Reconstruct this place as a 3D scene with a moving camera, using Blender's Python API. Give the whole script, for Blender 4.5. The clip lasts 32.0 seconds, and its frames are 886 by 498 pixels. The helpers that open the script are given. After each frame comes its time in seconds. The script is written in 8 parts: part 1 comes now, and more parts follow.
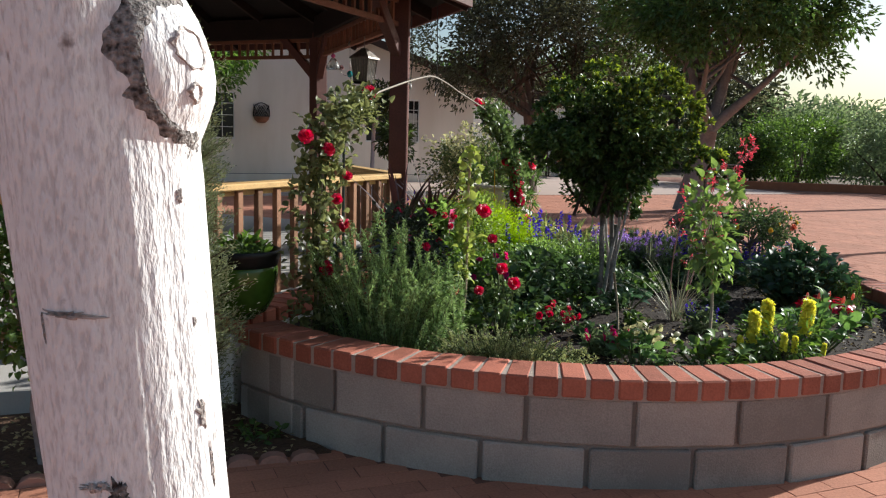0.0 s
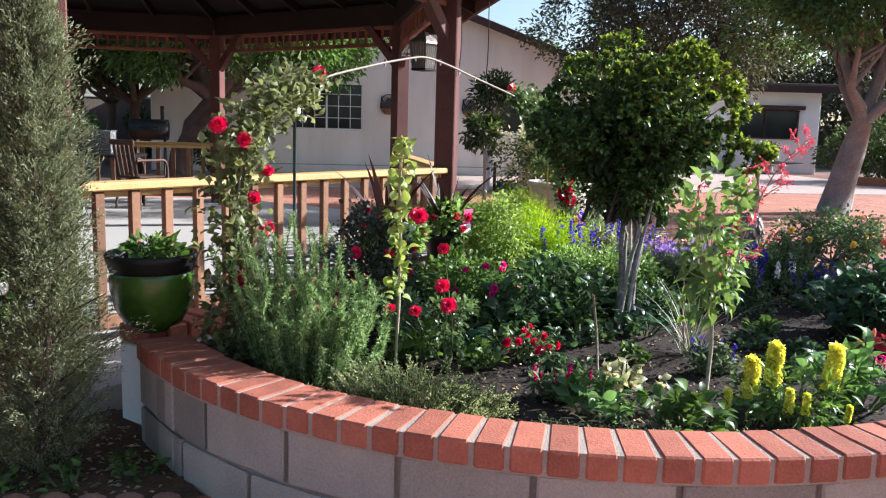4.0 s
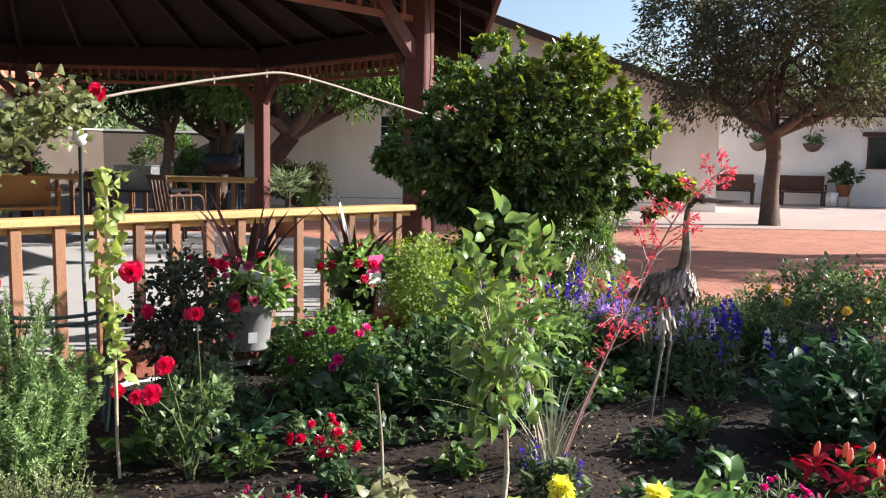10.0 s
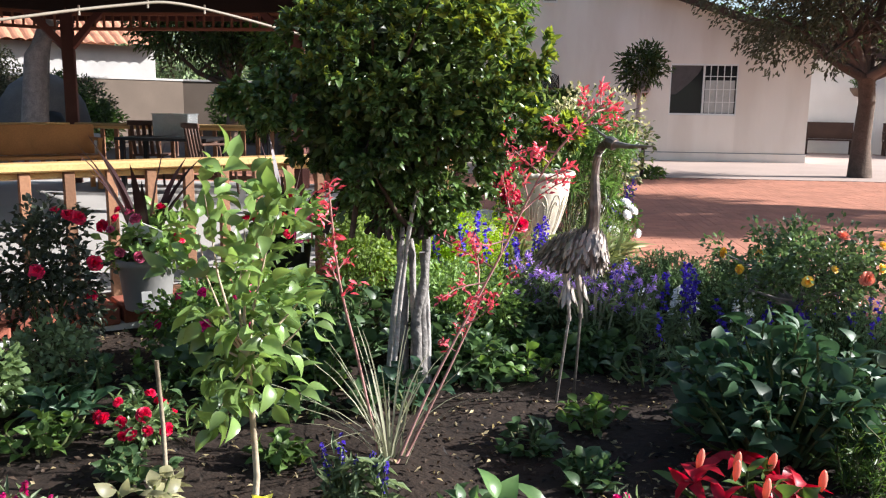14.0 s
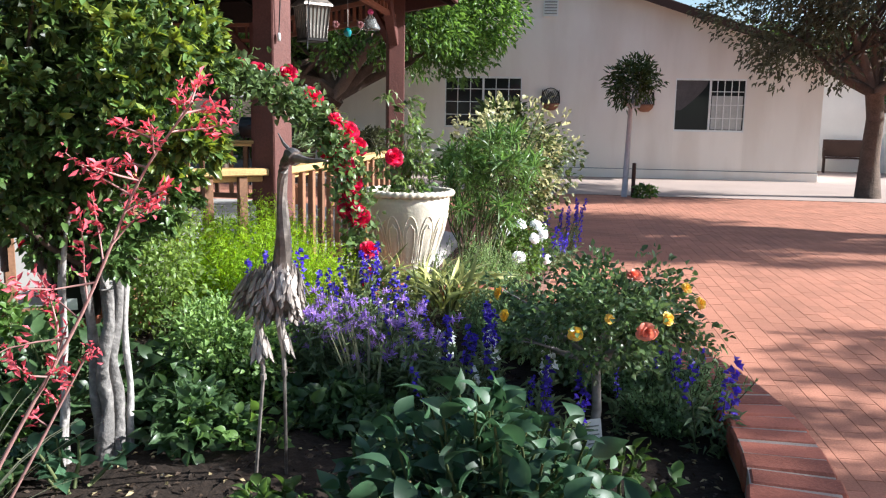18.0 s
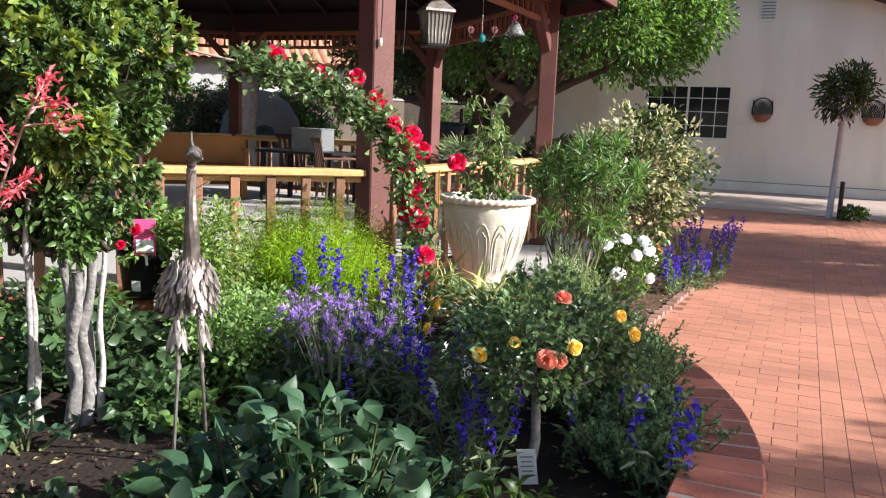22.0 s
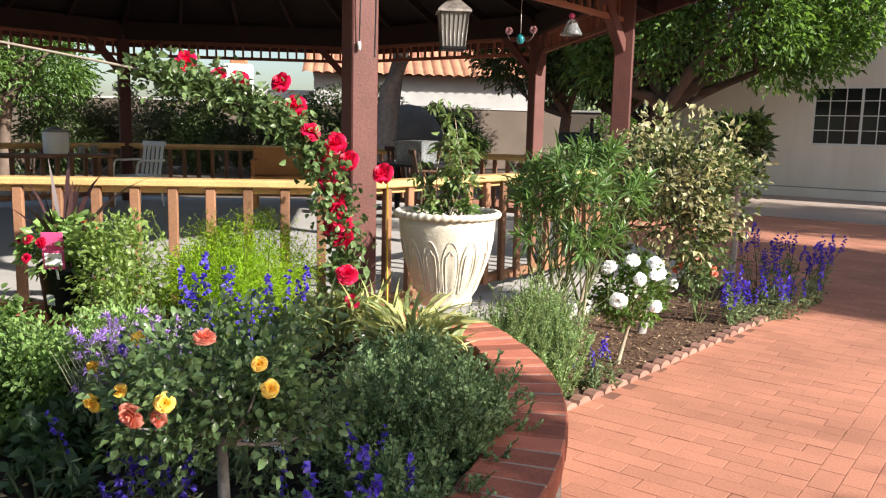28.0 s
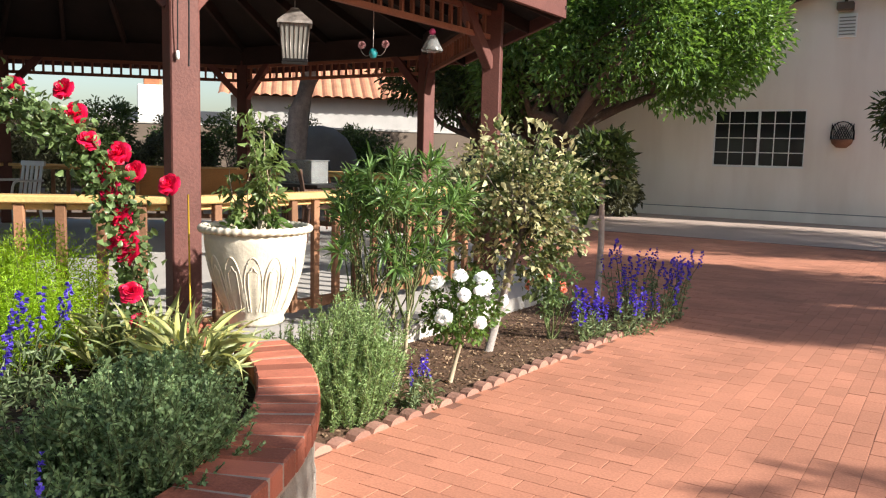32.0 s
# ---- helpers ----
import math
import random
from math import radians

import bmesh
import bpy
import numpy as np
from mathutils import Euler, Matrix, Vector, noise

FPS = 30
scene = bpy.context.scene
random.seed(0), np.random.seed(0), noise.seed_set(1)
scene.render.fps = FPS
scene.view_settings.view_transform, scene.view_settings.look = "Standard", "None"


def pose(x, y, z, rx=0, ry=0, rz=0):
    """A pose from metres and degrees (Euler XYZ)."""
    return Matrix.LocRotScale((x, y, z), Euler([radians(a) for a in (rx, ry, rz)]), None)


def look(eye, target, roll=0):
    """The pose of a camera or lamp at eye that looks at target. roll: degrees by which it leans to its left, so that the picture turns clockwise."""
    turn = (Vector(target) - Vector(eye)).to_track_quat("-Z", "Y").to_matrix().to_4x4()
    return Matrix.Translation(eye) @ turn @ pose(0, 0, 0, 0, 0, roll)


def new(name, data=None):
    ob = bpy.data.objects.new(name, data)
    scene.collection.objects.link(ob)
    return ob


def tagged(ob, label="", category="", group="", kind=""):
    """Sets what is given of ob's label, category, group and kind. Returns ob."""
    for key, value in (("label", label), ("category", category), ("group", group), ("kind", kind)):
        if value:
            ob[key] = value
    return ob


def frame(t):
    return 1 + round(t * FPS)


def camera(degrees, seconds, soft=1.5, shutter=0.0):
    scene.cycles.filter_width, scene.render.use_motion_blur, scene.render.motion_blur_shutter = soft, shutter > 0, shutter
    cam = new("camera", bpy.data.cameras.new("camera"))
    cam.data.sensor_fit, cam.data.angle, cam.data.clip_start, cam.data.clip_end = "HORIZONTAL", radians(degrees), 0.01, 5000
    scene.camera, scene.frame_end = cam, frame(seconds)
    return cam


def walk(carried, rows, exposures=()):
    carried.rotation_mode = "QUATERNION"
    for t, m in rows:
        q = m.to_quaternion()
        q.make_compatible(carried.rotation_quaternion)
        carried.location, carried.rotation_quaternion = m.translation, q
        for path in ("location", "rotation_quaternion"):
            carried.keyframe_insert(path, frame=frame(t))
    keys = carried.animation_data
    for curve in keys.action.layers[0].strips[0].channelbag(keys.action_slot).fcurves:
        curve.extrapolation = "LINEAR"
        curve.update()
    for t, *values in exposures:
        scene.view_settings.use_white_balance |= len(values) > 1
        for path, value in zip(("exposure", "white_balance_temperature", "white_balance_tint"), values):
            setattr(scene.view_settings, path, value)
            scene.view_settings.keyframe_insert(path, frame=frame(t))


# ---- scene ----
cam = camera(56.8, 32.0, 1.2)
METRES, EYE, TILT, LEAN, TURN = 8.0, 1.33, 0.7, 0.0, 0.0
ROWS = [
    (0.0, 0.0, 0.0, 0.0, 0.21, -8.42, -1.45),
    (0.5, 0.0238, 0.0035, 0.0007, 4.85, -9.6, -2.02),
    (1.0, 0.0388, 0.0091, -0.0005, 6.65, -9.83, -1.37),
    (1.5, 0.0533, 0.0244, -0.0012, 6.85, -8.9, -1.51),
    (2.0, 0.0676, 0.0395, -0.0004, 7.33, -8.99, -1.02),
    (2.5, 0.0878, 0.0505, 0.0013, 9.1, -9.34, -2.03),
    (3.0, 0.101, 0.0631, 0.0005, 10.79, -9.82, -1.87),
    (3.5, 0.1054, 0.0813, 0.0004, 10.88, -9.29, -1.45),
    (5.5, 0.1511, 0.1354, -0.0006, 14.14, -9.24, -2.07),
    (6.0, 0.1565, 0.1544, 0.0006, 14.03, -8.43, -1.93),
    (6.5, 0.1649, 0.1659, -0.0005, 14.91, -8.04, -1.21),
    (7.0, 0.1819, 0.1787, 0.0004, 17.25, -7.89, -1.73),
    (7.5, 0.1944, 0.1886, -0.0003, 19.06, -8.29, -0.85),
    (8.0, 0.202, 0.2038, -0.0017, 18.87, -8.21, -0.4),
    (8.5, 0.2064, 0.2206, -0.0005, 17.15, -7.65, -0.11),
    (9.0, 0.2136, 0.2302, -0.0014, 17.26, -7.66, 0.37),
    (9.5, 0.2277, 0.2398, -0.0003, 19.57, -7.17, -0.79),
    (10.0, 0.2399, 0.2473, -0.0007, 21.12, -7.07, -0.84),
    (10.5, 0.2467, 0.2578, -0.0031, 21.38, -7.45, -0.81),
    (11.0, 0.2537, 0.2761, -0.0023, 22.2, -7.19, -1.46),
    (11.5, 0.2629, 0.2882, -0.0035, 22.88, -8.2, -1.24),
    (12.0, 0.2784, 0.2945, -0.0027, 24.93, -9.32, -1.6),
    (12.5, 0.2941, 0.301, -0.004, 26.96, -9.84, -1.53),
    (13.0, 0.3002, 0.3123, -0.0051, 27.12, -10.21, -0.88),
    (13.5, 0.3011, 0.3264, -0.0052, 27.22, -10.38, -0.63),
    (15.5, 0.3318, 0.3765, -0.007, 30.57, -11.29, -0.5),
    (16.0, 0.3347, 0.3927, -0.0081, 29.79, -11.29, -0.28),
    (16.5, 0.3475, 0.4117, -0.0083, 31.12, -11.21, -1.26),
    (17.0, 0.363, 0.4281, -0.0075, 31.34, -10.86, -1.29),
    (17.5, 0.3723, 0.4429, -0.0093, 30.3, -10.34, -0.88),
    (18.0, 0.3806, 0.4603, -0.0092, 30.38, -9.46, -0.64),
    (18.5, 0.3911, 0.4697, -0.0093, 32.31, -9.15, -0.22),
    (19.0, 0.4061, 0.4772, -0.0095, 36.84, -9.7, -0.6),
    (19.5, 0.4183, 0.4817, -0.0105, 39.2, -10.79, 0.5),
    (20.0, 0.4241, 0.4924, -0.0113, 38.76, -10.26, 0.32),
    (20.5, 0.4261, 0.5053, -0.0106, 39.07, -9.5, -1.0),
    (21.0, 0.4298, 0.5129, -0.0103, 40.16, -9.26, -0.67),
    (21.5, 0.4389, 0.5213, -0.0101, 42.88, -9.19, -1.12),
    (22.0, 0.4535, 0.531, -0.0084, 46.16, -9.29, -1.8),
    (22.5, 0.4643, 0.5368, -0.0095, 47.42, -9.66, -1.02),
    (23.0, 0.4675, 0.5478, -0.011, 47.42, -9.13, -0.67),
    (23.5, 0.4663, 0.5632, -0.009, 48.86, -7.82, -1.5),
    (24.0, 0.4681, 0.5762, -0.0093, 49.59, -7.81, -0.51),
    (24.5, 0.4777, 0.5901, -0.0085, 51.05, -8.18, -0.46),
    (25.0, 0.4901, 0.6038, -0.007, 52.84, -8.46, -0.95),
    (25.5, 0.4956, 0.614, -0.0089, 53.45, -8.88, 0.01),
    (27.5, 0.4997, 0.6735, -0.0086, 57.49, -8.23, -0.66),
    (28.0, 0.5045, 0.6847, -0.0096, 59.34, -8.68, -0.71),
    (28.5, 0.5034, 0.6935, -0.0109, 59.91, -8.51, -0.46),
    (29.0, 0.4984, 0.7035, -0.0106, 59.73, -8.06, -0.13),
    (29.5, 0.5015, 0.7115, -0.0111, 59.86, -8.25, 0.07),
    (30.0, 0.5149, 0.7213, -0.0125, 60.69, -8.27, -0.92),
    (30.5, 0.528, 0.7292, -0.0143, 59.37, -8.37, -0.63),
    (31.0, 0.5336, 0.7365, -0.0142, 56.34, -7.88, 0.22),
    (31.5, 0.5331, 0.7489, -0.0159, 54.46, -7.35, -0.77),
    (32.0, 0.5311, 0.7587, -0.0164, 54.92, -6.97, -0.82),
]
walk(cam, [(t, pose(0, 0, EYE, TILT, LEAN, TURN) @ pose(METRES * x, METRES * y, METRES * z, 90 + pitch, roll, yaw)) for t, x, y, z, yaw, pitch, roll in ROWS], [(0.0, 0.54, 6000, 5), (0.4, 0.72, 6000, 6), (1.0, 1.12, 5750, 10), (3.0, 1.32, 5550, 10), (6.0, 1.29, 5850, 11), (9.0, 1.30, 5980, 11), (12.0, 1.31, 6080, 11), (16.0, 1.30, 5750, 9), (18.0, 1.32, 5700, 7), (22.0, 1.27, 5950, 9), (25.0, 1.23, 6200, 9), (28.0, 1.19, 6350, 9), (32.0, 1.17, 6450, 9)])

# ---- world, sun, exposure ----
SUN_AZ = math.atan2(0.87, 0.49)
SUN_EL = radians(27)
world = bpy.data.worlds.new("world")
scene.world = world
world.use_nodes = True
wn = world.node_tree.nodes
sky = wn.new("ShaderNodeTexSky")
sky.sky_type = "NISHITA"
sky.sun_disc = False
sky.sun_elevation = SUN_EL
sky.sun_rotation = SUN_AZ
sky.dust_density = 2.0
world.node_tree.links.new(sky.outputs[0], wn["Background"].inputs[0])
wn["Background"].inputs[1].default_value = 0.082
sun = new("sun", bpy.data.lights.new("sun", "SUN"))
sun.data.energy = 5.0
sun.data.angle = radians(0.6)
sun.data.color = (1.0, 0.935, 0.85)
toward = Vector((math.sin(SUN_AZ) * math.cos(SUN_EL), math.cos(SUN_AZ) * math.cos(SUN_EL), math.sin(SUN_EL)))
sun.matrix_world = look(toward * 60, (0, 0, 0))

# ---- materials ----
RNG = np.random.default_rng(7)


def material(name, color, rough=0.8, spread=0.25, fine=60.0, coarse=3.0, bump=0.2, metal=0.0, second=None, per="object", translucent=0.0, spec=0.3, piece=0.36):
    """A procedural surface: base colour varied by coarse stains, fine grain and per piece, with relief."""
    m = bpy.data.materials.new(name)
    m.use_nodes = True
    nt = m.node_tree
    n, l = nt.nodes, nt.links
    b = n["Principled BSDF"]
    b.inputs["Roughness"].default_value = rough
    b.inputs["Metallic"].default_value = metal
    b.inputs["Specular IOR Level"].default_value = spec
    co = n.new("ShaderNodeTexCoord")
    n1, n2 = n.new("ShaderNodeTexNoise"), n.new("ShaderNodeTexNoise")
    geo = n.new("ShaderNodeNewGeometry")
    l.new(geo.outputs["Position"], n1.inputs["Vector"])
    l.new(geo.outputs["Position"], n2.inputs["Vector"])
    n1.inputs["Scale"].default_value, n1.inputs["Detail"].default_value = coarse, 4
    n2.inputs["Scale"].default_value, n2.inputs["Detail"].default_value = fine, 5
    dark = tuple(c * (1 - spread) for c in color)
    light = second or tuple(min(1, c * (1 + spread)) for c in color)
    r1 = n.new("ShaderNodeValToRGB")
    r1.color_ramp.elements[0].position, r1.color_ramp.elements[1].position = 0.32, 0.68
    r1.color_ramp.elements[0].color, r1.color_ramp.elements[1].color = (*dark, 1), (*light, 1)
    add = n.new("ShaderNodeMath")
    add.operation = "MULTIPLY_ADD"
    l.new(n2.outputs["Fac"], add.inputs[0])
    add.inputs[1].default_value = 0.45
    mixf = n.new("ShaderNodeMath")
    mixf.operation = "MULTIPLY_ADD"
    l.new(n1.outputs["Fac"], mixf.inputs[0])
    mixf.inputs[1].default_value = 0.45
    if per == "object":
        oi = n.new("ShaderNodeObjectInfo")
        rnd = oi.outputs["Random"]
    else:
        rnd = geo.outputs["Random Per Island"]
    sc = n.new("ShaderNodeMath")
    sc.operation = "MULTIPLY_ADD"
    l.new(rnd, sc.inputs[0])
    sc.inputs[1].default_value, sc.inputs[2].default_value = piece, 0.05 - piece / 2
    l.new(sc.outputs[0], mixf.inputs[2])
    l.new(mixf.outputs[0], add.inputs[2])
    l.new(add.outputs[0], r1.inputs[0])
    l.new(r1.outputs[0], b.inputs["Base Color"])
    if bump:
        bp = n.new("ShaderNodeBump")
        bp.inputs["Strength"].default_value = bump
        bp.inputs["Distance"].default_value = 0.01
        l.new(n2.outputs["Fac"], bp.inputs["Height"])
        l.new(bp.outputs[0], b.inputs["Normal"])
    if translucent:
        tr = n.new("ShaderNodeBsdfTranslucent")
        hs = n.new("ShaderNodeHueSaturation")
        hs.inputs["Saturation"].default_value = 1.15
        hs.inputs["Value"].default_value = 1.7
        hs.inputs["Hue"].default_value = 0.485 if color[1] > color[0] else 0.5
        l.new(r1.outputs[0], hs.inputs["Color"])
        l.new(hs.outputs[0], tr.inputs["Color"])
        mx = n.new("ShaderNodeMixShader")
        mx.inputs[0].default_value = translucent
        l.new(b.outputs[0], mx.inputs[1])
        l.new(tr.outputs[0], mx.inputs[2])
        l.new(mx.outputs[0], n["Material Output"].inputs[0])
    return m


def leafy(name, color, spread=0.4, rough=0.5, tr=0.35):
    gain = (1.47, 1.31, 1.42) if color[1] > color[0] else (1.36, 1.36, 1.36)
    color = tuple(min(0.85, c * k) for c, k in zip(color, gain))
    return material(name, color, rough * 0.85, spread, 25, 2.5, 0, per="island", translucent=tr, spec=0.4)


M_PAVER = material("paver", (0.42, 0.180, 0.113), 0.85, 0.27, 90, 1.5, 0.2, per="island", piece=0.13)
M_PAVER1 = material("paver_single", (0.42, 0.180, 0.113), 0.85, 0.27, 90, 1.5, 0.2, piece=0.13)
M_CAPBRICK = material("cap_brick", (0.37, 0.120, 0.075), 0.8, 0.3, 120, 9, 0.3)
M_MORTAR = material("mortar", (0.215, 0.188, 0.163), 0.95, 0.25, 150, 6, 0.4)
M_JOINT = material("sand_joint", (0.215, 0.100, 0.069), 0.95, 0.3, 150, 6, 0.3)
M_BLOCK = material("concrete_block", (0.335, 0.300, 0.262), 0.92, 0.30, 150, 4, 0.45)
M_EARTH = material("earth", (0.13, 0.095, 0.07), 0.95, 0.4, 30, 0.6, 0.5)
# Below the soil's own brown: the bed's deep shade is in the colour.
M_SOIL = material("dark_soil", (0.019, 0.012, 0.008), 0.95, 0.6, 45, 7, 0.8)
M_CONCRETE = material("concrete", (0.38, 0.355, 0.33), 0.9, 0.14, 80, 1.5, 0.2)
M_STUCCO = material("stucco", (0.86, 0.79, 0.715), 0.95, 0.05, 140, 0.9, 0.35)
sn, sl = M_STUCCO.node_tree.nodes, M_STUCCO.node_tree.links
sg, sm, st, sr, sx = (sn.new(k) for k in ("ShaderNodeNewGeometry", "ShaderNodeMapping", "ShaderNodeTexNoise", "ShaderNodeValToRGB", "ShaderNodeMix"))
sm.inputs["Scale"].default_value = (1.6, 1.6, 0.35)
st.inputs["Scale"].default_value, st.inputs["Detail"].default_value = 1.0, 6
sr.color_ramp.elements[0].position, sr.color_ramp.elements[1].position = 0.34, 0.56
sr.color_ramp.elements[0].color = (0.91, 0.89, 0.87, 1)
sx.data_type, sx.blend_type = "RGBA", "MULTIPLY"
sx.inputs[0].default_value = 1.0
sb = sn["Principled BSDF"].inputs["Base Color"]
sl.new(sg.outputs["Position"], sm.inputs["Vector"])
sl.new(sm.outputs[0], st.inputs["Vector"])
sl.new(st.outputs["Fac"], sr.inputs[0])
sl.new(sb.links[0].from_socket, sx.inputs[6])
sl.new(sr.outputs[0], sx.inputs[7])
sl.new(sx.outputs[2], sb)
M_WHITEWALL = material("white_plaster", (0.84, 0.81, 0.77), 0.9, 0.08, 90, 1.4, 0.25)
# Dark wall tone, lowered further to stand for tree shade.
M_TANWALL = material("tan_block_wall", (0.14, 0.107, 0.083), 0.92, 0.18, 60, 1.3, 0.3)
M_REDWOOD = material("redwood_stain", (0.112, 0.042, 0.034), 0.62, 0.3, 70, 4, 0.25)
# Under-roof wood, its colour lowered to near-black to carry the shade.
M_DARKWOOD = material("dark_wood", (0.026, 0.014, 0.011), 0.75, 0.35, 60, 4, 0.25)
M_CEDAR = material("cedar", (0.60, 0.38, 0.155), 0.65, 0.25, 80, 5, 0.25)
M_CEDARLIT = material("cedar_cap_lit", (0.60, 0.415, 0.22), 0.65, 0.25, 80, 5, 0.25)
M_BENCHWOOD = material("orange_wood", (0.42, 0.19, 0.06), 0.5, 0.2, 60, 4, 0.2)
M_BARK = material("bark", (0.13, 0.092, 0.070), 0.95, 0.4, 40, 6, 0.9)
M_GREYBARK = material("grey_bark", (0.30, 0.25, 0.22), 0.95, 0.35, 40, 8, 0.8)
M_STEM = material("green_stem", (0.10, 0.12, 0.045), 0.7, 0.3, 40, 8, 0.2)
M_DRYSTEM = material("dry_stem", (0.33, 0.27, 0.19), 0.85, 0.3, 60, 8, 0.3)
M_WINFRAME = material("white_frame", (0.78, 0.78, 0.76), 0.5, 0.05, 60, 3, 0.05)
M_DARKTRIM = material("dark_trim", (0.055, 0.03, 0.022), 0.7, 0.3, 60, 3, 0.2)
M_ROOFTILE = material("roof_tile", (0.42, 0.19, 0.11), 0.85, 0.3, 60, 2, 0.3, per="island")
M_SHINGLE = material("shingle", (0.10, 0.075, 0.06), 0.95, 0.3, 60, 2, 0.4)
M_GREENPOT = material("green_glaze", (0.045, 0.10, 0.012), 0.22, 0.4, 25, 5, 0.05, spec=0.6)
M_BLACK = material("black_plastic", (0.012, 0.012, 0.012), 0.45, 0.3, 30, 5, 0.05)
M_BLACKIRON = material("black_iron", (0.02, 0.018, 0.018), 0.5, 0.3, 60, 5, 0.1, metal=0.6)
M_URN = material("cream_urn", (0.62, 0.56, 0.45), 0.7, 0.12, 60, 8, 0.2)
M_TERRA = material("terracotta", (0.40, 0.16, 0.08), 0.8, 0.25, 60, 8, 0.2)
M_GREYMETAL = material("weathered_metal", (0.27, 0.235, 0.21), 0.45, 0.6, 40, 14, 0.3, metal=0.6, per="island")
M_WHITEPLASTIC = material("white_plastic", (0.72, 0.72, 0.70), 0.4, 0.05, 30, 4, 0.02)
M_GREYPLASTIC = material("grey_plastic", (0.25, 0.245, 0.235), 0.5, 0.1, 30, 4, 0.02)
M_PAPER = material("paper_tag", (0.78, 0.76, 0.74), 0.7, 0.05, 30, 4, 0.02)
M_PINKTAG = material("pink_tag", (0.60, 0.08, 0.22), 0.5, 0.1, 30, 4, 0.02)
M_ROPE = material("pale_pipe", (0.24, 0.205, 0.16), 0.6, 0.2, 60, 9, 0.1)
M_GREENPOLE = material("green_pole", (0.055, 0.075, 0.068), 0.5, 0.2, 60, 9, 0.1)
M_BLUEGLASS = material("teal_glass", (0.02, 0.22, 0.24), 0.1, 0.2, 30, 4, 0, spec=0.7)
M_CAPMORTAR = material("cap_mortar", (0.39, 0.315, 0.265), 0.95, 0.2, 150, 9, 0.4)
M_YELLOWPOLE = material("yellow_stake", (0.62, 0.42, 0.03), 0.5, 0.1, 30, 4, 0)

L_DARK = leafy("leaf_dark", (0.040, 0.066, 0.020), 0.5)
L_BOX = leafy("leaf_box", (0.054, 0.104, 0.026), 0.5, 0.42, 0.16)
L_MID = leafy("leaf_mid", (0.065, 0.125, 0.028), 0.45)
L_BRIGHT = leafy("leaf_bright", (0.145, 0.225, 0.060), 0.35, 0.45, 0.45)
L_LIME = leafy("leaf_lime", (0.195, 0.335, 0.022), 0.3, 0.6, 0.5)
L_GREY = leafy("leaf_greygreen", (0.125, 0.185, 0.085), 0.35, 0.6, 0.3)
L_CYPRESS = leafy("leaf_cypress", (0.130, 0.165, 0.082), 0.4, 0.7, 0.25)
L_VARIEG = leafy("leaf_variegated", (0.265, 0.285, 0.145), 0.4, 0.5, 0.35)
L_HYDR = leafy("leaf_broad", (0.040, 0.088, 0.043), 0.45, 0.36, 0.22)
L_OLIVE = leafy("leaf_olive", (0.048, 0.056, 0.028), 0.5, 0.6, 0.3)
L_PURPLE = leafy("leaf_purple", (0.030, 0.014, 0.014), 0.4, 0.5, 0.1)
L_TREE = leafy("leaf_tree", (0.046, 0.090, 0.022), 0.5, 0.5, 0.4)
L_SHADE = leafy("leaf_shade_tree", (0.068, 0.135, 0.031), 0.5, 0.45, 0.4)
L_DRY = leafy("leaf_dry", (0.30, 0.24, 0.13), 0.4, 0.7, 0.3)
F_RED = leafy("petal_red", (0.46, 0.007, 0.048), 0.3, 0.5, 0.3)
F_SCARLET = leafy("petal_scarlet", (0.25, 0.003, 0.013), 0.3, 0.5, 0.3)
F_PINK = leafy("petal_pink", (0.50, 0.015, 0.075), 0.35, 0.5, 0.35)
F_CORAL = leafy("petal_coral", (0.47, 0.095, 0.115), 0.35, 0.5, 0.35)
F_WHITE = leafy("petal_white", (0.80, 0.77, 0.70), 0.08, 0.5, 0.3)
F_YELLOW = leafy("petal_yellow", (0.60, 0.43, 0.085), 0.22, 0.5, 0.3)
F_PALEYELLOW = leafy("petal_pale_yellow", (0.66, 0.60, 0.13), 0.15, 0.5, 0.3)
F_ORANGE = leafy("petal_orange", (0.52, 0.20, 0.14), 0.25, 0.5, 0.3)
F_VIOLET = leafy("petal_violet", (0.090, 0.060, 0.36), 0.5, 0.5, 0.35)
F_LILAC = leafy("petal_lilac", (0.40, 0.27, 0.54), 0.3, 0.5, 0.35)

M_GLASS = bpy.data.materials.new("window_glass")
M_GLASS.use_nodes = True
g = M_GLASS.node_tree.nodes["Principled BSDF"]
g.inputs["Base Color"].default_value = (0.015, 0.018, 0.02, 1)
g.inputs["Roughness"].default_value = 0.08
g.inputs["Specular IOR Level"].default_value = 0.5
M_CURTAIN = material("curtain", (0.10, 0.09, 0.09), 0.9, 0.2, 30, 4, 0.1)


# ---- mesh helpers ----
def mesh_of(verts, faces, smooth=False, name="mesh"):
    me = bpy.data.meshes.new(name)
    v = np.asarray(verts, dtype=np.float32)
    me.from_pydata(v.tolist(), [], faces if isinstance(faces, list) else faces.tolist())
    if smooth:
        me.polygons.foreach_set("use_smooth", [True] * len(me.polygons))
    me.update()
    return me


def thing(name, label, category, group="", kind="", at=(0, 0, 0), turn=0.0):
    ob = new(name)
    ob.empty_display_size = 0.1
    ob.matrix_world = pose(*at, 0, 0, turn)
    return tagged(ob, label, category, group, kind)


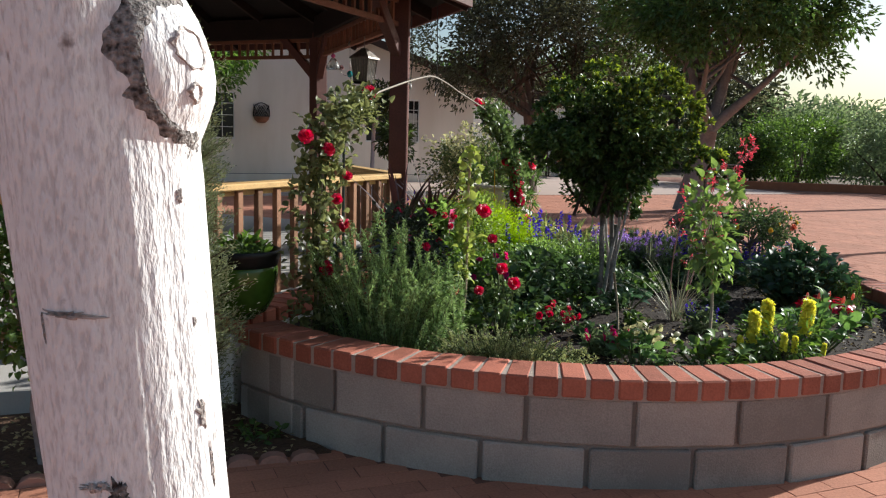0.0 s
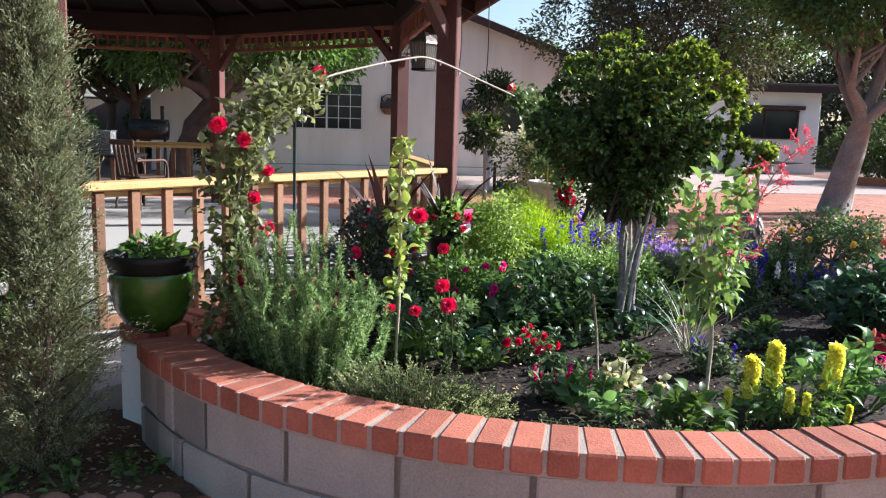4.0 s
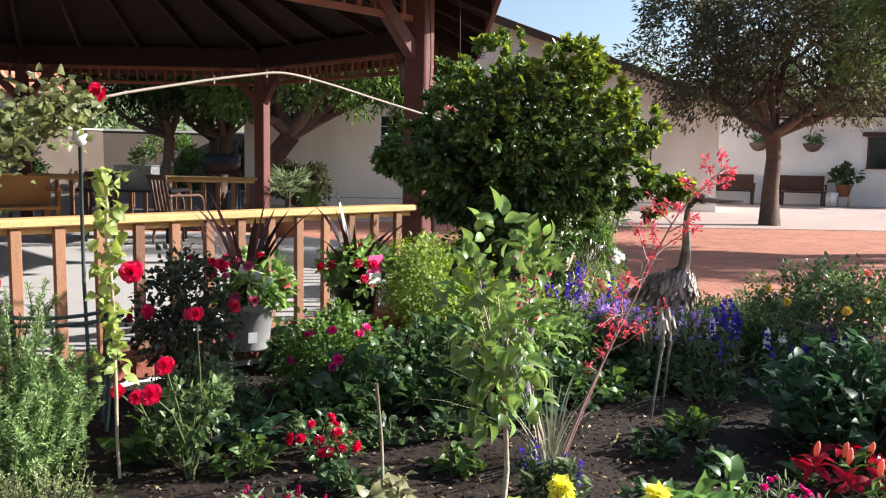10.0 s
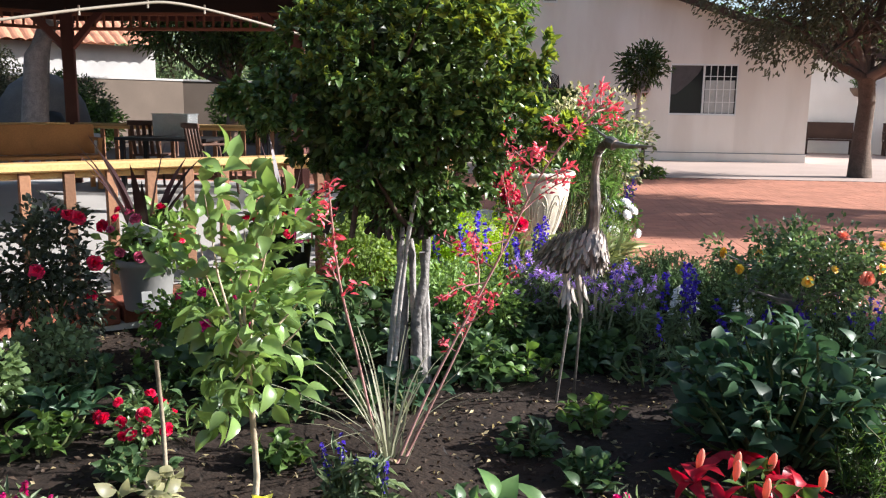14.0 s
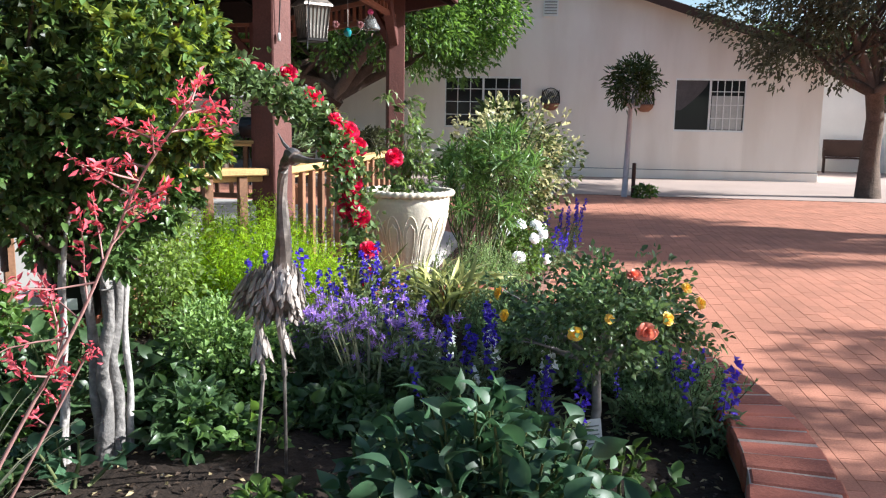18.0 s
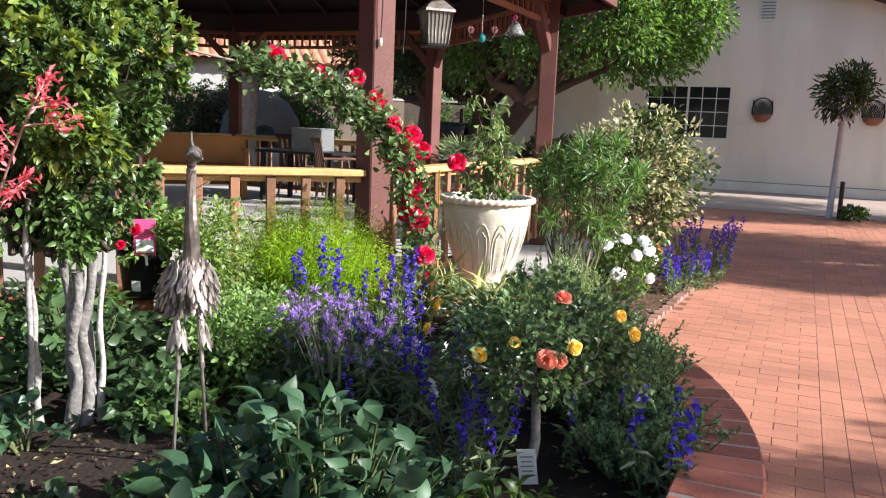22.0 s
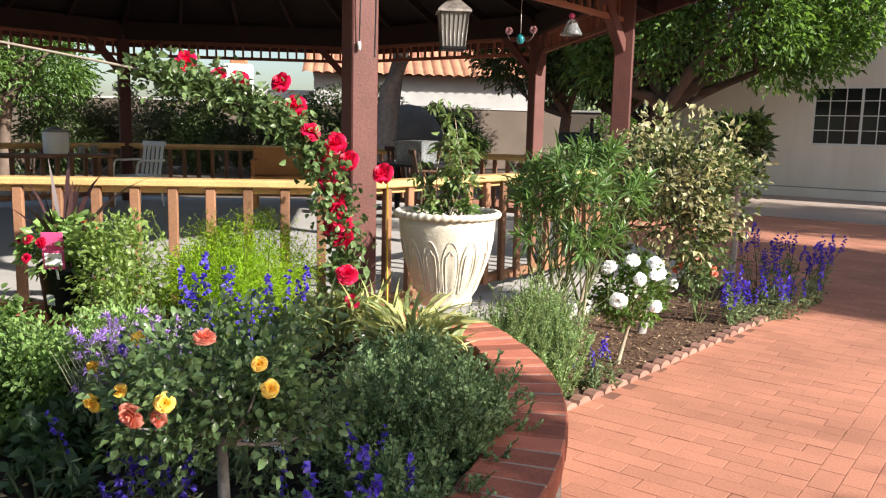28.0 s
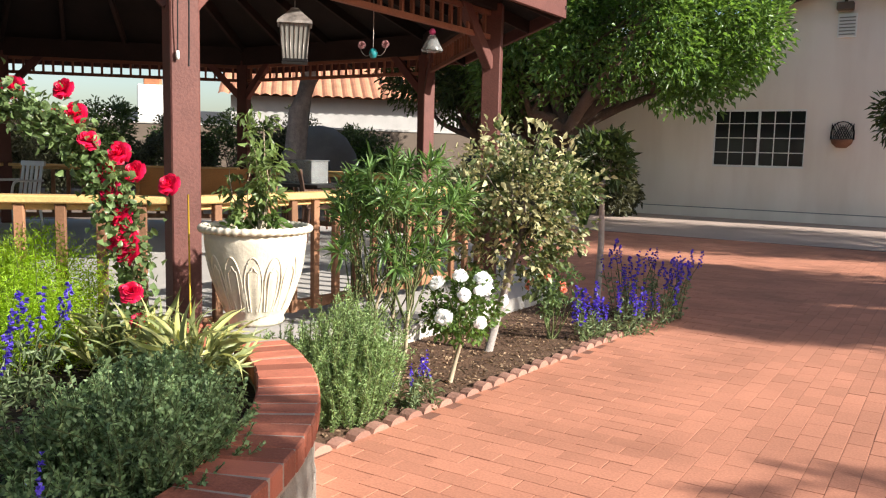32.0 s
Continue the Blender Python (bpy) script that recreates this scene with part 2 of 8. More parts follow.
def part(name, data, mat, parent=None, label="", m=None):
    if isinstance(data, bmesh.types.BMesh):
        me = bpy.data.meshes.new(name)
        data.to_mesh(me)
        data.free()
        data = me
    if mat and not data.materials:
        data.materials.append(mat)
    ob = new(name, data)
    ob.parent = parent
    if m is not None:
        ob.matrix_basis = m
    if label:
        ob["label"] = label
    return ob


def solo(name, data, mat, label, category, group="", kind="", m=None):
    return tagged(part(name, data, mat, None, "", m), label, category, group, kind)


def box(sx, sy, sz, bevel=0.006, z0=True):
    """A bevelled box centred in x and y, standing on z=0 (or centred)."""
    bm = bmesh.new()
    bmesh.ops.create_cube(bm, size=1)
    bmesh.ops.scale(bm, vec=(sx, sy, sz), verts=bm.verts)
    if bevel:
        bmesh.ops.bevel(bm, geom=bm.edges[:], offset=min(bevel, sx * 0.3, sy * 0.3, sz * 0.3), segments=1, affect="EDGES")
    if z0:
        bmesh.ops.translate(bm, vec=(0, 0, sz / 2), verts=bm.verts)
    return bm


def boxmesh(sx, sy, sz, bevel=0.006, z0=True):
    bm = box(sx, sy, sz, bevel, z0)
    me = bpy.data.meshes.new("box")
    bm.to_mesh(me)
    bm.free()
    return me


def lathe(profile, n=32, smooth=True):
    """A turned body from (radius, height) pairs."""
    v, f = [], []
    for r, z in profile:
        for i in range(n):
            a = 2 * math.pi * i / n
            v.append((r * math.cos(a), r * math.sin(a), z))
    for j in range(len(profile) - 1):
        for i in range(n):
            k = (i + 1) % n
            f.append((j * n + i, j * n + k, (j + 1) * n + k, (j + 1) * n + i))
    f.append(tuple(range(n))[::-1])
    f.append(tuple((len(profile) - 1) * n + i for i in range(n)))
    return mesh_of(v, f, smooth)


def tube_arrays(points, radii, n=6):
    """Vertices and faces of a tube along points."""
    pts = [Vector(p) for p in points]
    v, f = [], []
    up = Vector((0.31, 0.17, 0.93)).normalized()
    for i, p in enumerate(pts):
        d = (pts[min(i + 1, len(pts) - 1)] - pts[max(i - 1, 0)]).normalized()
        a = d.cross(up)
        if a.length < 0.05:
            a = d.cross(Vector((1, 0, 0)))
        a.normalize()
        b = d.cross(a)
        r = radii[i] if hasattr(radii, "__len__") else radii
        for k in range(n):
            t = 2 * math.pi * k / n
            v.append(p + (a * math.cos(t) + b * math.sin(t)) * r)
    for i in range(len(pts) - 1):
        for k in range(n):
            q = (k + 1) % n
            f.append((i * n + k, i * n + q, (i + 1) * n + q, (i + 1) * n + k))
    f.append(tuple(range(n)))
    f.append(tuple((len(pts) - 1) * n + k for k in range(n))[::-1])
    return v, f


def tubes(list_of, n=6, smooth=True):
    """One mesh of several tubes, each (points, radii)."""
    v, f = [], []
    for points, radii in list_of:
        a, b = tube_arrays(points, radii, n)
        o = len(v)
        v += a
        f += [tuple(i + o for i in q) for q in b]
    return mesh_of([tuple(p) for p in v], f, smooth)


def bent(p0, p1, sag=0.1, n=5, rng=RNG):
    """A slightly wandering line from p0 to p1."""
    p0, p1 = np.array(p0, float), np.array(p1, float)
    L = np.linalg.norm(p1 - p0)
    off = rng.normal(0, 1, 3) * sag * L
    out = []
    for i in range(n):
        t = i / (n - 1)
        w = rng.normal(0, 1, 3) * sag * 0.12 * L * (0 < i < n - 1)
        out.append(p0 + (p1 - p0) * t + off * math.sin(math.pi * t) * 0.5 + w)
    return out


def unit(a):
    return a / np.maximum(np.linalg.norm(a, axis=-1, keepdims=True), 1e-9)


def leaf_mesh(pos, dirs, lengths, widths, fold=0.25, droop=0.12, shape="leaf", rng=RNG):
    """One mesh of many leaves: each a folded, drooping blade of four triangles (or two, for 'chip')."""
    pos, dirs = np.asarray(pos, float), unit(np.asarray(dirs, float))
    n = len(pos)
    L = np.broadcast_to(np.asarray(lengths, float), (n,))[:, None]
    W = np.broadcast_to(np.asarray(widths, float), (n,))[:, None]
    rnd = rng.normal(size=(n, 3)) * 0.7 + np.array([0, 0, 1.0])
    side = np.cross(dirs, rnd)
    side = unit(side)
    nor = np.cross(side, dirs)
    tip = pos + dirs * L - nor * L * droop
    mid = pos + dirs * L * 0.5
    lift = nor * W * fold
    if shape == "chip":
        V = np.stack([pos, mid + side * W / 2 + lift, tip, mid - side * W / 2 + lift], 1)
        F = np.array([[0, 1, 2], [0, 2, 3]])
    else:
        m1 = pos + dirs * L * 0.38 + nor * L * 0.04
        m2 = pos + dirs * L * 0.74 - nor * L * droop * 0.35
        V = np.stack([pos, m1 + side * W / 2 + lift, m2 + side * W * 0.36 + lift * 0.6, tip, m2 - side * W * 0.36 + lift * 0.6, m1 - side * W / 2 + lift, m1, m2], 1)
        F = np.array([[0, 1, 6], [1, 2, 7], [1, 7, 6], [2, 3, 7], [0, 6, 5], [6, 7, 5], [5, 7, 4], [7, 3, 4]])
    if shape == "broad":
        rows, F = [], []
        for s, w in ((0.0, 0.04), (0.10, 0.30), (0.24, 0.47), (0.40, 0.50), (0.58, 0.41), (0.76, 0.25), (0.90, 0.10), (1.0, 0.004)):
            c = pos + dirs * L * s * (1 - 0.25 * droop * s) + nor * L * (0.12 * math.sin(s * 2.2) - droop * 1.3 * s * s)
            e = nor * W * w * fold * 1.6
            rows += [c - side * W * w + e, c, c + side * W * w + e]
        V = np.stack(rows, 1)
        for j in range(7):
            a = 3 * j
            F += [[a, a + 1, a + 4], [a, a + 4, a + 3], [a + 1, a + 2, a + 5], [a + 1, a + 5, a + 4]]
        F = np.array(F)
    k = V.shape[1]
    faces = (F[None] + (np.arange(n) * k)[:, None, None]).reshape(-1, 3)
    me = bpy.data.meshes.new("leaves")
    verts = V.reshape(-1, 3).astype(np.float32)
    me.vertices.add(len(verts))
    me.vertices.foreach_set("co", verts.ravel())
    me.loops.add(faces.size)
    me.loops.foreach_set("vertex_index", faces.ravel().astype(np.int32))
    me.polygons.add(len(faces))
    me.polygons.foreach_set("loop_start", np.arange(0, faces.size, 3, dtype=np.int32))
    me.polygons.foreach_set("loop_total", np.full(len(faces), 3, dtype=np.int32))
    if shape == "broad":
        me.polygons.foreach_set("use_smooth", np.ones(len(faces), dtype=bool))
    me.update(calc_edges=True)
    return me


def blob_points(center, radii, clumps, per, clump_r, rng=RNG, shell=0.75, low=-1.0):
    """Points and outward directions of leaves in clumps set about an ellipsoid."""
    center, radii = np.array(center, float), np.array(radii, float)
    u = unit(rng.normal(size=(clumps, 3)))
    u = u[u[:, 2] > low] if low > -1 else u
    r = shell + (1 - shell) * rng.random((len(u), 1)) ** 0.5
    r *= rng.choice([1.0, 1.0, 0.9, 0.55, 1.08], size=(len(u), 1))
    c = center + u * r * radii
    off = unit(rng.normal(size=(len(u), per, 3))) * rng.random((len(u), per, 1)) ** 0.5 * clump_r
    p = (c[:, None] + off).reshape(-1, 3)
    d = unit(off.reshape(-1, 3) * 0.8 / clump_r + unit(p - center) * 0.6 + rng.normal(size=p.shape) * 0.45)
    return p, d, c


def path_point(pts, t):
    pts = np.asarray(pts, float)
    x = t * (len(pts) - 1)
    i = min(int(x), len(pts) - 2)
    return pts[i] + (pts[i + 1] - pts[i]) * (x - i)


def rose_data(mat, size=1.0, seed=3):
    """A full double rose: upright cupped petals packed in six rings, the outer lips rolled back."""
    rng = np.random.default_rng(seed)
    v, f = [], []
    rings = ((3, 0.08, 0.50, 1.15, 0.02), (4, 0.17, 0.52, 0.95, 0.05), (5, 0.27, 0.50, 0.78, 0.09), (6, 0.36, 0.44, 0.66, 0.13), (7, 0.43, 0.35, 0.58, 0.15), (7, 0.46, 0.22, 0.55, 0.14))
    for ring, (k, R, H, half, curl) in enumerate(rings):
        for i in range(k):
            a = 2 * math.pi * (i + ring * 0.41) / k + rng.normal() * 0.13
            o = len(v)
            RR, HH = R * rng.uniform(0.88, 1.1), H * rng.uniform(0.88, 1.1)
            tilt = rng.normal() * 0.06
            for s in (0.0, 0.4, 0.75, 0.93, 1.05):
                for q in (-1, -0.5, 0, 0.5, 1):
                    lip = max(0, s - 0.62)
                    w = half * (0.55 + 0.45 * min(1, s * 1.6)) * (1 - 0.35 * max(0, s - 0.9) * 6)
                    out = 0.03 + RR * (0.30 * min(1, s * 3) + 0.70 * s ** 1.3) + curl * lip * 1.6
                    up = HH * (s ** 0.9) - curl * lip * 1.9 - 0.07 * abs(q) ** 2.5 * s + tilt * q * s
                    out *= 1 - 0.05 * q * q
                    v.append((out * math.cos(a + q * w) * size, out * math.sin(a + q * w) * size, (up - 0.12) * size + 0.012 * rng.normal() * s * size))
            for j in range(4):
                for q in range(4):
                    b = o + j * 5 + q
                    f.append((b, b + 1, b + 6, b + 5))
    me = mesh_of(v, f, True)
    me.materials.append(mat)
    return me


def spike_data(mat, seed, height=0.22, radius=0.022, florets=46):
    """An upright spike of small ruffled florets."""
    rng = np.random.default_rng(seed)
    t = (np.arange(florets) + rng.random(florets)) / florets
    a = rng.random(florets) * 6.283
    r = radius * (1.05 - 0.75 * t)
    p = np.stack([r * np.cos(a) * 0.12, r * np.sin(a) * 0.12, t * height], 1)
    p = np.repeat(p, 3, 0)
    d = np.stack([np.cos(a), np.sin(a), 0.3 + 0 * a], 1)
    d = np.repeat(d, 3, 0) + rng.normal(size=(florets * 3, 3)) * 0.45
    me = leaf_mesh(p, d, radius * 1.0, radius * 0.85, 0.3, 0.3, "chip", rng)
    me.materials.append(mat)
    return me


def burst_data(mat, seed, size=0.034, rays=34):
    """A loose starry head of thin petals from one point."""
    rng = np.random.default_rng(seed)
    d = rng.normal(size=(rays, 3)) * (1, 1, 0.8) + (0, 0, 0.7)
    me = leaf_mesh(np.zeros((rays, 3)), d, size * rng.uniform(0.5, 1.2, rays), size * 0.20, 0.2, 0.2, "chip", rng)
    me.materials.append(mat)
    return me


def facing(p, d, s=1.0, spin=0.0):
    """A pose at p with z along d."""
    q = Vector(d).normalized().to_track_quat("Z", "Y")
    return Matrix.LocRotScale(p, q @ Euler((0, 0, spin)).to_quaternion(), (s, s, s))
L_ROSEL = leafy("leaf_rose_light", (0.115, 0.145, 0.058), 0.45, 0.45, 0.4)
L_ROSED = leafy("leaf_rose_dark", (0.070, 0.120, 0.044), 0.6, 0.36, 0.3)
L_BOXLIT = leafy("leaf_box_lit", (0.130, 0.190, 0.034), 0.4, 0.4, 0.35)
F_DUSTY = leafy("petal_dusty", (0.21, 0.10, 0.10), 0.4, 0.6, 0.1)
L_YUCCA = leafy("leaf_yucca", (0.20, 0.20, 0.13), 0.35, 0.6, 0.2)
L_SHINY = leafy("leaf_shiny", (0.085, 0.17, 0.05), 0.35, 0.3, 0.35)
L_DARKBROAD = leafy("leaf_dark_broad", (0.044, 0.086, 0.031), 0.4, 0.45, 0.3)
L_CATMINT = leafy("leaf_catmint", (0.125, 0.205, 0.085), 0.35, 0.65, 0.3)
L_ROSEMARY = leafy("leaf_rosemary", (0.165, 0.262, 0.100), 0.35, 0.6, 0.3)
L_THYME = leafy("leaf_thyme", (0.20, 0.25, 0.105), 0.4, 0.6, 0.3)
L_BRIGHT2 = leafy("leaf_oleander", (0.070, 0.140, 0.038), 0.45, 0.42, 0.35)
M_PALESTEM = material("pale_stem", (0.22, 0.195, 0.18), 0.85, 0.45, 50, 14, 0.5)
M_TWIST = material("twisted_stem", (0.28, 0.258, 0.24), 0.85, 0.5, 60, 22, 0.7)
F_MAGENTA = leafy("petal_magenta", (0.48, 0.015, 0.16), 0.3, 0.5, 0.35)

L_YELLOWGREEN = leafy("leaf_yellow_green", (0.19, 0.265, 0.07), 0.35, 0.55, 0.4)
L_CITRUS = leafy("leaf_citrus", (0.116, 0.200, 0.056), 0.4, 0.35, 0.35)
M_LANTERNGLASS = material("frosted_pane", (0.17, 0.165, 0.15), 0.3, 0.15, 30, 4, 0.05)
M_CLEAR = bpy.data.materials.new("clear_plastic")
M_CLEAR.use_nodes = True
g = M_CLEAR.node_tree.nodes["Principled BSDF"]
g.inputs["Base Color"].default_value = (0.55, 0.57, 0.57, 1)
g.inputs["Roughness"].default_value = 0.25
g.inputs["Transmission Weight"].default_value = 0.75
g.inputs["IOR"].default_value = 1.2
L_MINI = leafy("leaf_patio_rose", (0.032, 0.044, 0.024), 0.5, 0.4, 0.2)
L_SHRUBGREEN = leafy("leaf_shrub_green", (0.060, 0.090, 0.030), 0.45, 0.5, 0.3)

L_BUSH = leafy("leaf_bush", (0.130, 0.225, 0.062), 0.45, 0.45, 0.35)
L_URN = leafy("leaf_urn_climber", (0.085, 0.135, 0.040), 0.4, 0.45, 0.35)
L_LEAN = leafy("leaf_leaning_tree", (0.058, 0.118, 0.031), 0.5, 0.45, 0.3)
L_FLAX = leafy("leaf_flax_green", (0.13, 0.17, 0.065), 0.4, 0.5, 0.3)
# Chips darkened with the soil, carrying the bed's shade in colour.
L_MULCH = leafy("bark_mulch", (0.030, 0.019, 0.012), 0.9, 0.8, 0.1)
L_LITTER = leafy("brown_litter", (0.17, 0.115, 0.070), 0.7, 0.8, 0.1)
M_BEDSOIL = material("brown_mulch", (0.088, 0.050, 0.031), 0.95, 0.7, 60, 9, 1.0)
L_CLIMB = leafy("leaf_climber", (0.085, 0.140, 0.050), 0.45, 0.42, 0.3)
L_HYDR2 = leafy("leaf_hydrangea", (0.027, 0.063, 0.027), 0.5, 0.58, 0.2)
M_LEANBARK = material("leaning_bark", (0.205, 0.175, 0.155), 0.95, 0.4, 30, 5, 0.9)
M_STDBARK = material("grey_painted_bark", (0.46, 0.43, 0.43), 0.9, 0.2, 50, 8, 0.4)

# ---- plan ----
BED = Vector((0.72, 5.29))          # centre of the round raised bed
BED_R = 2.285
RIM = 0.44
SOIL = 0.33
GAZ = Vector((-4.90, 7.66))         # centre of the gazebo
GAZ_R = 4.47
GAZ_A = -1.4
FLOOR = 0.12
GV = [Vector((GAZ.x + GAZ_R * math.cos(radians(GAZ_A + 45 * k)), GAZ.y + GAZ_R * math.sin(radians(GAZ_A + 45 * k)))) for k in range(8)]
WALL_DIR = Vector((0.9245, 0.3812))  # along the house front
WALL_NOR = Vector((0.3812, -0.9245))
WALL_0 = Vector((-7.52, 21.83))


def polygon_slab(points, z0, z1):
    n = len(points)
    v = [(x, y, z0) for x, y in points] + [(x, y, z1) for x, y in points]
    f = [tuple(range(n))[::-1], tuple(range(n, 2 * n))] + [(i, (i + 1) % n, n + (i + 1) % n, n + i) for i in range(n)]
    return mesh_of(v, f)


# ---- ground and paving ----
ground_v = [(x * 75.0, y * 75.0 + 10, 0.0) for y in range(-12, 13) for x in range(-12, 13)]
ground_f = [(j * 25 + i, j * 25 + i + 1, j * 25 + i + 26, j * 25 + i + 25) for j in range(24) for i in range(24)]
solo("ground", mesh_of([(x, y, -0.06) for x, y, z in ground_v], ground_f), M_EARTH, "bare dry brown earth", "ground", kind="structure")

PAVE_A = radians(22.4)               # the courses run along and across the house front


EDGE_L = (Vector((-4.6, 1.95)), Vector((-0.49, 3.27)))
EDGE_R = (Vector((1.22, 7.54)), Vector((-0.05, 11.3)))


def left_of(a, b, x, y):
    return (b.x - a.x) * (y - a.y) - (b.y - a.y) * (x - a.x) > 0


def paved(x, y):
    """Where the brick paving lies, on arrays."""
    ok = (x - BED.x) ** 2 + (y - BED.y) ** 2 > (BED_R - 0.06) ** 2
    ok &= ~(left_of(*EDGE_L, x, y) & (x < 0.2) & (y < 6))
    ok &= ~(left_of(*EDGE_R, x, y) & (y > 6) & (y < 11.3) & (x < 1.3))
    ok &= (x - GAZ.x) ** 2 + (y - GAZ.y) ** 2 > (GAZ_R + 0.55) ** 2
    d = (x - WALL_0.x) * WALL_NOR.x + (y - WALL_0.y) * WALL_NOR.y
    ok &= d > 5.32
    ok &= (x < 13) & (y < 33) & (x > -9.5)
    return ok


def paver_arrays(cx, cy, ang, rng, half=None):
    """Bricks 0.2 by 0.1 (or cut shorter) with chamfered upper edges and slightly uneven height."""
    n = len(cx)
    hx = np.full(n, 0.1) if half is None else half
    hy, ch = 0.0495, 0.0014
    z = rng.normal(0, 0.0005, n)
    c, s = np.cos(ang), np.sin(ang)
    sx, sy = np.array([-1, 1, 1, -1]), np.array([-1, -1, 1, 1])
    out = []
    for inset, dz in ((0, -0.02), (0, -0.0007), (ch, 0.0)):
        px = sx[None] * (hx[:, None] - inset)
        py = np.broadcast_to(sy * (hy - inset), px.shape)
        x = cx[:, None] + px * c[:, None] - py * s[:, None]
        y = cy[:, None] + px * s[:, None] + py * c[:, None]
        out.append(np.stack([x, y, np.broadcast_to((z + dz)[:, None], x.shape)], -1))
    return np.concatenate(out, 1)


PAVER_F = np.array([[0, 1, 5, 4], [1, 2, 6, 5], [2, 3, 7, 6], [3, 0, 4, 7], [4, 5, 9, 8], [5, 6, 10, 9], [6, 7, 11, 10], [7, 4, 8, 11], [8, 9, 10, 11]])


def quads_mesh(V, F):
    k = V.shape[1]
    n = len(V)
    faces = (F[None] + (np.arange(n) * k)[:, None, None]).reshape(-1, 4).astype(np.int32)
    me = bpy.data.meshes.new("pieces")
    me.vertices.add(n * k)
    me.vertices.foreach_set("co", V.reshape(-1).astype(np.float32))
    me.loops.add(faces.size)
    me.loops.foreach_set("vertex_index", faces.ravel())
    me.polygons.add(len(faces))
    me.polygons.foreach_set("loop_start", np.arange(0, faces.size, 4, dtype=np.int32))
    me.polygons.foreach_set("loop_total", np.full(len(faces), 4, dtype=np.int32))
    me.update(calc_edges=True)
    me.shade_flat()
    return me


def paving():
    rng = np.random.default_rng(11)
    i, j = np.meshgrid(np.arange(-130, 131), np.arange(-260, 261))
    i, j = i.ravel(), j.ravel()
    u = (i + 0.5 * (j % 2)) * 0.2035 + rng.normal(0, 0.0008, len(i))
    v = j * 0.1015
    xs, ys, angs, hs = [], [], [], []
    for field in (0, 1):
        a = PAVE_A + field * math.pi / 2
        ca, sa = math.cos(a), math.sin(a)
        half = np.full(len(u), 0.1)
        uu = u
        if field == 0:                       # courses end at the seam
            hi = np.minimum(u + 0.1, 0.0)
            half = (hi - (u - 0.1)) / 2
            uu = (hi + u - 0.1) / 2
            mine = half > 0.02
        else:
            mine = v < 0
        w = v if field == 0 else v + 0.0505
        mine = mine & ((w < -0.02) | (field == 0))
        x, y = 2.2 + uu * ca - w * sa, 8.22 + uu * sa + w * ca
        keep = mine & paved(x, y) & (x > -9) & (y > -6)
        xs.append(x[keep]), ys.append(y[keep]), angs.append(np.full(keep.sum(), a)), hs.append(half[keep])
    x, y, ang, half = (np.concatenate(q) for q in (xs, ys, angs, hs))
    ang = ang + rng.normal(0, 0.004, len(x))
    order = np.argsort(np.hypot(x - 2.7, y - 7.9) + (half < 0.099) * 50)
    x, y, ang, half = x[order], y[order], ang[order], half[order]
    base = solo("paving", polygon_slab([(-9.5, -8), (13, -8), (13, 33), (-9.5, 33)], -0.055, -0.0022), M_JOINT, "red brick paving with dark sandy joints", "paving", kind="structure")
    rest = part("paver_field", quads_mesh(paver_arrays(x[300:], y[300:], ang[300:], rng, half[300:]), PAVER_F), M_PAVER, base, "worn red clay pavers in running bond")
    rest["kind"] = "stuff"
    one = quads_mesh(paver_arrays(np.zeros(1), np.zeros(1), np.zeros(1), rng), PAVER_F)
    for a, b, t in zip(x[:300], y[:300], ang[:300]):
        part("brick", one, M_PAVER1, base, "", Matrix.Translation((a, b, rng.normal(0, 0.0005))) @ Matrix.Rotation(t, 4, "Z"))


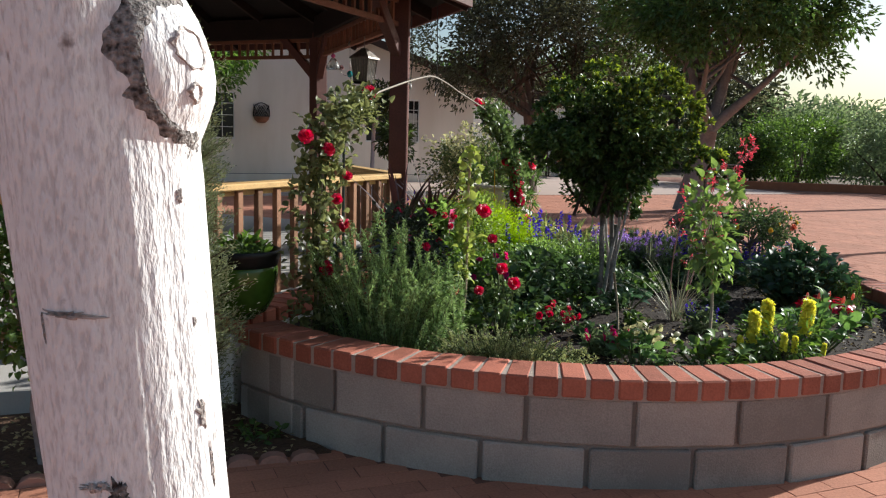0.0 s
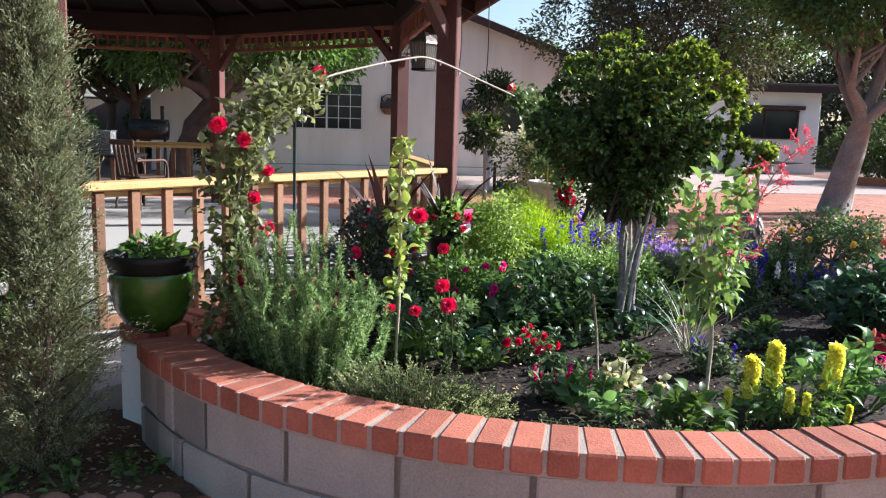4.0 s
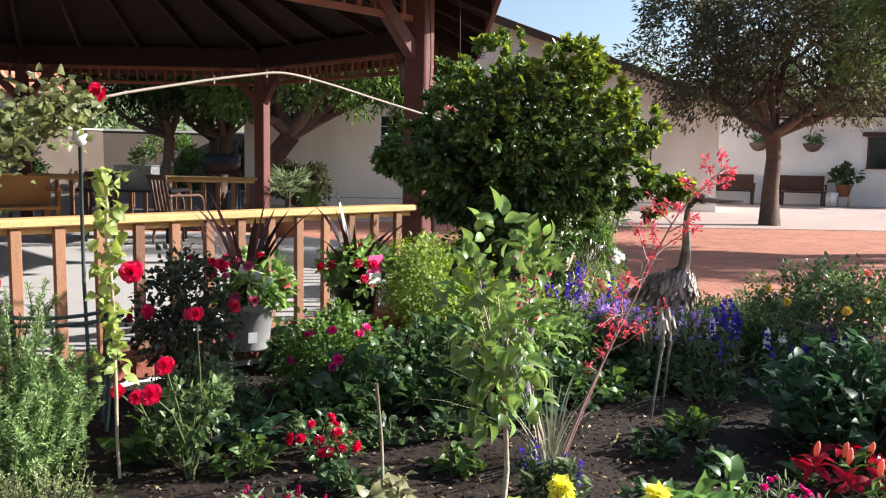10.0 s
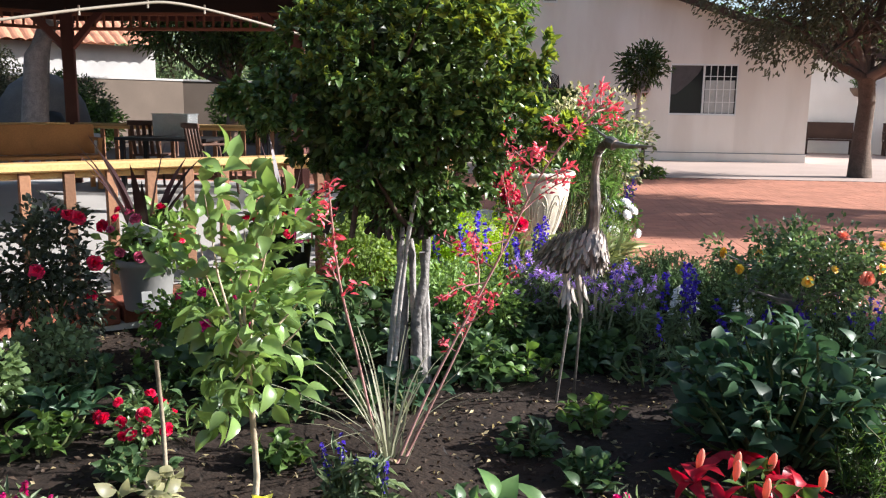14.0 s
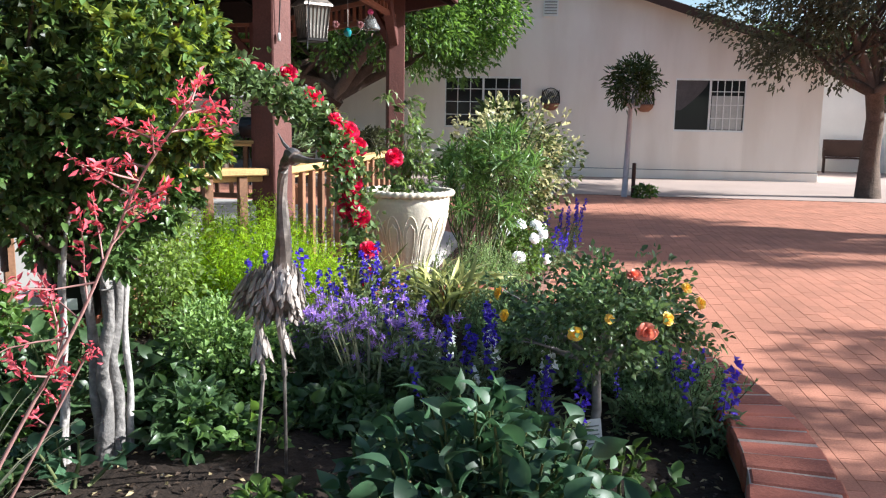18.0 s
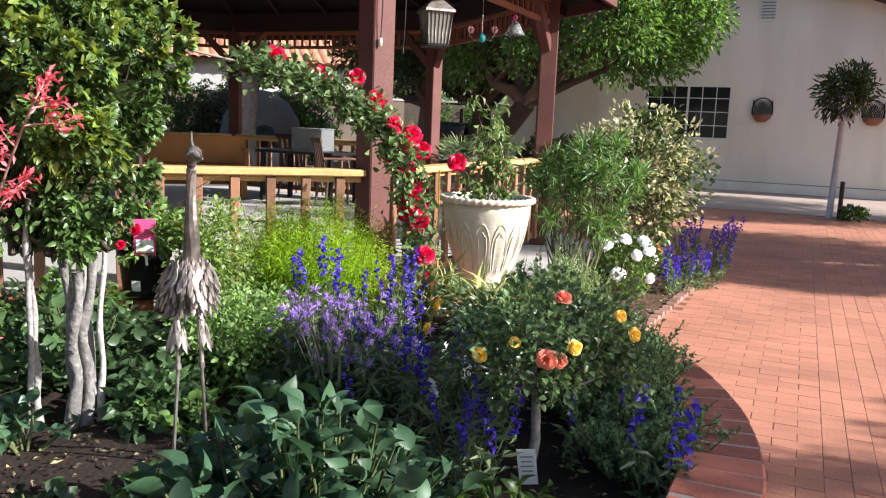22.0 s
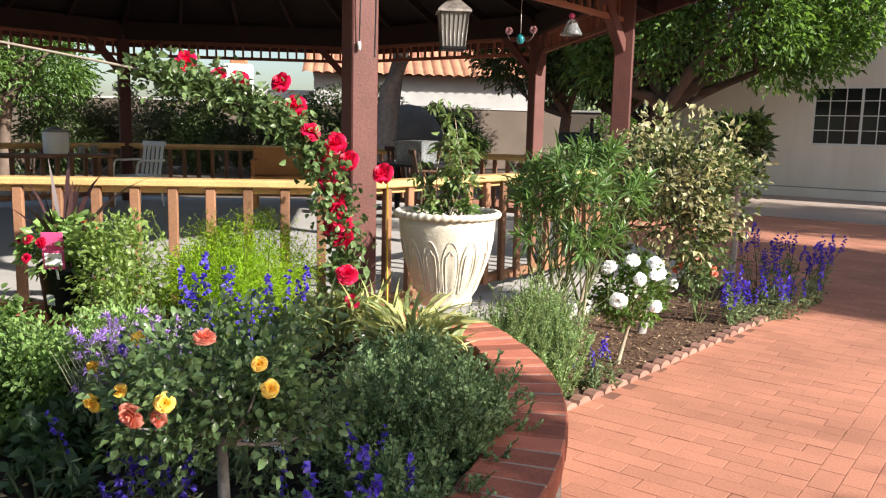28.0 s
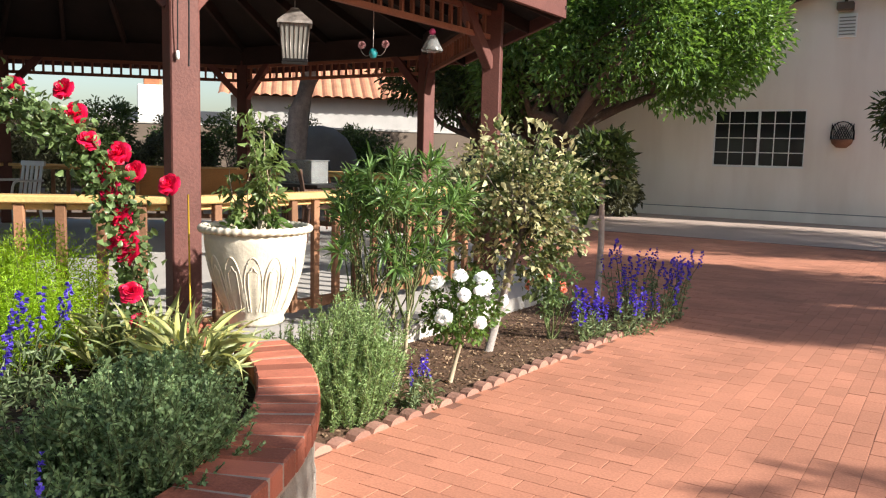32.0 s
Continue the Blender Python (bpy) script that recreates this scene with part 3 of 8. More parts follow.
# ---- raised bed ----
def raised_bed():
    bed = thing("raised_planter_wall", "round raised planter of grey concrete blocks with red brick capping", "planter", kind="structure")
    a0, a1 = radians(-137.0), radians(86.0)
    n = 90
    ro, ri, z = BED_R - 0.02, BED_R - 0.205, 0.362
    v, f = [], []
    for i in range(n + 1):
        a = a0 + (a1 - a0) * i / n
        for r, h in ((ro - 0.012, -0.03), (ro - 0.012, z), (ri, z), (ri, -0.03)):
            v.append((BED.x + r * math.cos(a), BED.y + r * math.sin(a), h))
    for i in range(n):
        for k in range(4):
            f.append((i * 4 + k, i * 4 + (k + 1) % 4, i * 4 + 4 + (k + 1) % 4, i * 4 + 4 + k))
    f += [(0, 3, 2, 1), (n * 4, n * 4 + 1, n * 4 + 2, n * 4 + 3)]
    part("mortar_core", mesh_of(v, f), M_MORTAR, bed, "recessed grey mortar")
    # blocks: a lower course partly sunk, an upper course, each block straight and set round the arc
    for z0, h, shift, end in ((-0.03, 0.186, 0.13, 0), (0.170, 0.186, 0.55, 0)):
        step = 0.415 / ro
        me = boxmesh(0.394, 0.19, h, 0.007)
        k = a0 + step * (shift - 0.5)
        while k < a1 + 0.02:
            a = max(min(k, a1 - 0.09), a0 + 0.09)
            part("block", me, M_BLOCK, bed, "", Matrix.LocRotScale((BED.x + (ro - 0.094) * math.cos(a), BED.y + (ro - 0.094) * math.sin(a), z0), Euler((0, 0, a + math.pi / 2)), None))
            k += step
    # brick capping, laid across the wall
    step = 0.108 / BED_R
    ring_v, ring_f = [], []
    m = 110
    for i in range(m + 1):
        a = a0 + (a1 - a0) * i / m
        for r, h in ((BED_R - 0.006, 0.355), (BED_R - 0.006, RIM - 0.0046), (BED_R - 0.215, RIM - 0.0046), (BED_R - 0.215, 0.355)):
            ring_v.append((BED.x + r * math.cos(a), BED.y + r * math.sin(a), h))
    for i in range(m):
        for k in range(4):
            ring_f.append((i * 4 + k, i * 4 + (k + 1) % 4, i * 4 + 4 + (k + 1) % 4, i * 4 + 4 + k))
    part("mortar_bed", mesh_of(ring_v, ring_f), M_CAPMORTAR, bed, "pale mortar joints")
    bricks = [boxmesh(0.222, w, 0.08, 0.007) for w in (0.0935, 0.091, 0.0955)]
    rng = np.random.default_rng(5)
    k, i = a0 + 0.02, 0
    while k < a1:
        part("cap_brick", bricks[i % 3], M_CAPBRICK, bed, "", Matrix.LocRotScale((BED.x + (BED_R - 0.111 + rng.normal(0, 0.003)) * math.cos(k), BED.y + (BED_R - 0.111) * math.sin(k), RIM - 0.08 + rng.normal(0, 0.0015)), Euler((0, rng.normal(0, 0.006), k + rng.normal(0, 0.012))), None))
        k += step
        i += 1
    # straight wall on the gazebo side
    p0, p1 = Vector((-0.99, 3.86)), Vector((0.66, 7.42))
    d = (p1 - p0).normalized()
    nor = Vector((d.y, -d.x))
    L = (p1 - p0).length
    back = thing("planter_back_wall", "low brick-topped block wall beside the gazebo", "planter wall", kind="structure")
    ang = math.atan2(d.y, d.x)
    part("core", box(L, 0.17, 0.36, 0.004), M_WHITEWALL, back, "pale plastered core", Matrix.LocRotScale((*((p0 + p1) / 2 - nor * 0.1), -0.002), Euler((0, 0, ang)), None))
    k = 0.06
    while k < L - 0.05:
        p = p0 + d * k - nor * 0.105
        part("cap_brick", bricks[i % 3], M_CAPBRICK, back, "", Matrix.LocRotScale((p.x, p.y, RIM - 0.08 + rng.normal(0, 0.002)), Euler((0, 0, ang + math.pi / 2 + rng.normal(0, 0.015))), None))
        k += 0.108
        i += 1
    # soil, gently uneven
    rows, v, f = 24, [], []
    for r in range(rows + 1):
        for q in range(48):
            a = 2 * math.pi * q / 48
            rr = (BED_R - 0.2) * r / rows
            x, y = BED.x + rr * math.cos(a), BED.y + rr * math.sin(a)
            zz = SOIL + 0.03 * noise.noise((x * 2.5, y * 2.5, 0)) + 0.02 * noise.noise((x * 9, y * 9, 3))
            side = (Vector((x, y)) - p0).dot(nor)
            if side < -0.12:
                x, y = x - nor.x * (side + 0.12), y - nor.y * (side + 0.12)
            v.append((x, y, zz))
    for r in range(rows):
        for q in range(48):
            w = (q + 1) % 48
            f.append((r * 48 + q, r * 48 + w, r * 48 + 48 + w, r * 48 + 48 + q))
    solo("bed_soil", mesh_of(v, f, True), M_SOIL, "dark mulch soil in the raised bed", "soil", kind="structure")
    # bark and leaf litter
    rng = np.random.default_rng(21)
    n = 9500
    a, r = rng.random(n) * 6.283, (BED_R - 0.25) * rng.random(n) ** 0.5
    x, y = BED.x + r * np.cos(a), BED.y + r * np.sin(a)
    keep = (x - p0.x) * nor.x + (y - p0.y) * nor.y > 0.02
    x, y = x[keep], y[keep]
    z = np.array([SOIL + 0.03 * noise.noise((p * 2.5, q * 2.5, 0)) + 0.02 * noise.noise((p * 9, q * 9, 3)) for p, q in zip(x, y)])
    d3 = rng.normal(size=(len(x), 3)) * (1, 1, 0.25)
    lit = part("bark_chips", leaf_mesh(np.stack([x, y, z + 0.006], 1), d3, rng.uniform(0.010, 0.030, len(x)), 0.011, 0.2, 0.1, "chip", rng), L_MULCH)
    m = len(x) // 4
    dry = part("leaf_litter", leaf_mesh(np.stack([x, y, z + 0.010], 1)[:m], d3[::-1][:m], rng.uniform(0.012, 0.03, m), 0.010, 0.2, 0.15, "chip", rng), L_DRY)
    tagged(dry, "pale fallen leaves scattered over the dark soil", "leaf litter", kind="stuff")
    tagged(lit, "dry bark chips and fallen leaves on the soil", "mulch", kind="stuff")


# ---- side beds with scalloped edging ----
def scallop_data():
    v, f = [], []
    prof = [(-0.059, 0.0), (-0.059, 0.026), (-0.044, 0.046), (-0.016, 0.057), (0.016, 0.057), (0.044, 0.046), (0.059, 0.026), (0.059, 0.0)]
    for y in (-0.03, 0.03):
        for x, z in prof:
            v.append((x, y, z - 0.01))
    k = len(prof)
    f = [tuple(range(k)), tuple(range(2 * k - 1, k - 1, -1))] + [(i, (i + 1) % k, k + (i + 1) % k, k + i)[::-1] for i in range(k)]
    return mesh_of(v, f)


def side_bed(name, outline, edge, label):
    soil = solo(name, polygon_slab(outline, -0.03, 0.012), M_BEDSOIL, label, "soil", kind="structure")
    me = scallop_data()
    edging = thing("garden_edging", "scalloped red concrete edging along the bed", "edging", kind="structure")
    a, b = edge
    L = (b - a).length
    ang = math.atan2(b.y - a.y, b.x - a.x)
    rng = np.random.default_rng(2)
    k = 0.06
    while k < L:
        p = a + (b - a) * (k / L)
        part("scallop", me, M_TERRA_EDGE, edging, "", Matrix.LocRotScale((p.x, p.y, -0.014 + rng.normal(0, 0.004)), Euler((rng.normal(0, 0.05), 0, ang + rng.normal(0, 0.03))), None))
        k += 0.127
    return soil


M_TERRA_EDGE = material("edging_red", (0.30, 0.160, 0.120), 0.9, 0.25, 90, 7, 0.3)


# ---- gazebo ----
def gazebo():
    gz = thing("gazebo", "large octagonal gazebo of dark red-brown stained wood", "gazebo", at=(GAZ.x, GAZ.y, 0))
    loc = [v - GAZ for v in GV]
    part("floor_slab", polygon_slab([tuple(v * ((GAZ_R + 0.72) / GAZ_R)) for v in loc], -0.03, FLOOR), M_CONCRETE, gz, "pale concrete floor slab")
    post = boxmesh(0.165, 0.165, 2.62 - FLOOR, 0.008)
    foot = boxmesh(0.24, 0.24, 0.12, 0.012)
    for k, v in enumerate(loc):
        a = radians(GAZ_A + 45 * k)
        part("post", post, M_REDWOOD, gz, "", Matrix.LocRotScale((v.x, v.y, FLOOR), Euler((0, 0, a)), None))
        # knee braces to both sides
        for s in (-1, 1):
            w = loc[(k + s) % 8]
            d = (w - v).normalized()
            bm = box(0.09, 0.10, 0.72, 0.006, False)
            mid = v + d * 0.30
            dirv = Vector((d.x, d.y, 1.05)).normalized()
            part("brace", bm, M_REDWOOD, gz, "", Matrix.LocRotScale((mid.x, mid.y, 2.33), dirv.to_track_quat("Z", "Y"), None))
    side = (loc[1] - loc[0]).length
    beam = boxmesh(side + 0.06, 0.14, 0.26, 0.008)
    rail_top = boxmesh(side - 0.12, 0.15, 0.045, 0.008)
    rail_side = boxmesh(side - 0.16, 0.04, 0.036, 0.005)
    rail_low = boxmesh(side - 0.16, 0.045, 0.07, 0.005)
    bal = boxmesh(0.055, 0.04, 0.75, 0.004)
    fr_rail = boxmesh(side - 0.16, 0.045, 0.045, 0.004)
    spindle = boxmesh(0.03, 0.03, 0.18, 0.003)
    rt = RAIL_TOP - FLOOR
    for k in range(8):
        v, w = loc[k], loc[(k + 1) % 8]
        d = (w - v).normalized()
        mid = (v + w) / 2
        a = math.atan2(d.y, d.x)
        e = Euler((0, 0, a))
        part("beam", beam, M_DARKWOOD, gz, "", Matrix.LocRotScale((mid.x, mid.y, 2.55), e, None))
        # Frieze away from the front is darker wood: shade painted into the colour.
        for z in (2.505, 2.30):
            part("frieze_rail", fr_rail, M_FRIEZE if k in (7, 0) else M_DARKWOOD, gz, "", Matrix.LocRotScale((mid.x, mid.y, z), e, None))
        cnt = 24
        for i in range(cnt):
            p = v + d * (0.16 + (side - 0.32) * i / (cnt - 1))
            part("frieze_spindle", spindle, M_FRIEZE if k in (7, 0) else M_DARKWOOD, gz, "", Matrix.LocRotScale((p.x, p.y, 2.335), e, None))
        if k in OPEN_SIDES:
            continue
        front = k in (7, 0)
        # Tones paint the light: pale where sunlit, brown balusters and far rails shaded.
        mt, mb = (M_CEDARLIT, M_CEDAR) if k == 7 else (M_CEDAR, M_BROWNRAIL) if front else (M_DARKRAIL, M_DARKRAIL)
        fence = part("railing", rail_top, mt, gz, "weathered cedar railing" if front else "wooden railing, brown darkened for the shade", Matrix.LocRotScale((mid.x, mid.y, RAIL_TOP - 0.045), e, None))
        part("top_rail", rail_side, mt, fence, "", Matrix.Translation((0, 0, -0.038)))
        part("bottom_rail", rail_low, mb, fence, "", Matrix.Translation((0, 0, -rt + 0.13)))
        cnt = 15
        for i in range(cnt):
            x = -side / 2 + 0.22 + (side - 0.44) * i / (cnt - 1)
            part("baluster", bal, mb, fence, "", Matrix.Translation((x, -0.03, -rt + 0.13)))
    # roof: eight boarded slopes on rafters
    apex, eave_r, eave_z, slope_z = 4.72, GAZ_R + 0.62, 2.60, 2.84
    for k in range(8):
        a, b = radians(GAZ_A + 45 * k), radians(GAZ_A + 45 * (k + 1))
        va = Vector((eave_r * math.cos(a), eave_r * math.sin(a), eave_z))
        vb = Vector((eave_r * math.cos(b), eave_r * math.sin(b), eave_z))
        top = Vector((0, 0, apex))
        th = Vector((0, 0, 0.06))
        vs = [va, vb, top, va + th, vb + th, top + th]
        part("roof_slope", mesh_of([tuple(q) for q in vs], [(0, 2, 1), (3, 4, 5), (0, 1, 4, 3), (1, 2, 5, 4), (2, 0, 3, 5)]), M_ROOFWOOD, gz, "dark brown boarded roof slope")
        fd = (vb - va)
        m = (va + vb) / 2
        part("fascia", box(fd.length + 0.02, 0.04, 0.19, 0.004), M_REDWOOD, gz, "", Matrix.LocRotScale((m.x, m.y, eave_z - 0.11), Euler((0, 0, math.atan2(fd.y, fd.x))), None))
        # hip rafter and common rafters
        for q, depth in ((va, 0.15), (va * 0.75 + vb * 0.25, 0.11), (m, 0.11), (va * 0.25 + vb * 0.75, 0.11)):
            if q is va:
                e0 = top
            else:
                t = 1 - (q - m).length / (fd.length / 2) * 0.9
                e0 = q + (top - q) * max(0.25, t) * 0.98
            q0, q1 = q + Vector((0, 0, -depth / 2 - 0.004)), e0 + Vector((0, 0, -depth / 2 - 0.004))
            v2 = q1 - q0
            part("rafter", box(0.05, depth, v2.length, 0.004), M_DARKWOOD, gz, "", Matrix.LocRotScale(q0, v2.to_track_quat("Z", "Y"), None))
    return gz


RAIL_TOP = 1.0
OPEN_SIDES = (1, 5)
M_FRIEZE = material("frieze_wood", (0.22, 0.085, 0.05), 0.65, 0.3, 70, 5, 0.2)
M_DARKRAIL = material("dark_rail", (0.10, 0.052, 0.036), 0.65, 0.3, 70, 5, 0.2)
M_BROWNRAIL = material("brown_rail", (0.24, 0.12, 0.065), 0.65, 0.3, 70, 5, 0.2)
# Near-black boards: the shade under the roof is put into the colour.
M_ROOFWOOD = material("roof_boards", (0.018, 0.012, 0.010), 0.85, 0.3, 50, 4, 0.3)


# ---- house ----
def window_unit(parent, name, w, h, cols, rows, m, split=True, open_left=False, trim=None):
    fr_m = trim or M_WINFRAME
    win = part(name, boxmesh(w, 0.02, h, 0, True), M_GLASS, parent, "dark reflecting window panes behind a white grid" if not trim else "dark window with brown trim", m)
    t = 0.045
    for x, z, sx, sz in ((0, 0, w + 2 * t, t), (0, h - t, w + 2 * t, t), (-w / 2, 0, t, h), (w / 2, 0, t, h)):
        part("window_frame", box(sx, 0.07, sz, 0.004), fr_m, win, "", Matrix.Translation((x, -0.02, z)))
    if split:
        part("mullion", box(0.05, 0.06, h, 0.004), fr_m, win, "", Matrix.Translation((0, -0.025, 0)))
        halves = ((-w / 4, not open_left), (w / 4, True))
        for cx, grid in halves:
            if not grid:
                continue
            for i in range(1, cols):
                part("muntin", box(0.018, 0.02, h - 0.06, 0), fr_m, win, "", Matrix.Translation((cx - w / 4 + w / 2 * i / cols, -0.022, 0.03)))
            for j in range(1, rows):
                part("muntin", box(w / 2 - 0.06, 0.018, 0.018, 0), fr_m, win, "", Matrix.Translation((cx, -0.0215, h * j / rows)))
    if open_left:
        # a curtain pulled aside in the open half and a pale one behind the grid
        v, f = [], []
        for j in range(7):
            z = h - 0.05 - j * (h - 0.12) / 6 * 0.62
            wide = (w / 2 - 0.08) * (1 - (j / 6) ** 1.4 * 0.85)
            for i in range(13):
                v.append((-w / 2 + 0.04 + wide * i / 12, -0.018 - 0.006 * math.sin(i * 2.1), z))
        for j in range(6):
            for i in range(12):
                f.append((j * 13 + i, j * 13 + i + 1, j * 13 + 14 + i, j * 13 + 13 + i))
        part("curtain", mesh_of(v, f, True), M_CURTAIN, win, "grey curtain pulled aside")
        v = [(0.05 + (w / 2 - 0.10) * i / 40, -0.0135 - 0.003 * math.sin(i * 1.7), z) for z in (0.06, h * 0.68) for i in range(41)]
        part("curtain", mesh_of(v, [(i, i + 1, i + 42, i + 41) for i in range(40)], True), M_CURTAIN2, win, "pale curtain behind the grid")
    return win


M_CURTAIN2 = material("pale_curtain", (0.42, 0.42, 0.40), 0.9, 0.2, 30, 4, 0.1)


def front(s, z, out=0.0):
    p = WALL_0 + WALL_DIR * s + WALL_NOR * out
    return (p.x, p.y, z)


WALL_ANG = math.atan2(WALL_DIR.y, WALL_DIR.x)


def house():
    hs = thing("house", "pale stucco house with a low gable", "house", at=(*(WALL_0), 0), turn=math.degrees(WALL_ANG))
    s0, s1, eave, peak_s, peak = -3.6, 9.03, 2.86, 2.55, 5.0
    eave_l = peak - (peak_s - s0) * (peak - eave) / (s1 - peak_s)
    prof = [(s0, 0), (s1, 0), (s1, eave), (peak_s, peak), (s0, eave_l)]
    depth = 9.0
    holes = [(-0.02, 1.90, 1.16, 2.43), (5.62, 7.27, 1.16, 2.43)]
    # front wall in panels about the openings, with thickness
    th = 0.2
    xs = [s0, holes[0][0], holes[0][1], holes[1][0], holes[1][1], s1]

    def roof_z(x):
        return peak - abs(x - peak_s) * (peak - eave) / (s1 - peak_s)

    def panel(x0, x1, z0, z1a, z1b, apex=None):
        top = [(x1, z1b)] + ([apex] if apex else []) + [(x0, z1a)]
        pts = [(x0, z0), (x1, z0)] + top
        n = len(pts)
        v = [(x, 0, z) for x, z in pts] + [(x, th, z) for x, z in pts]
        f = [tuple(range(n)), tuple(range(2 * n - 1, n - 1, -1))] + [(i, n + i, n + (i + 1) % n, (i + 1) % n) for i in range(n)]
        return v, f

    def put(vf):
        part("wall_panel", mesh_of(*vf), M_STUCCO, hs, "pinkish cream stucco wall")

    put(panel(xs[0], xs[1], 0, roof_z(xs[0]), roof_z(xs[1])))
    put(panel(xs[1], xs[2], 0, 1.16, 1.16))
    put(panel(xs[1], xs[2], 2.43, roof_z(xs[1]), roof_z(xs[2])))
    put(panel(xs[2], xs[3], 0, roof_z(xs[2]), roof_z(xs[3]), (peak_s, peak)))
    put(panel(xs[3], xs[4], 0, 1.16, 1.16))
    put(panel(xs[3], xs[4], 2.43, roof_z(xs[3]), roof_z(xs[4])))
    put(panel(xs[4], xs[5], 0, roof_z(xs[4]), roof_z(xs[5])))
    part("side_wall", box(0.2, depth, eave, 0), M_STUCCO, hs, "", Matrix.Translation((s1 - 0.102, depth / 2 + th + 0.002, 0)))
    part("side_wall", box(0.2, depth, eave_l, 0), M_STUCCO, hs, "", Matrix.Translation((s0 + 0.102, depth / 2 + th + 0.002, 0)))
    part("plinth", box(s1 - s0 + 0.03, 0.03, 0.21, 0.004), M_STUCCO, hs, "stucco plinth below a dark weep line", Matrix.Translation(((s0 + s1) / 2, -0.012, 0)))
    part("weep_screed", box(s1 - s0 + 0.02, 0.02, 0.018, 0), M_GREYPLASTIC, hs, "grey metal weep line", Matrix.Translation(((s0 + s1) / 2, -0.008, 0.212)))
    window_unit(hs, "window", holes[0][1] - holes[0][0], 1.27, 3, 4, Matrix.Translation(((holes[0][0] + holes[0][1]) / 2, 0.06, 1.16)))
    window_unit(hs, "window", holes[1][1] - holes[1][0], 1.27, 5, 4, Matrix.Translation(((holes[1][0] + holes[1][1]) / 2, 0.06, 1.16)), open_left=True)
    # gable vent
    vent = part("gable_vent", box(0.36, 0.04, 0.48, 0.004), M_WINFRAME, hs, "white louvred gable vent", Matrix.Translation((peak_s, -0.022, 3.88)))
    for i in range(6):
        part("louvre", box(0.30, 0.03, 0.022, 0), M_GREYPLASTIC, vent, "", Matrix.Translation((0, -0.025, 0.05 + i * 0.068)))
    # roof slopes with overhang and dark fascia
    for a, b in ((s0 - 0.45, peak_s), (peak_s, s1 + 0.45)):
        za, zb = roof_z(a) + 0.01, roof_z(b) + 0.01
        vs = [(x, y, z + t) for t in (0, 0.12) for x, z in ((a, za), (b, zb)) for y in (-0.45, depth + 0.4)]
        part("roof", mesh_of(vs, [(0, 2, 3, 1), (4, 5, 7, 6), (0, 4, 6, 2), (1, 3, 7, 5), (0, 1, 5, 4), (2, 6, 7, 3)]), M_SHINGLE, hs, "brown shingle roof slope")
        L = math.hypot(b - a, zb - za)
        part("bargeboard", box(L, 0.04, 0.2, 0.004), M_DARKTRIM, hs, "", Matrix.LocRotScale(((a + b) / 2, -0.472, (za + zb) / 2 - 0.10), Euler((0, -math.atan2(zb - za, b - a), 0)), None))
    return hs


M_STUCCO2 = material("stucco_plinth", (0.50, 0.44, 0.39), 0.95, 0.12, 120, 1.5, 0.35)


M_APRON = material("apron_concrete", (0.37, 0.285, 0.245), 0.92, 0.16, 50, 0.8, 0.25)


def strip_walk():
    pts = [front(*q) for q in ((-3.4, 0, 0.02), (-3.4, 0, 5.3), (17.0, 0, 5.3), (17.0, 0, -13.0), (9.1, 0, -13.0), (9.1, 0, 0.02))]
    solo("concrete_apron", polygon_slab([(p[0], p[1]) for p in pts], -0.03, 0.004), M_APRON, "pinkish concrete apron before the house", "walkway", kind="structure")
    edge = [front(*q) for q in ((-3.4, 0, 5.3), (-3.4, 0, 5.335), (17.0, 0, 5.335), (17.0, 0, 5.3))]
    solo("apron_joint", polygon_slab([(p[0], p[1]) for p in edge], -0.03, 0.0025), M_DARKTRIM, "dark joint between apron and brick paving", "joint", kind="structure")


def far_building():
    fb = thing("outbuilding", "low white plastered building with flat eaves", "building", at=(1.2, 31.0, 0), turn=9)
    part("wall", box(11.1, 0.25, 2.95, 0.01), M_WHITEWALL, fb, "white plaster wall", Matrix.Translation((1.52, 0.3, 0)))
    part("side_wall", box(0.25, 5.4, 2.95, 0.01), M_WHITEWALL, fb, "white plaster wall", Matrix.Translation((6.94, 3.13, 0)))
    part("roof", box(12.2, 6, 0.2, 0.02), M_SHINGLE, fb, "brown roof edge", Matrix.Translation((1.6, 2.6, 2.96)))
    part("fascia", box(12.2, 0.06, 0.24, 0.005), M_DARKTRIM, fb, "", Matrix.Translation((1.6, -0.44, 2.84)))
    window_unit(fb, "window", 2.3, 1.02, 1, 1, Matrix.Translation((5.15, 0.15, 1.22)), True, False, M_DARKTRIM)
    part("window_hood", box(2.7, 0.16, 0.14, 0.01), M_DARKTRIM, fb, "dark timber lintel", Matrix.Translation((5.15, 0.09, 2.26)))


def backdrop_walls():
    # tan block boundary wall beyond the gazebo
    for a, b, h, m, lab in (((-26, -4), (-19, 24), 2.0, M_TANWALL, "tan block boundary wall in a shade-dark tone"), ((-19, 24), (-9, 34), 2.0, M_TANWALL, "tan block boundary wall"), ((10, 44), (40, 30), 1.8, M_TANWALL, "distant tan boundary wall")):
        a, b = Vector(a), Vector(b)
        d = b - a
        w = thing("boundary_wall", lab, "wall", kind="structure", at=(*((a + b) / 2), 0), turn=math.degrees(math.atan2(d.y, d.x)))
        part("wall_body", box(d.length, 0.2, h, 0.01), m, w)
        part("wall_coping", box(d.length, 0.28, 0.07, 0.01), M_CONCRETE, w, "concrete coping", Matrix.Translation((0, 0, h + 0.002)))


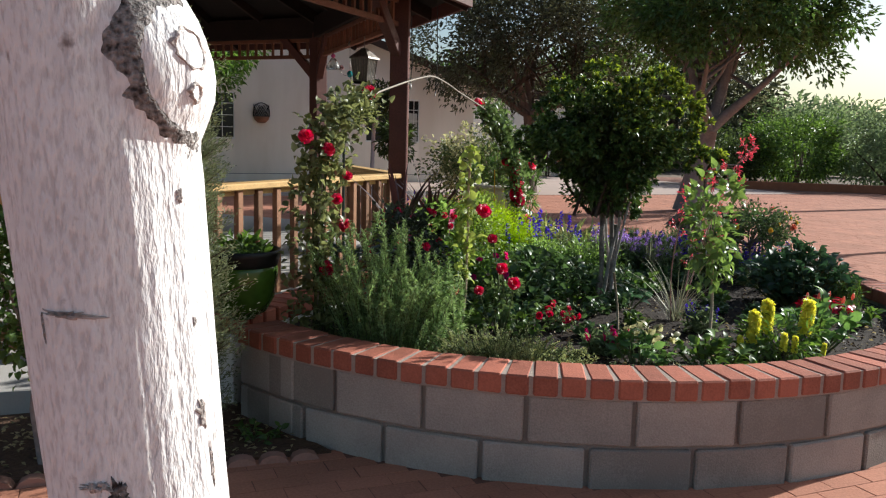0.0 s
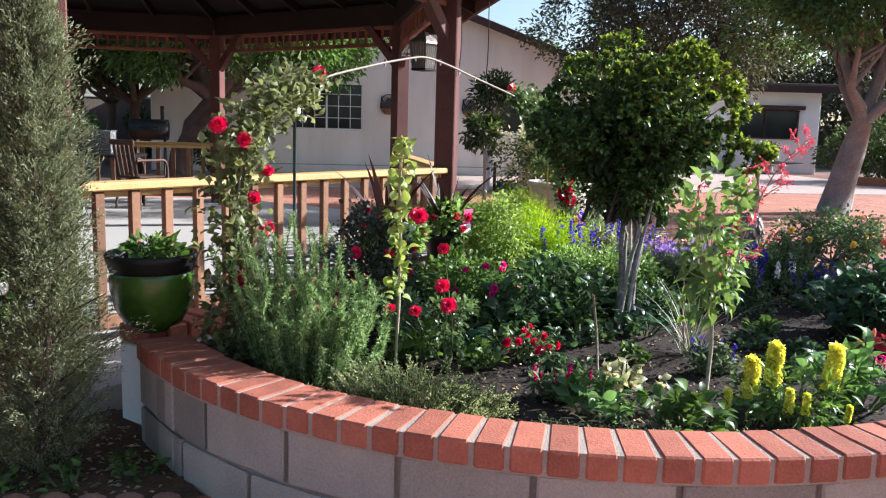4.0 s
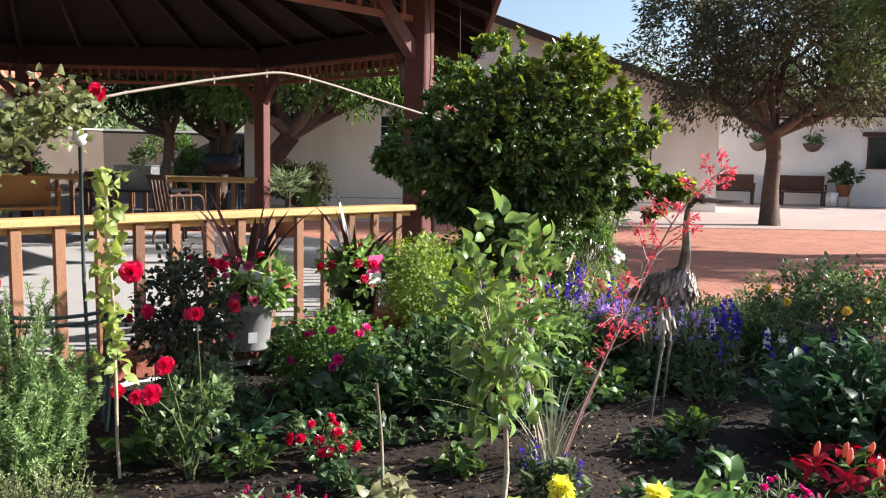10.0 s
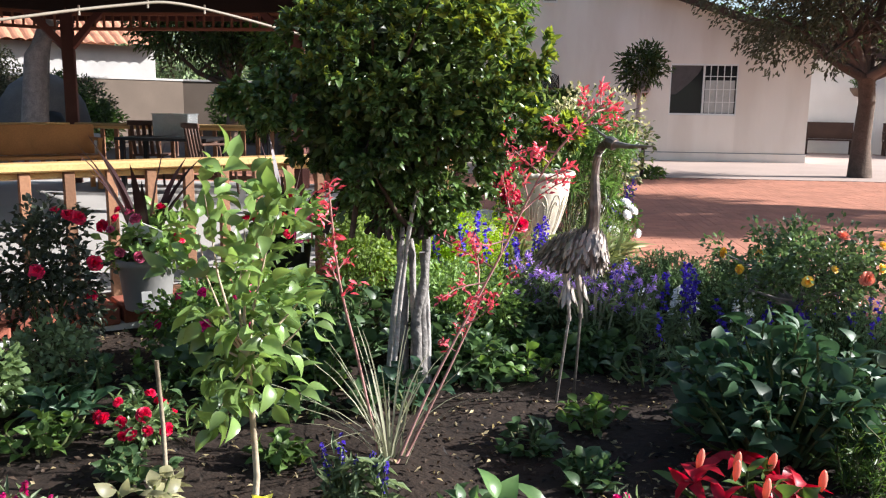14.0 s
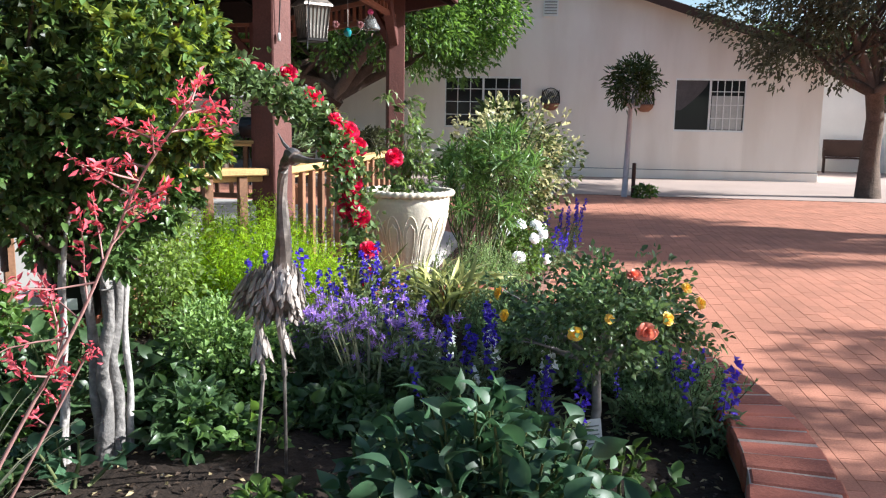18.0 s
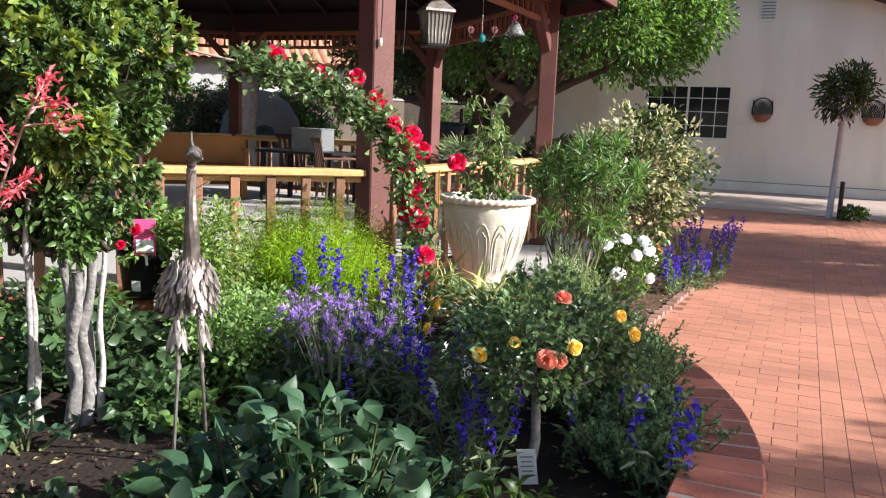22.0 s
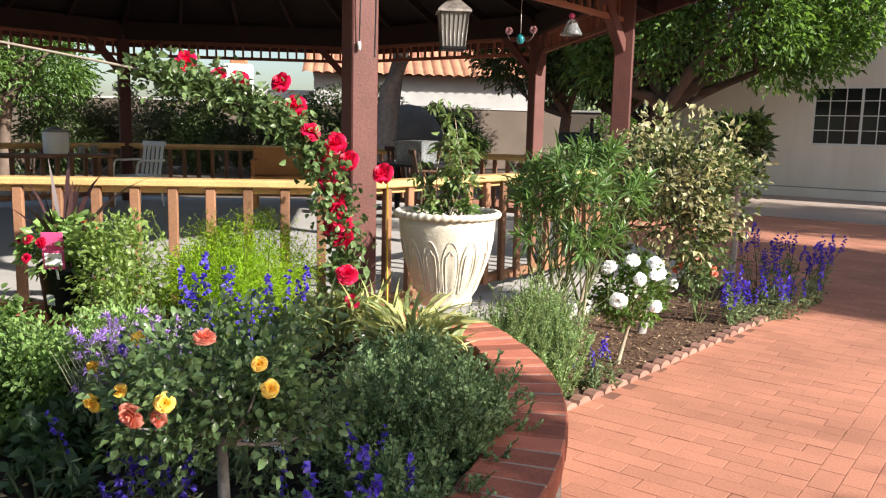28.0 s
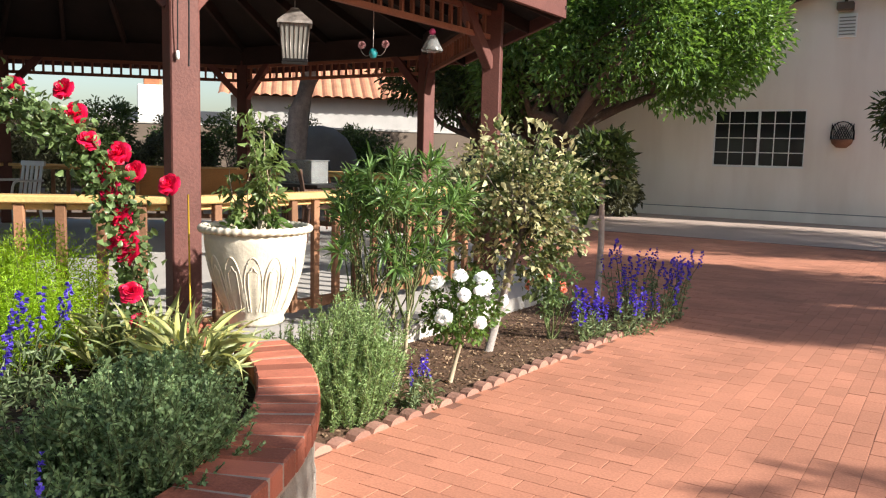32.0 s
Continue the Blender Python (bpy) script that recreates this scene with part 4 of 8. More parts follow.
M_GREYWALL = material("grey_plaster", (0.46, 0.44, 0.42), 0.92, 0.2, 60, 1.2, 0.3)


def neighbour_house():
    nb = thing("neighbour_house", "white house with a red clay tile roof", "house", at=(-26.9, 22.9, 0), turn=65)
    part("wall", box(9.0, 7, 3.3, 0.02), M_GREYWALL, nb, "grey-white wall")
    # tile courses on a pitched roof
    v, f = [], []
    cols, L, rise = 26, 4.6, 1.75
    for c in range(cols * 4 + 1):
        x = -4.9 + 9.8 * c / (cols * 4)
        bumpz = 0.07 * abs(math.sin(math.pi * c / 4))
        for r in range(13):
            t = r / 12
            v.append((x, -4.2 + t * 4.2, 3.25 + rise * t + bumpz + 0.03 * (1 - (r % 2))))
    for c in range(cols * 4):
        for r in range(12):
            f.append((c * 13 + r, (c + 1) * 13 + r, (c + 1) * 13 + r + 1, c * 13 + r + 1))
    part("roof", mesh_of(v, f), M_ROOFTILE, nb, "red clay barrel tile roof")
    part("roof", mesh_of([(x, -y, z) for x, y, z in v], [q[::-1] for q in f]), M_ROOFTILE, nb, "red clay barrel tile roof")
    ch = part("chimney", box(1.0, 0.8, 2.6, 0.03), M_WHITEWALL, nb, "white plastered chimney", Matrix.Translation((-7.4, -2.6, 1.0)))
    part("annex", box(5.0, 5.0, 2.7, 0.02), M_GREYWALL, nb, "low flat-roofed annex", Matrix.Translation((-7.0, 0.0, 0)))
    part("chimney_cap", box(0.6, 0.5, 0.25, 0.03), M_TERRA, ch, "", Matrix.Translation((0, 0, 2.6)))


raised_bed()
side_bed("side_bed_soil", [(-5.0, 1.85), (-0.45, 3.31), (-0.98, 3.9), (-1.75, 4.25), (-4.9, 3.0)], EDGE_L, "dark soil bed with ground cover beside the gazebo")
side_bed("side_bed_soil", [(1.2, 7.5), (-0.07, 11.3), (-1.45, 11.0), (-0.30, 7.75), (0.6, 7.5)], EDGE_R, "brown soil bed between gazebo and paving")
gazebo()
house()
strip_walk()
far_building()
backdrop_walls()
neighbour_house()

# ---- trees ----
def tree(name, label, base, trunk, radii, crown, size, clumps, per, clump_r, leaf, leaf_mat, bark, seed, limbs=7, lean_to=None, low=-0.75, shell=0.7, group=""):
    """A tree: tapered trunk, forking limbs to the crown's clumps, and a crown of many leaves."""
    rng = np.random.default_rng(seed)
    t = thing(name, label, "tree", group, at=(*base, 0))
    pts = [np.array(p, float) for p in trunk]
    part("trunk", tubes([(pts, radii)], 10), bark, t)
    c = np.array(crown, float)
    p, d, cl = blob_points(c, size, clumps, per, clump_r, rng, shell, low)
    tops = []
    top = pts[-1]
    r0 = radii[-1]
    pick = cl[rng.permutation(len(cl))[:limbs * 4]]
    for i in range(min(limbs, len(pick))):
        tip = top + (pick[i] - top) * 0.85
        mid = top + (tip - top) * 0.45 + rng.normal(0, 0.12, 3) * np.linalg.norm(tip - top) * 0.5
        line = [top, top + (mid - top) * 0.5 + rng.normal(0, 0.03, 3), mid, mid + (tip - mid) * 0.5 + rng.normal(0, 0.05, 3), tip]
        part("limb", tubes([(line, [r0 * 0.72, r0 * 0.6, r0 * 0.42, r0 * 0.28, r0 * 0.1])], 7), bark, t)
        for j in range(3):
            tip2 = pick[(limbs + i * 3 + j) % len(pick)]
            q = line[2 + (j % 2)]
            tops.append((bent(q, q + (tip2 - q) * 0.7, 0.1, 4, rng), [r0 * 0.28, r0 * 0.2, r0 * 0.12, r0 * 0.04]))
    tw = part("twig_mass", tubes(tops, 5), bark, t)
    tw["kind"] = "stuff"
    cr = part("crown", leaf_mesh(p, d, rng.uniform(0.7, 1.3, len(p)) * leaf[0], rng.uniform(0.7, 1.3, len(p)) * leaf[1], 0.25, 0.3, "chip", rng), leaf_mat, t)
    cr["kind"] = "stuff"
    return t


tree("shade_tree", "broad shade tree with bright green leaves beside the house", (-8.1, 16.9), [(0, 0, 0), (0.05, 0.05, 0.6), (0.3, 0.1, 1.2), (0.75, 0.2, 1.75)], [0.30, 0.24, 0.22, 0.20], (0.75, 1.0, 3.95), (3.1, 2.7, 2.1), 190, 230, 0.50, (0.135, 0.055), L_SHADE, M_BARK, 31, 9, low=-0.72)
tree("courtyard_tree", "spreading tree with small dark leaves in the paved court", (2.17, 21.2), [(0, 0, -0.02), (-0.03, 0, 0.7), (0.0, 0, 1.5), (-0.05, 0, 1.95)], [0.24, 0.175, 0.155, 0.16], (-0.15, 0.3, 3.95), (3.0, 2.4, 2.05), 230, 125, 0.46, (0.12, 0.05), L_OLIVE, M_BARK, 32, 10, low=-0.8, shell=0.5)
tree("leaning_tree", "large leaning tree with pale bark and dense leaves", (4.9, 16.3), [(0, 0.2, -0.02), (0.10, 0.2, 0.55), (0.22, 0.2, 1.1), (0.33, 0.2, 1.6)], [0.30, 0.24, 0.225, 0.17], (0.42, 0.1, 4.05), (2.45, 2.1, 1.8), 215, 150, 0.42, (0.125, 0.055), L_LEAN, M_LEANBARK, 33, 8, low=-0.62, shell=0.5)
tree("standard_tree", "young ball-headed tree on a slim pale trunk", (-1.63, 18.24), [(0, 0, -0.02), (0.02, 0, 0.8), (0.04, 0, 1.62)], [0.055, 0.048, 0.042], (0.06, 0, 2.02), (0.40, 0.40, 0.40), 60, 24, 0.17, (0.125, 0.034), L_DARK, M_STDBARK, 34, 8)
# Last two trees take a lighter leaf colour to look sunlit.
for i, (x, y, h, r, mat) in enumerate(((-11.1, 17.6, 3.6, 2.0, L_DARK), (-10.3, 18.6, 3.8, 2.3, L_DARK), (-13.0, 21.8, 4.2, 2.6, L_OLIVE), (-17.5, 6.5, 3.0, 2.2, L_MID), (-18.0, 1.0, 3.6, 2.5, L_MID))):
    tree("garden_tree", "dark leafy tree behind the gazebo", (x, y), [(0, 0, -0.02), (0.1, 0, 0.9), (0.1, 0.1, 1.7)], [0.19, 0.13, 0.12], (0, 0, h), (r, r, 1.6), 90, 130, 0.5, (0.15, 0.06), mat, M_BARK, 40 + i, 8, group="trees behind the gazebo", low=-0.85)
tree("pale_trunk_tree", "tree with a thick pale painted trunk", (-13.6, 14.3), [(0, 0, -0.02), (0.1, 0, 1.0), (0.15, 0.1, 2.2), (0.5, 0.2, 3.0)], [0.34, 0.27, 0.25, 0.22], (0.3, 0, 4.6), (2.8, 2.6, 1.6), 90, 120, 0.5, (0.16, 0.06), L_MID, M_GREYBARK, 51, 7, low=-0.6)
# the white-painted trunk close to the start of the walk, its crown well overhead
def painted_trunk():
    rng = np.random.default_rng(8)
    t = thing("painted_tree", "white-painted tree trunk with a dark knot", "tree", at=(-0.246, 0.645, 0))
    n, rows = 120, 190
    kz, ka = 1.378, radians(-12)

    def surface(a, z, lift=0.0):
        cx = 0.012 - 0.085 * max(0.0, z - 0.9) - 0.10 * max(0.0, z - 1.30) ** 1.5
        r = 0.069 + 0.02 * math.exp(-(max(z, 0) / 0.16) ** 2) + 0.018 * max(0.0, min(z, 1.7) - 1.05)
        da = (a - ka + math.pi) % (2 * math.pi) - math.pi
        g = math.hypot(da * 0.085 / 0.056, (z - kz) / 0.052)
        rr = r + 0.021 * math.exp(-g ** 2.4) - 0.004 * math.exp(-((g - 1.25) / 0.25) ** 2)
        rr += 0.0035 * math.exp(-((g - 0.55) / 0.16) ** 2) * math.sin(da * 30 + z * 60) * 0.4
        rr += 0.0030 * noise.noise((math.cos(a) * 4, math.sin(a) * 4, z * 1.3)) + 0.0016 * noise.noise((math.cos(a) * 20, math.sin(a) * 20, z * 4)) + lift
        return (cx + rr * math.cos(a), rr * math.sin(a), z)

    v, f = [], []
    for j in range(rows + 1):
        for i in range(n):
            v.append(surface(2 * math.pi * i / n, -0.02 + 2.9 * j / rows))
    for j in range(rows):
        for i in range(n):
            k = (i + 1) % n
            f.append((j * n + i, j * n + k, (j + 1) * n + k, (j + 1) * n + i))
    part("trunk", mesh_of(v, f, True), M_PAINTBARK, t)

    def patch(name, a0, z0, wa, hz, rough, mat, ring=None, arc=(0.0, 6.2832)):
        """A flake of bare bark with a ragged edge, proud of the paint."""
        v, f = [], []
        m, rr = 40, 5
        for q in range(rr + 1):
            for i in range(m):
                b = arc[0] + (arc[1] - arc[0]) * i / m
                e = 1 + rough * noise.noise((math.cos(b) * 2.2 + a0 * 5, math.sin(b) * 2.2, z0 * 9)) + rough * 0.6 * noise.noise((math.cos(b) * 7, math.sin(b) * 7 + a0, z0))
                s = q / rr
                if ring:
                    s = ring + (1 - ring) * s
                    e = 1 + (e - 1) * (q / rr)
                edge = 0.0012 if 0 < q < rr else -0.0006
                v.append(surface(a0 + wa * s * e * math.cos(b), z0 + hz * s * e * math.sin(b), edge + 0.0012 * noise.noise((a0 + s * 9, b * 6, z0))))
        for q in range(rr):
            for i in range(m if arc[1] > 6.28 else m - 1):
                k = (i + 1) % m
                f.append((q * m + i, q * m + k, (q + 1) * m + k, (q + 1) * m + i))
        part(name, mesh_of(v, f, True), mat, t, "bare dark bark")

    patch("knot_scar", ka - 0.02, kz - 0.002, 0.74, 0.066, 0.30, M_SCAR, 0.70, (1.45, 5.0))
    patch("knot_ring", ka - 0.10, kz + 0.012, 0.19, 0.016, 0.3, M_SCARLIGHT, 0.84)
    patch("knot_ring", ka - 0.10, kz - 0.020, 0.09, 0.008, 0.4, M_SCARLIGHT, 0.7)
    patch("bark_scar", ka + 0.02, kz - 0.060, 0.18, 0.008, 0.8, M_SCAR)
    patch("bark_scar", ka - 1.18, 1.062, 0.10, 0.012, 0.9, M_SCAR)
    patch("bark_scar", ka - 1.38, 1.068, 0.16, 0.004, 0.9, M_SCAR)
    patch("bark_scar", ka - 0.16, 1.112, 0.07, 0.013, 0.9, M_SCARLIGHT)
    patch("bark_scar", ka - 0.02, 1.065, 0.03, 0.016, 0.9, M_SCARLIGHT)
    patch("bark_scar", ka - 1.45, 1.198, 0.30, 0.003, 0.9, M_SCARLIGHT)
    patch("bark_scar", ka - 1.80, 1.186, 0.015, 0.014, 0.5, M_SCAR)
    patch("bark_scar", ka - 0.15, 1.185, 0.025, 0.004, 0.6, M_SCARLIGHT)
    patch("bark_scar", ka - 0.22, 1.282, 0.03, 0.005, 0.9, M_SCARLIGHT)
    top = np.array(surface(0, 2.85)) - (0.08, 0, 0)
    p, d, cl = blob_points((-0.6, 0.5, 4.4), (2.5, 2.5, 1.0), 170, 90, 0.42, rng, 0.3, -0.8)
    for i in range(6):
        tip = top + (cl[i] - top) * 0.8
        part("limb", tubes([(bent(top, tip, 0.1, 5, rng), [0.055, 0.045, 0.03, 0.02, 0.008])], 7), M_GREYBARK, t)
    cr = part("crown", leaf_mesh(p, d, 0.12, 0.055, 0.25, 0.3, "chip", rng), L_TREE, t)
    cr["kind"] = "stuff"


M_SCAR = material("bark_scar", (0.10, 0.085, 0.08), 0.95, 0.5, 260, 110, 1.0, second=(0.74, 0.69, 0.66))
M_SCARLIGHT = material("bark_scar_light", (0.40, 0.35, 0.325), 0.95, 0.5, 120, 30, 0.8)


def painted_bark_material():
    m = material("painted_bark", (0.82, 0.80, 0.79), 0.88, 0.10, 70, 12, 0.0)
    nt = m.node_tree
    n, l = nt.nodes, nt.links
    geo = n.new("ShaderNodeNewGeometry")
    mp = n.new("ShaderNodeMapping")
    mp.inputs["Scale"].default_value = (1, 1, 0.30)
    l.new(geo.outputs["Position"], mp.inputs["Vector"])
    crack, patch = n.new("ShaderNodeTexNoise"), n.new("ShaderNodeTexNoise")
    l.new(mp.outputs[0], crack.inputs["Vector"])
    crack.inputs["Scale"].default_value, crack.inputs["Detail"].default_value = 240, 6
    l.new(geo.outputs["Position"], patch.inputs["Vector"])
    patch.inputs["Scale"].default_value, patch.inputs["Detail"].default_value = 34, 5
    r = n.new("ShaderNodeValToRGB")
    r.color_ramp.elements[0].position, r.color_ramp.elements[1].position = 0.66, 0.74
    l.new(patch.outputs["Fac"], r.inputs[0])
    mx = n.new("ShaderNodeMix")
    mx.data_type = "RGBA"
    b = n["Principled BSDF"]
    old = b.inputs["Base Color"].links[0].from_socket
    l.new(r.outputs[0], mx.inputs[0])
    l.new(old, mx.inputs[6])
    mx.inputs[7].default_value = (0.30, 0.26, 0.25, 1)
    streak = n.new("ShaderNodeValToRGB")
    streak.color_ramp.elements[0].position, streak.color_ramp.elements[1].position = 0.36, 0.52
    streak.color_ramp.elements[0].color = (0.78, 0.76, 0.76, 1)
    l.new(crack.outputs["Fac"], streak.inputs[0])
    mul = n.new("ShaderNodeMix")
    mul.data_type, mul.blend_type = "RGBA", "MULTIPLY"
    mul.inputs[0].default_value = 1.0
    l.new(mx.outputs[2], mul.inputs[6])
    l.new(streak.outputs[0], mul.inputs[7])
    l.new(mul.outputs[2], b.inputs["Base Color"])
    bp = n.new("ShaderNodeBump")
    bp.inputs["Strength"].default_value, bp.inputs["Distance"].default_value = 0.8, 0.0055
    l.new(crack.outputs["Fac"], bp.inputs["Height"])
    l.new(bp.outputs[0], b.inputs["Normal"])
    return m


M_PAINTBARK = painted_bark_material()
painted_trunk()


# ---- a tall thin-leaved tree outside the court, whose dapples fall on the paving
tree("tall_tree", "tall thin-leaved tree beyond the paved court", (13.9, 20.6), [(0, 0, -0.02), (0.1, 0, 2.0), (0.0, 0.1, 4.2), (0.1, 0, 5.6)], [0.22, 0.17, 0.14, 0.10], (0.1, 0, 7.1), (2.1, 2.1, 1.6), 34, 90, 0.25, (0.16, 0.07), L_TREE, M_GREYBARK, 57, 8, low=-0.9, shell=0.3)
# ---- the shade tree east of the bed, which shades the walk ----
tree("court_tree", "small leafy tree at the edge of the paved court", (8.15, 9.75), [(0, 0, -0.02), (-0.05, 0, 1.2), (-0.1, 0, 2.4)], [0.10, 0.08, 0.07], (-0.1, -0.1, 3.40), (1.10, 1.05, 0.95), 40, 95, 0.28, (0.11, 0.05), L_TREE, M_GREYBARK, 55, 7)
tree("court_tree", "slim leafy tree at the edge of the paved court", (9.35, 12.55), [(0, 0, -0.02), (-0.05, 0, 1.2), (-0.1, 0, 2.4)], [0.10, 0.08, 0.07], (-0.1, -0.1, 3.40), (0.60, 0.80, 0.45), 16, 70, 0.22, (0.11, 0.05), L_TREE, M_GREYBARK, 59, 7)

# ---- hedges and far greenery ----
def hedge(name, label, x, y, size, clumps, per, leaf, mat, seed, z=None):
    rng = np.random.default_rng(seed)
    t = thing(name, label, "shrub", at=(x, y, 0))
    st = part("stem_mass", tubes([(bent((0, 0, -0.02), (rng.normal() * size[0] * 0.4, rng.normal() * size[1] * 0.4, size[2] * 1.1), 0.1, 4, rng), [0.04, 0.03, 0.02, 0.01]) for _ in range(6)], 5), M_BARK, t)
    st["kind"] = "stuff"
    p, d, _ = blob_points((0, 0, size[2] if z is None else z), size, clumps, per, max(size) * 0.22, rng, 0.6, -0.95)
    k = p[:, 2] > 0.02
    fo = part("foliage", leaf_mesh(p[k], d[k], leaf[0], leaf[1], 0.25, 0.3, "chip", rng), mat, t)
    fo["kind"] = "stuff"
    return t


for i, (x, y, sx, sz, mat) in enumerate(((9.0, 27.5, 1.7, 0.9, L_DARK), (11.5, 27.0, 1.6, 1.1, L_MID), (14.2, 26.0, 1.9, 1.2, L_GREY), (17.0, 25.0, 1.9, 1.3, L_MID), (19.5, 23.5, 2.0, 1.2, L_DARK), (13.0, 30.5, 2.4, 1.3, L_TREE), (17.0, 29.5, 2.6, 1.35, L_GREY), (21.5, 27.0, 2.6, 1.4, L_TREE))):
    hedge("garden_shrub", "dense green shrub in the far bed", x, y, (sx, sx * 0.8, sz), 60, 90, (0.13, 0.06), mat, 60 + i)
kerb = solo("bed_kerb", boxmesh(13.5, 0.22, 0.26, 0.02), M_TERRA, "low red brick kerb of the far bed", "kerb", kind="structure", m=pose(14.2, 24.4, -0.02, 0, 0, -16))
for i, (x, y, r, h) in enumerate(((26, 54, 5, 3.6), (-6, 50, 5, 6.0), (36, 40, 6, 6.5), (-32, 36, 6, 6.5), (-36, 4, 6, 6.0), (-38, -6, 6, 6.0), (44, 22, 6, 6.5), (3, 43, 4.5, 5.5), (12, 44, 5, 6.0), (17, 44, 4.0, 3.2))):
    tree("distant_tree", "distant tree beyond the walls", (x, y), [(0, 0, -0.02), (0.1, 0, 1.5), (0.1, 0.1, 2.8)], [0.35, 0.28, 0.25], (0, 0, h * 0.6), (r, r, h * 0.42), 90, 90, 1.1, (0.36, 0.16), (L_GREY, L_TREE, L_OLIVE)[i % 3], M_BARK, 80 + i, 6, group="distant trees", low=-0.8)
for i, y in enumerate((8.0, 9.6, 11.2, 13.0, 14.6, 16.2, 18.0)):
    hedge("hedge_shrub", "dark dense shrub along the boundary wall", -18.6 + 0.25 * (y - 12) + 0.3 * (i % 2), y, (0.95, 1.05, 1.0 + 0.12 * (i % 3)), 60, 90, (0.11, 0.05), (L_DARK, L_OLIVE)[i % 2], 140 + i)
# Shrubs take darker greens, the trees' shade put into the leaf colour.
for i, (x, y, s) in enumerate(((-19.6, 9.5, 1.0), (-19.8, 13.5, 1.2), (-20.5, 5.0, 1.1), (-21.5, 1.0, 1.2), (-16.5, 24.5, 1.2), (-14.2, 26.5, 1.1), (-8.6, 19.6, 0.75), (-17.2, 18.5, 1.0), (-19.2, 7.2, 1.6), (-20.0, 3.0, 1.7), (-20.5, -1.0, 1.7), (-19.5, 11.5, 1.5))):
    hedge("wall_shrub", "shrub before the boundary wall in shade-darkened green", x, y, (s, s, s * 0.75), 40, 70, (0.14, 0.06), (L_OLIVE, L_MID, L_DARK)[i % 3], 100 + i)

# ---- garden plants ----
ROSE_RED, ROSE_PINK, ROSE_WHITE, ROSE_YELLOW, ROSE_ORANGE, ROSE_CORAL = (rose_data(m) for m in (F_RED, F_PINK, F_WHITE, F_YELLOW, F_ORANGE, F_CORAL))
ROSE_MAGENTA = rose_data(F_MAGENTA)
ROSE_PALEPINK = rose_data(leafy("petal_pale_pink", (0.50, 0.10, 0.18), 0.5, 0.5, 0.3), 0.9, 8)
ROSE_RED2 = rose_data(F_PINK, 0.9, 6)
ROSE_YELLOW2 = rose_data(F_YELLOW, 0.8, 5)
SPIKE_M = [spike_data(F_MAGENTA, 9, 0.14, 0.022, 40)]
SPIKE_V = [spike_data(F_VIOLET, s, 0.16, 0.021, n) for s, n in ((1, 11), (2, 14), (3, 9), (14, 17))]
SPIKE_L = [burst_data(F_LILAC, s, 0.024, 26) for s in (4, 5, 6)]
SPIKE_W = [spike_data(F_WHITE, s, 0.12, 0.024, 20) for s in (6,)]
SPIKE_Y = [spike_data(F_PALEYELLOW, s, 0.17, 0.038, 130) for s in (7, 8)]


def foliage(t, p, d, size, mat, rng, shape="leaf", name="foliage", fold=0.25, droop=0.12, vary=0.3):
    k = rng.uniform(1 - vary, 1 + vary, len(p))
    ob = part(name, leaf_mesh(p, d, size[0] * k, size[1] * k, fold, droop, shape, rng), mat, t)
    ob["kind"] = "stuff"
    return ob


def needle_shrub(name, label, at, spread, n, height, needle, mat, seed, slope=0.0, dense=26, turn=0.0, lean=0.25, twigs=3):
    """Many upright stems set with short needles (rosemary, santolina, lavender)."""
    rng = np.random.default_rng(seed)
    t = thing(name, label, "shrub", at=at, turn=turn)
    lines, P, D = [], [], []

    def clothe(line, m, lo):
        q = np.array([path_point(line, u) for u in lo + (1 - lo) * rng.random(m)])
        ax = unit(np.array(line[-1]) - np.array(line[0]))
        P.append(q), D.append(unit(rng.normal(size=(m, 3))) * 0.8 + ax * 0.75)

    for _ in range(n):
        a, r = rng.random() * 6.283, rng.random() ** 0.5
        x, y = spread[0] * r * math.cos(a), spread[1] * r * math.sin(a)
        h = height * (0.5 + 0.55 * rng.random()) * (1 - 0.4 * r * r) * (1 - slope * x / spread[0])
        tip = (x * 1.2 + rng.normal() * lean * h * 0.6, y * 1.2 + rng.normal() * lean * h * 0.6, h)
        line = bent((x * 0.65, y * 0.65, -0.02), tip, 0.16, 5, rng)
        lines.append((line, [0.003, 0.003, 0.0025, 0.002, 0.0012]))
        m = int(dense * (0.6 + h / height * 0.5))
        clothe(line, int(m * (1 - 0.15 * twigs)), 0.1)
        for k in range(twigs):
            b = path_point(line, 0.15 + 0.6 * rng.random())
            e = b + np.array([rng.normal() * 0.5, rng.normal() * 0.5, 0.75]) * h * rng.uniform(0.2, 0.42)
            twig = bent(b, e, 0.15, 3, rng)
            lines.append((twig, [0.0018, 0.0015, 0.001]))
            clothe(twig, max(4, int(m * 0.16)), 0.0)
    part("stem_mass", tubes(lines, 4), M_STEM, t)["kind"] = "stuff"
    P, D = np.concatenate(P), np.concatenate(D)
    foliage(t, P, D, needle, mat, rng, "chip", fold=0.15, droop=0.1)
    return t


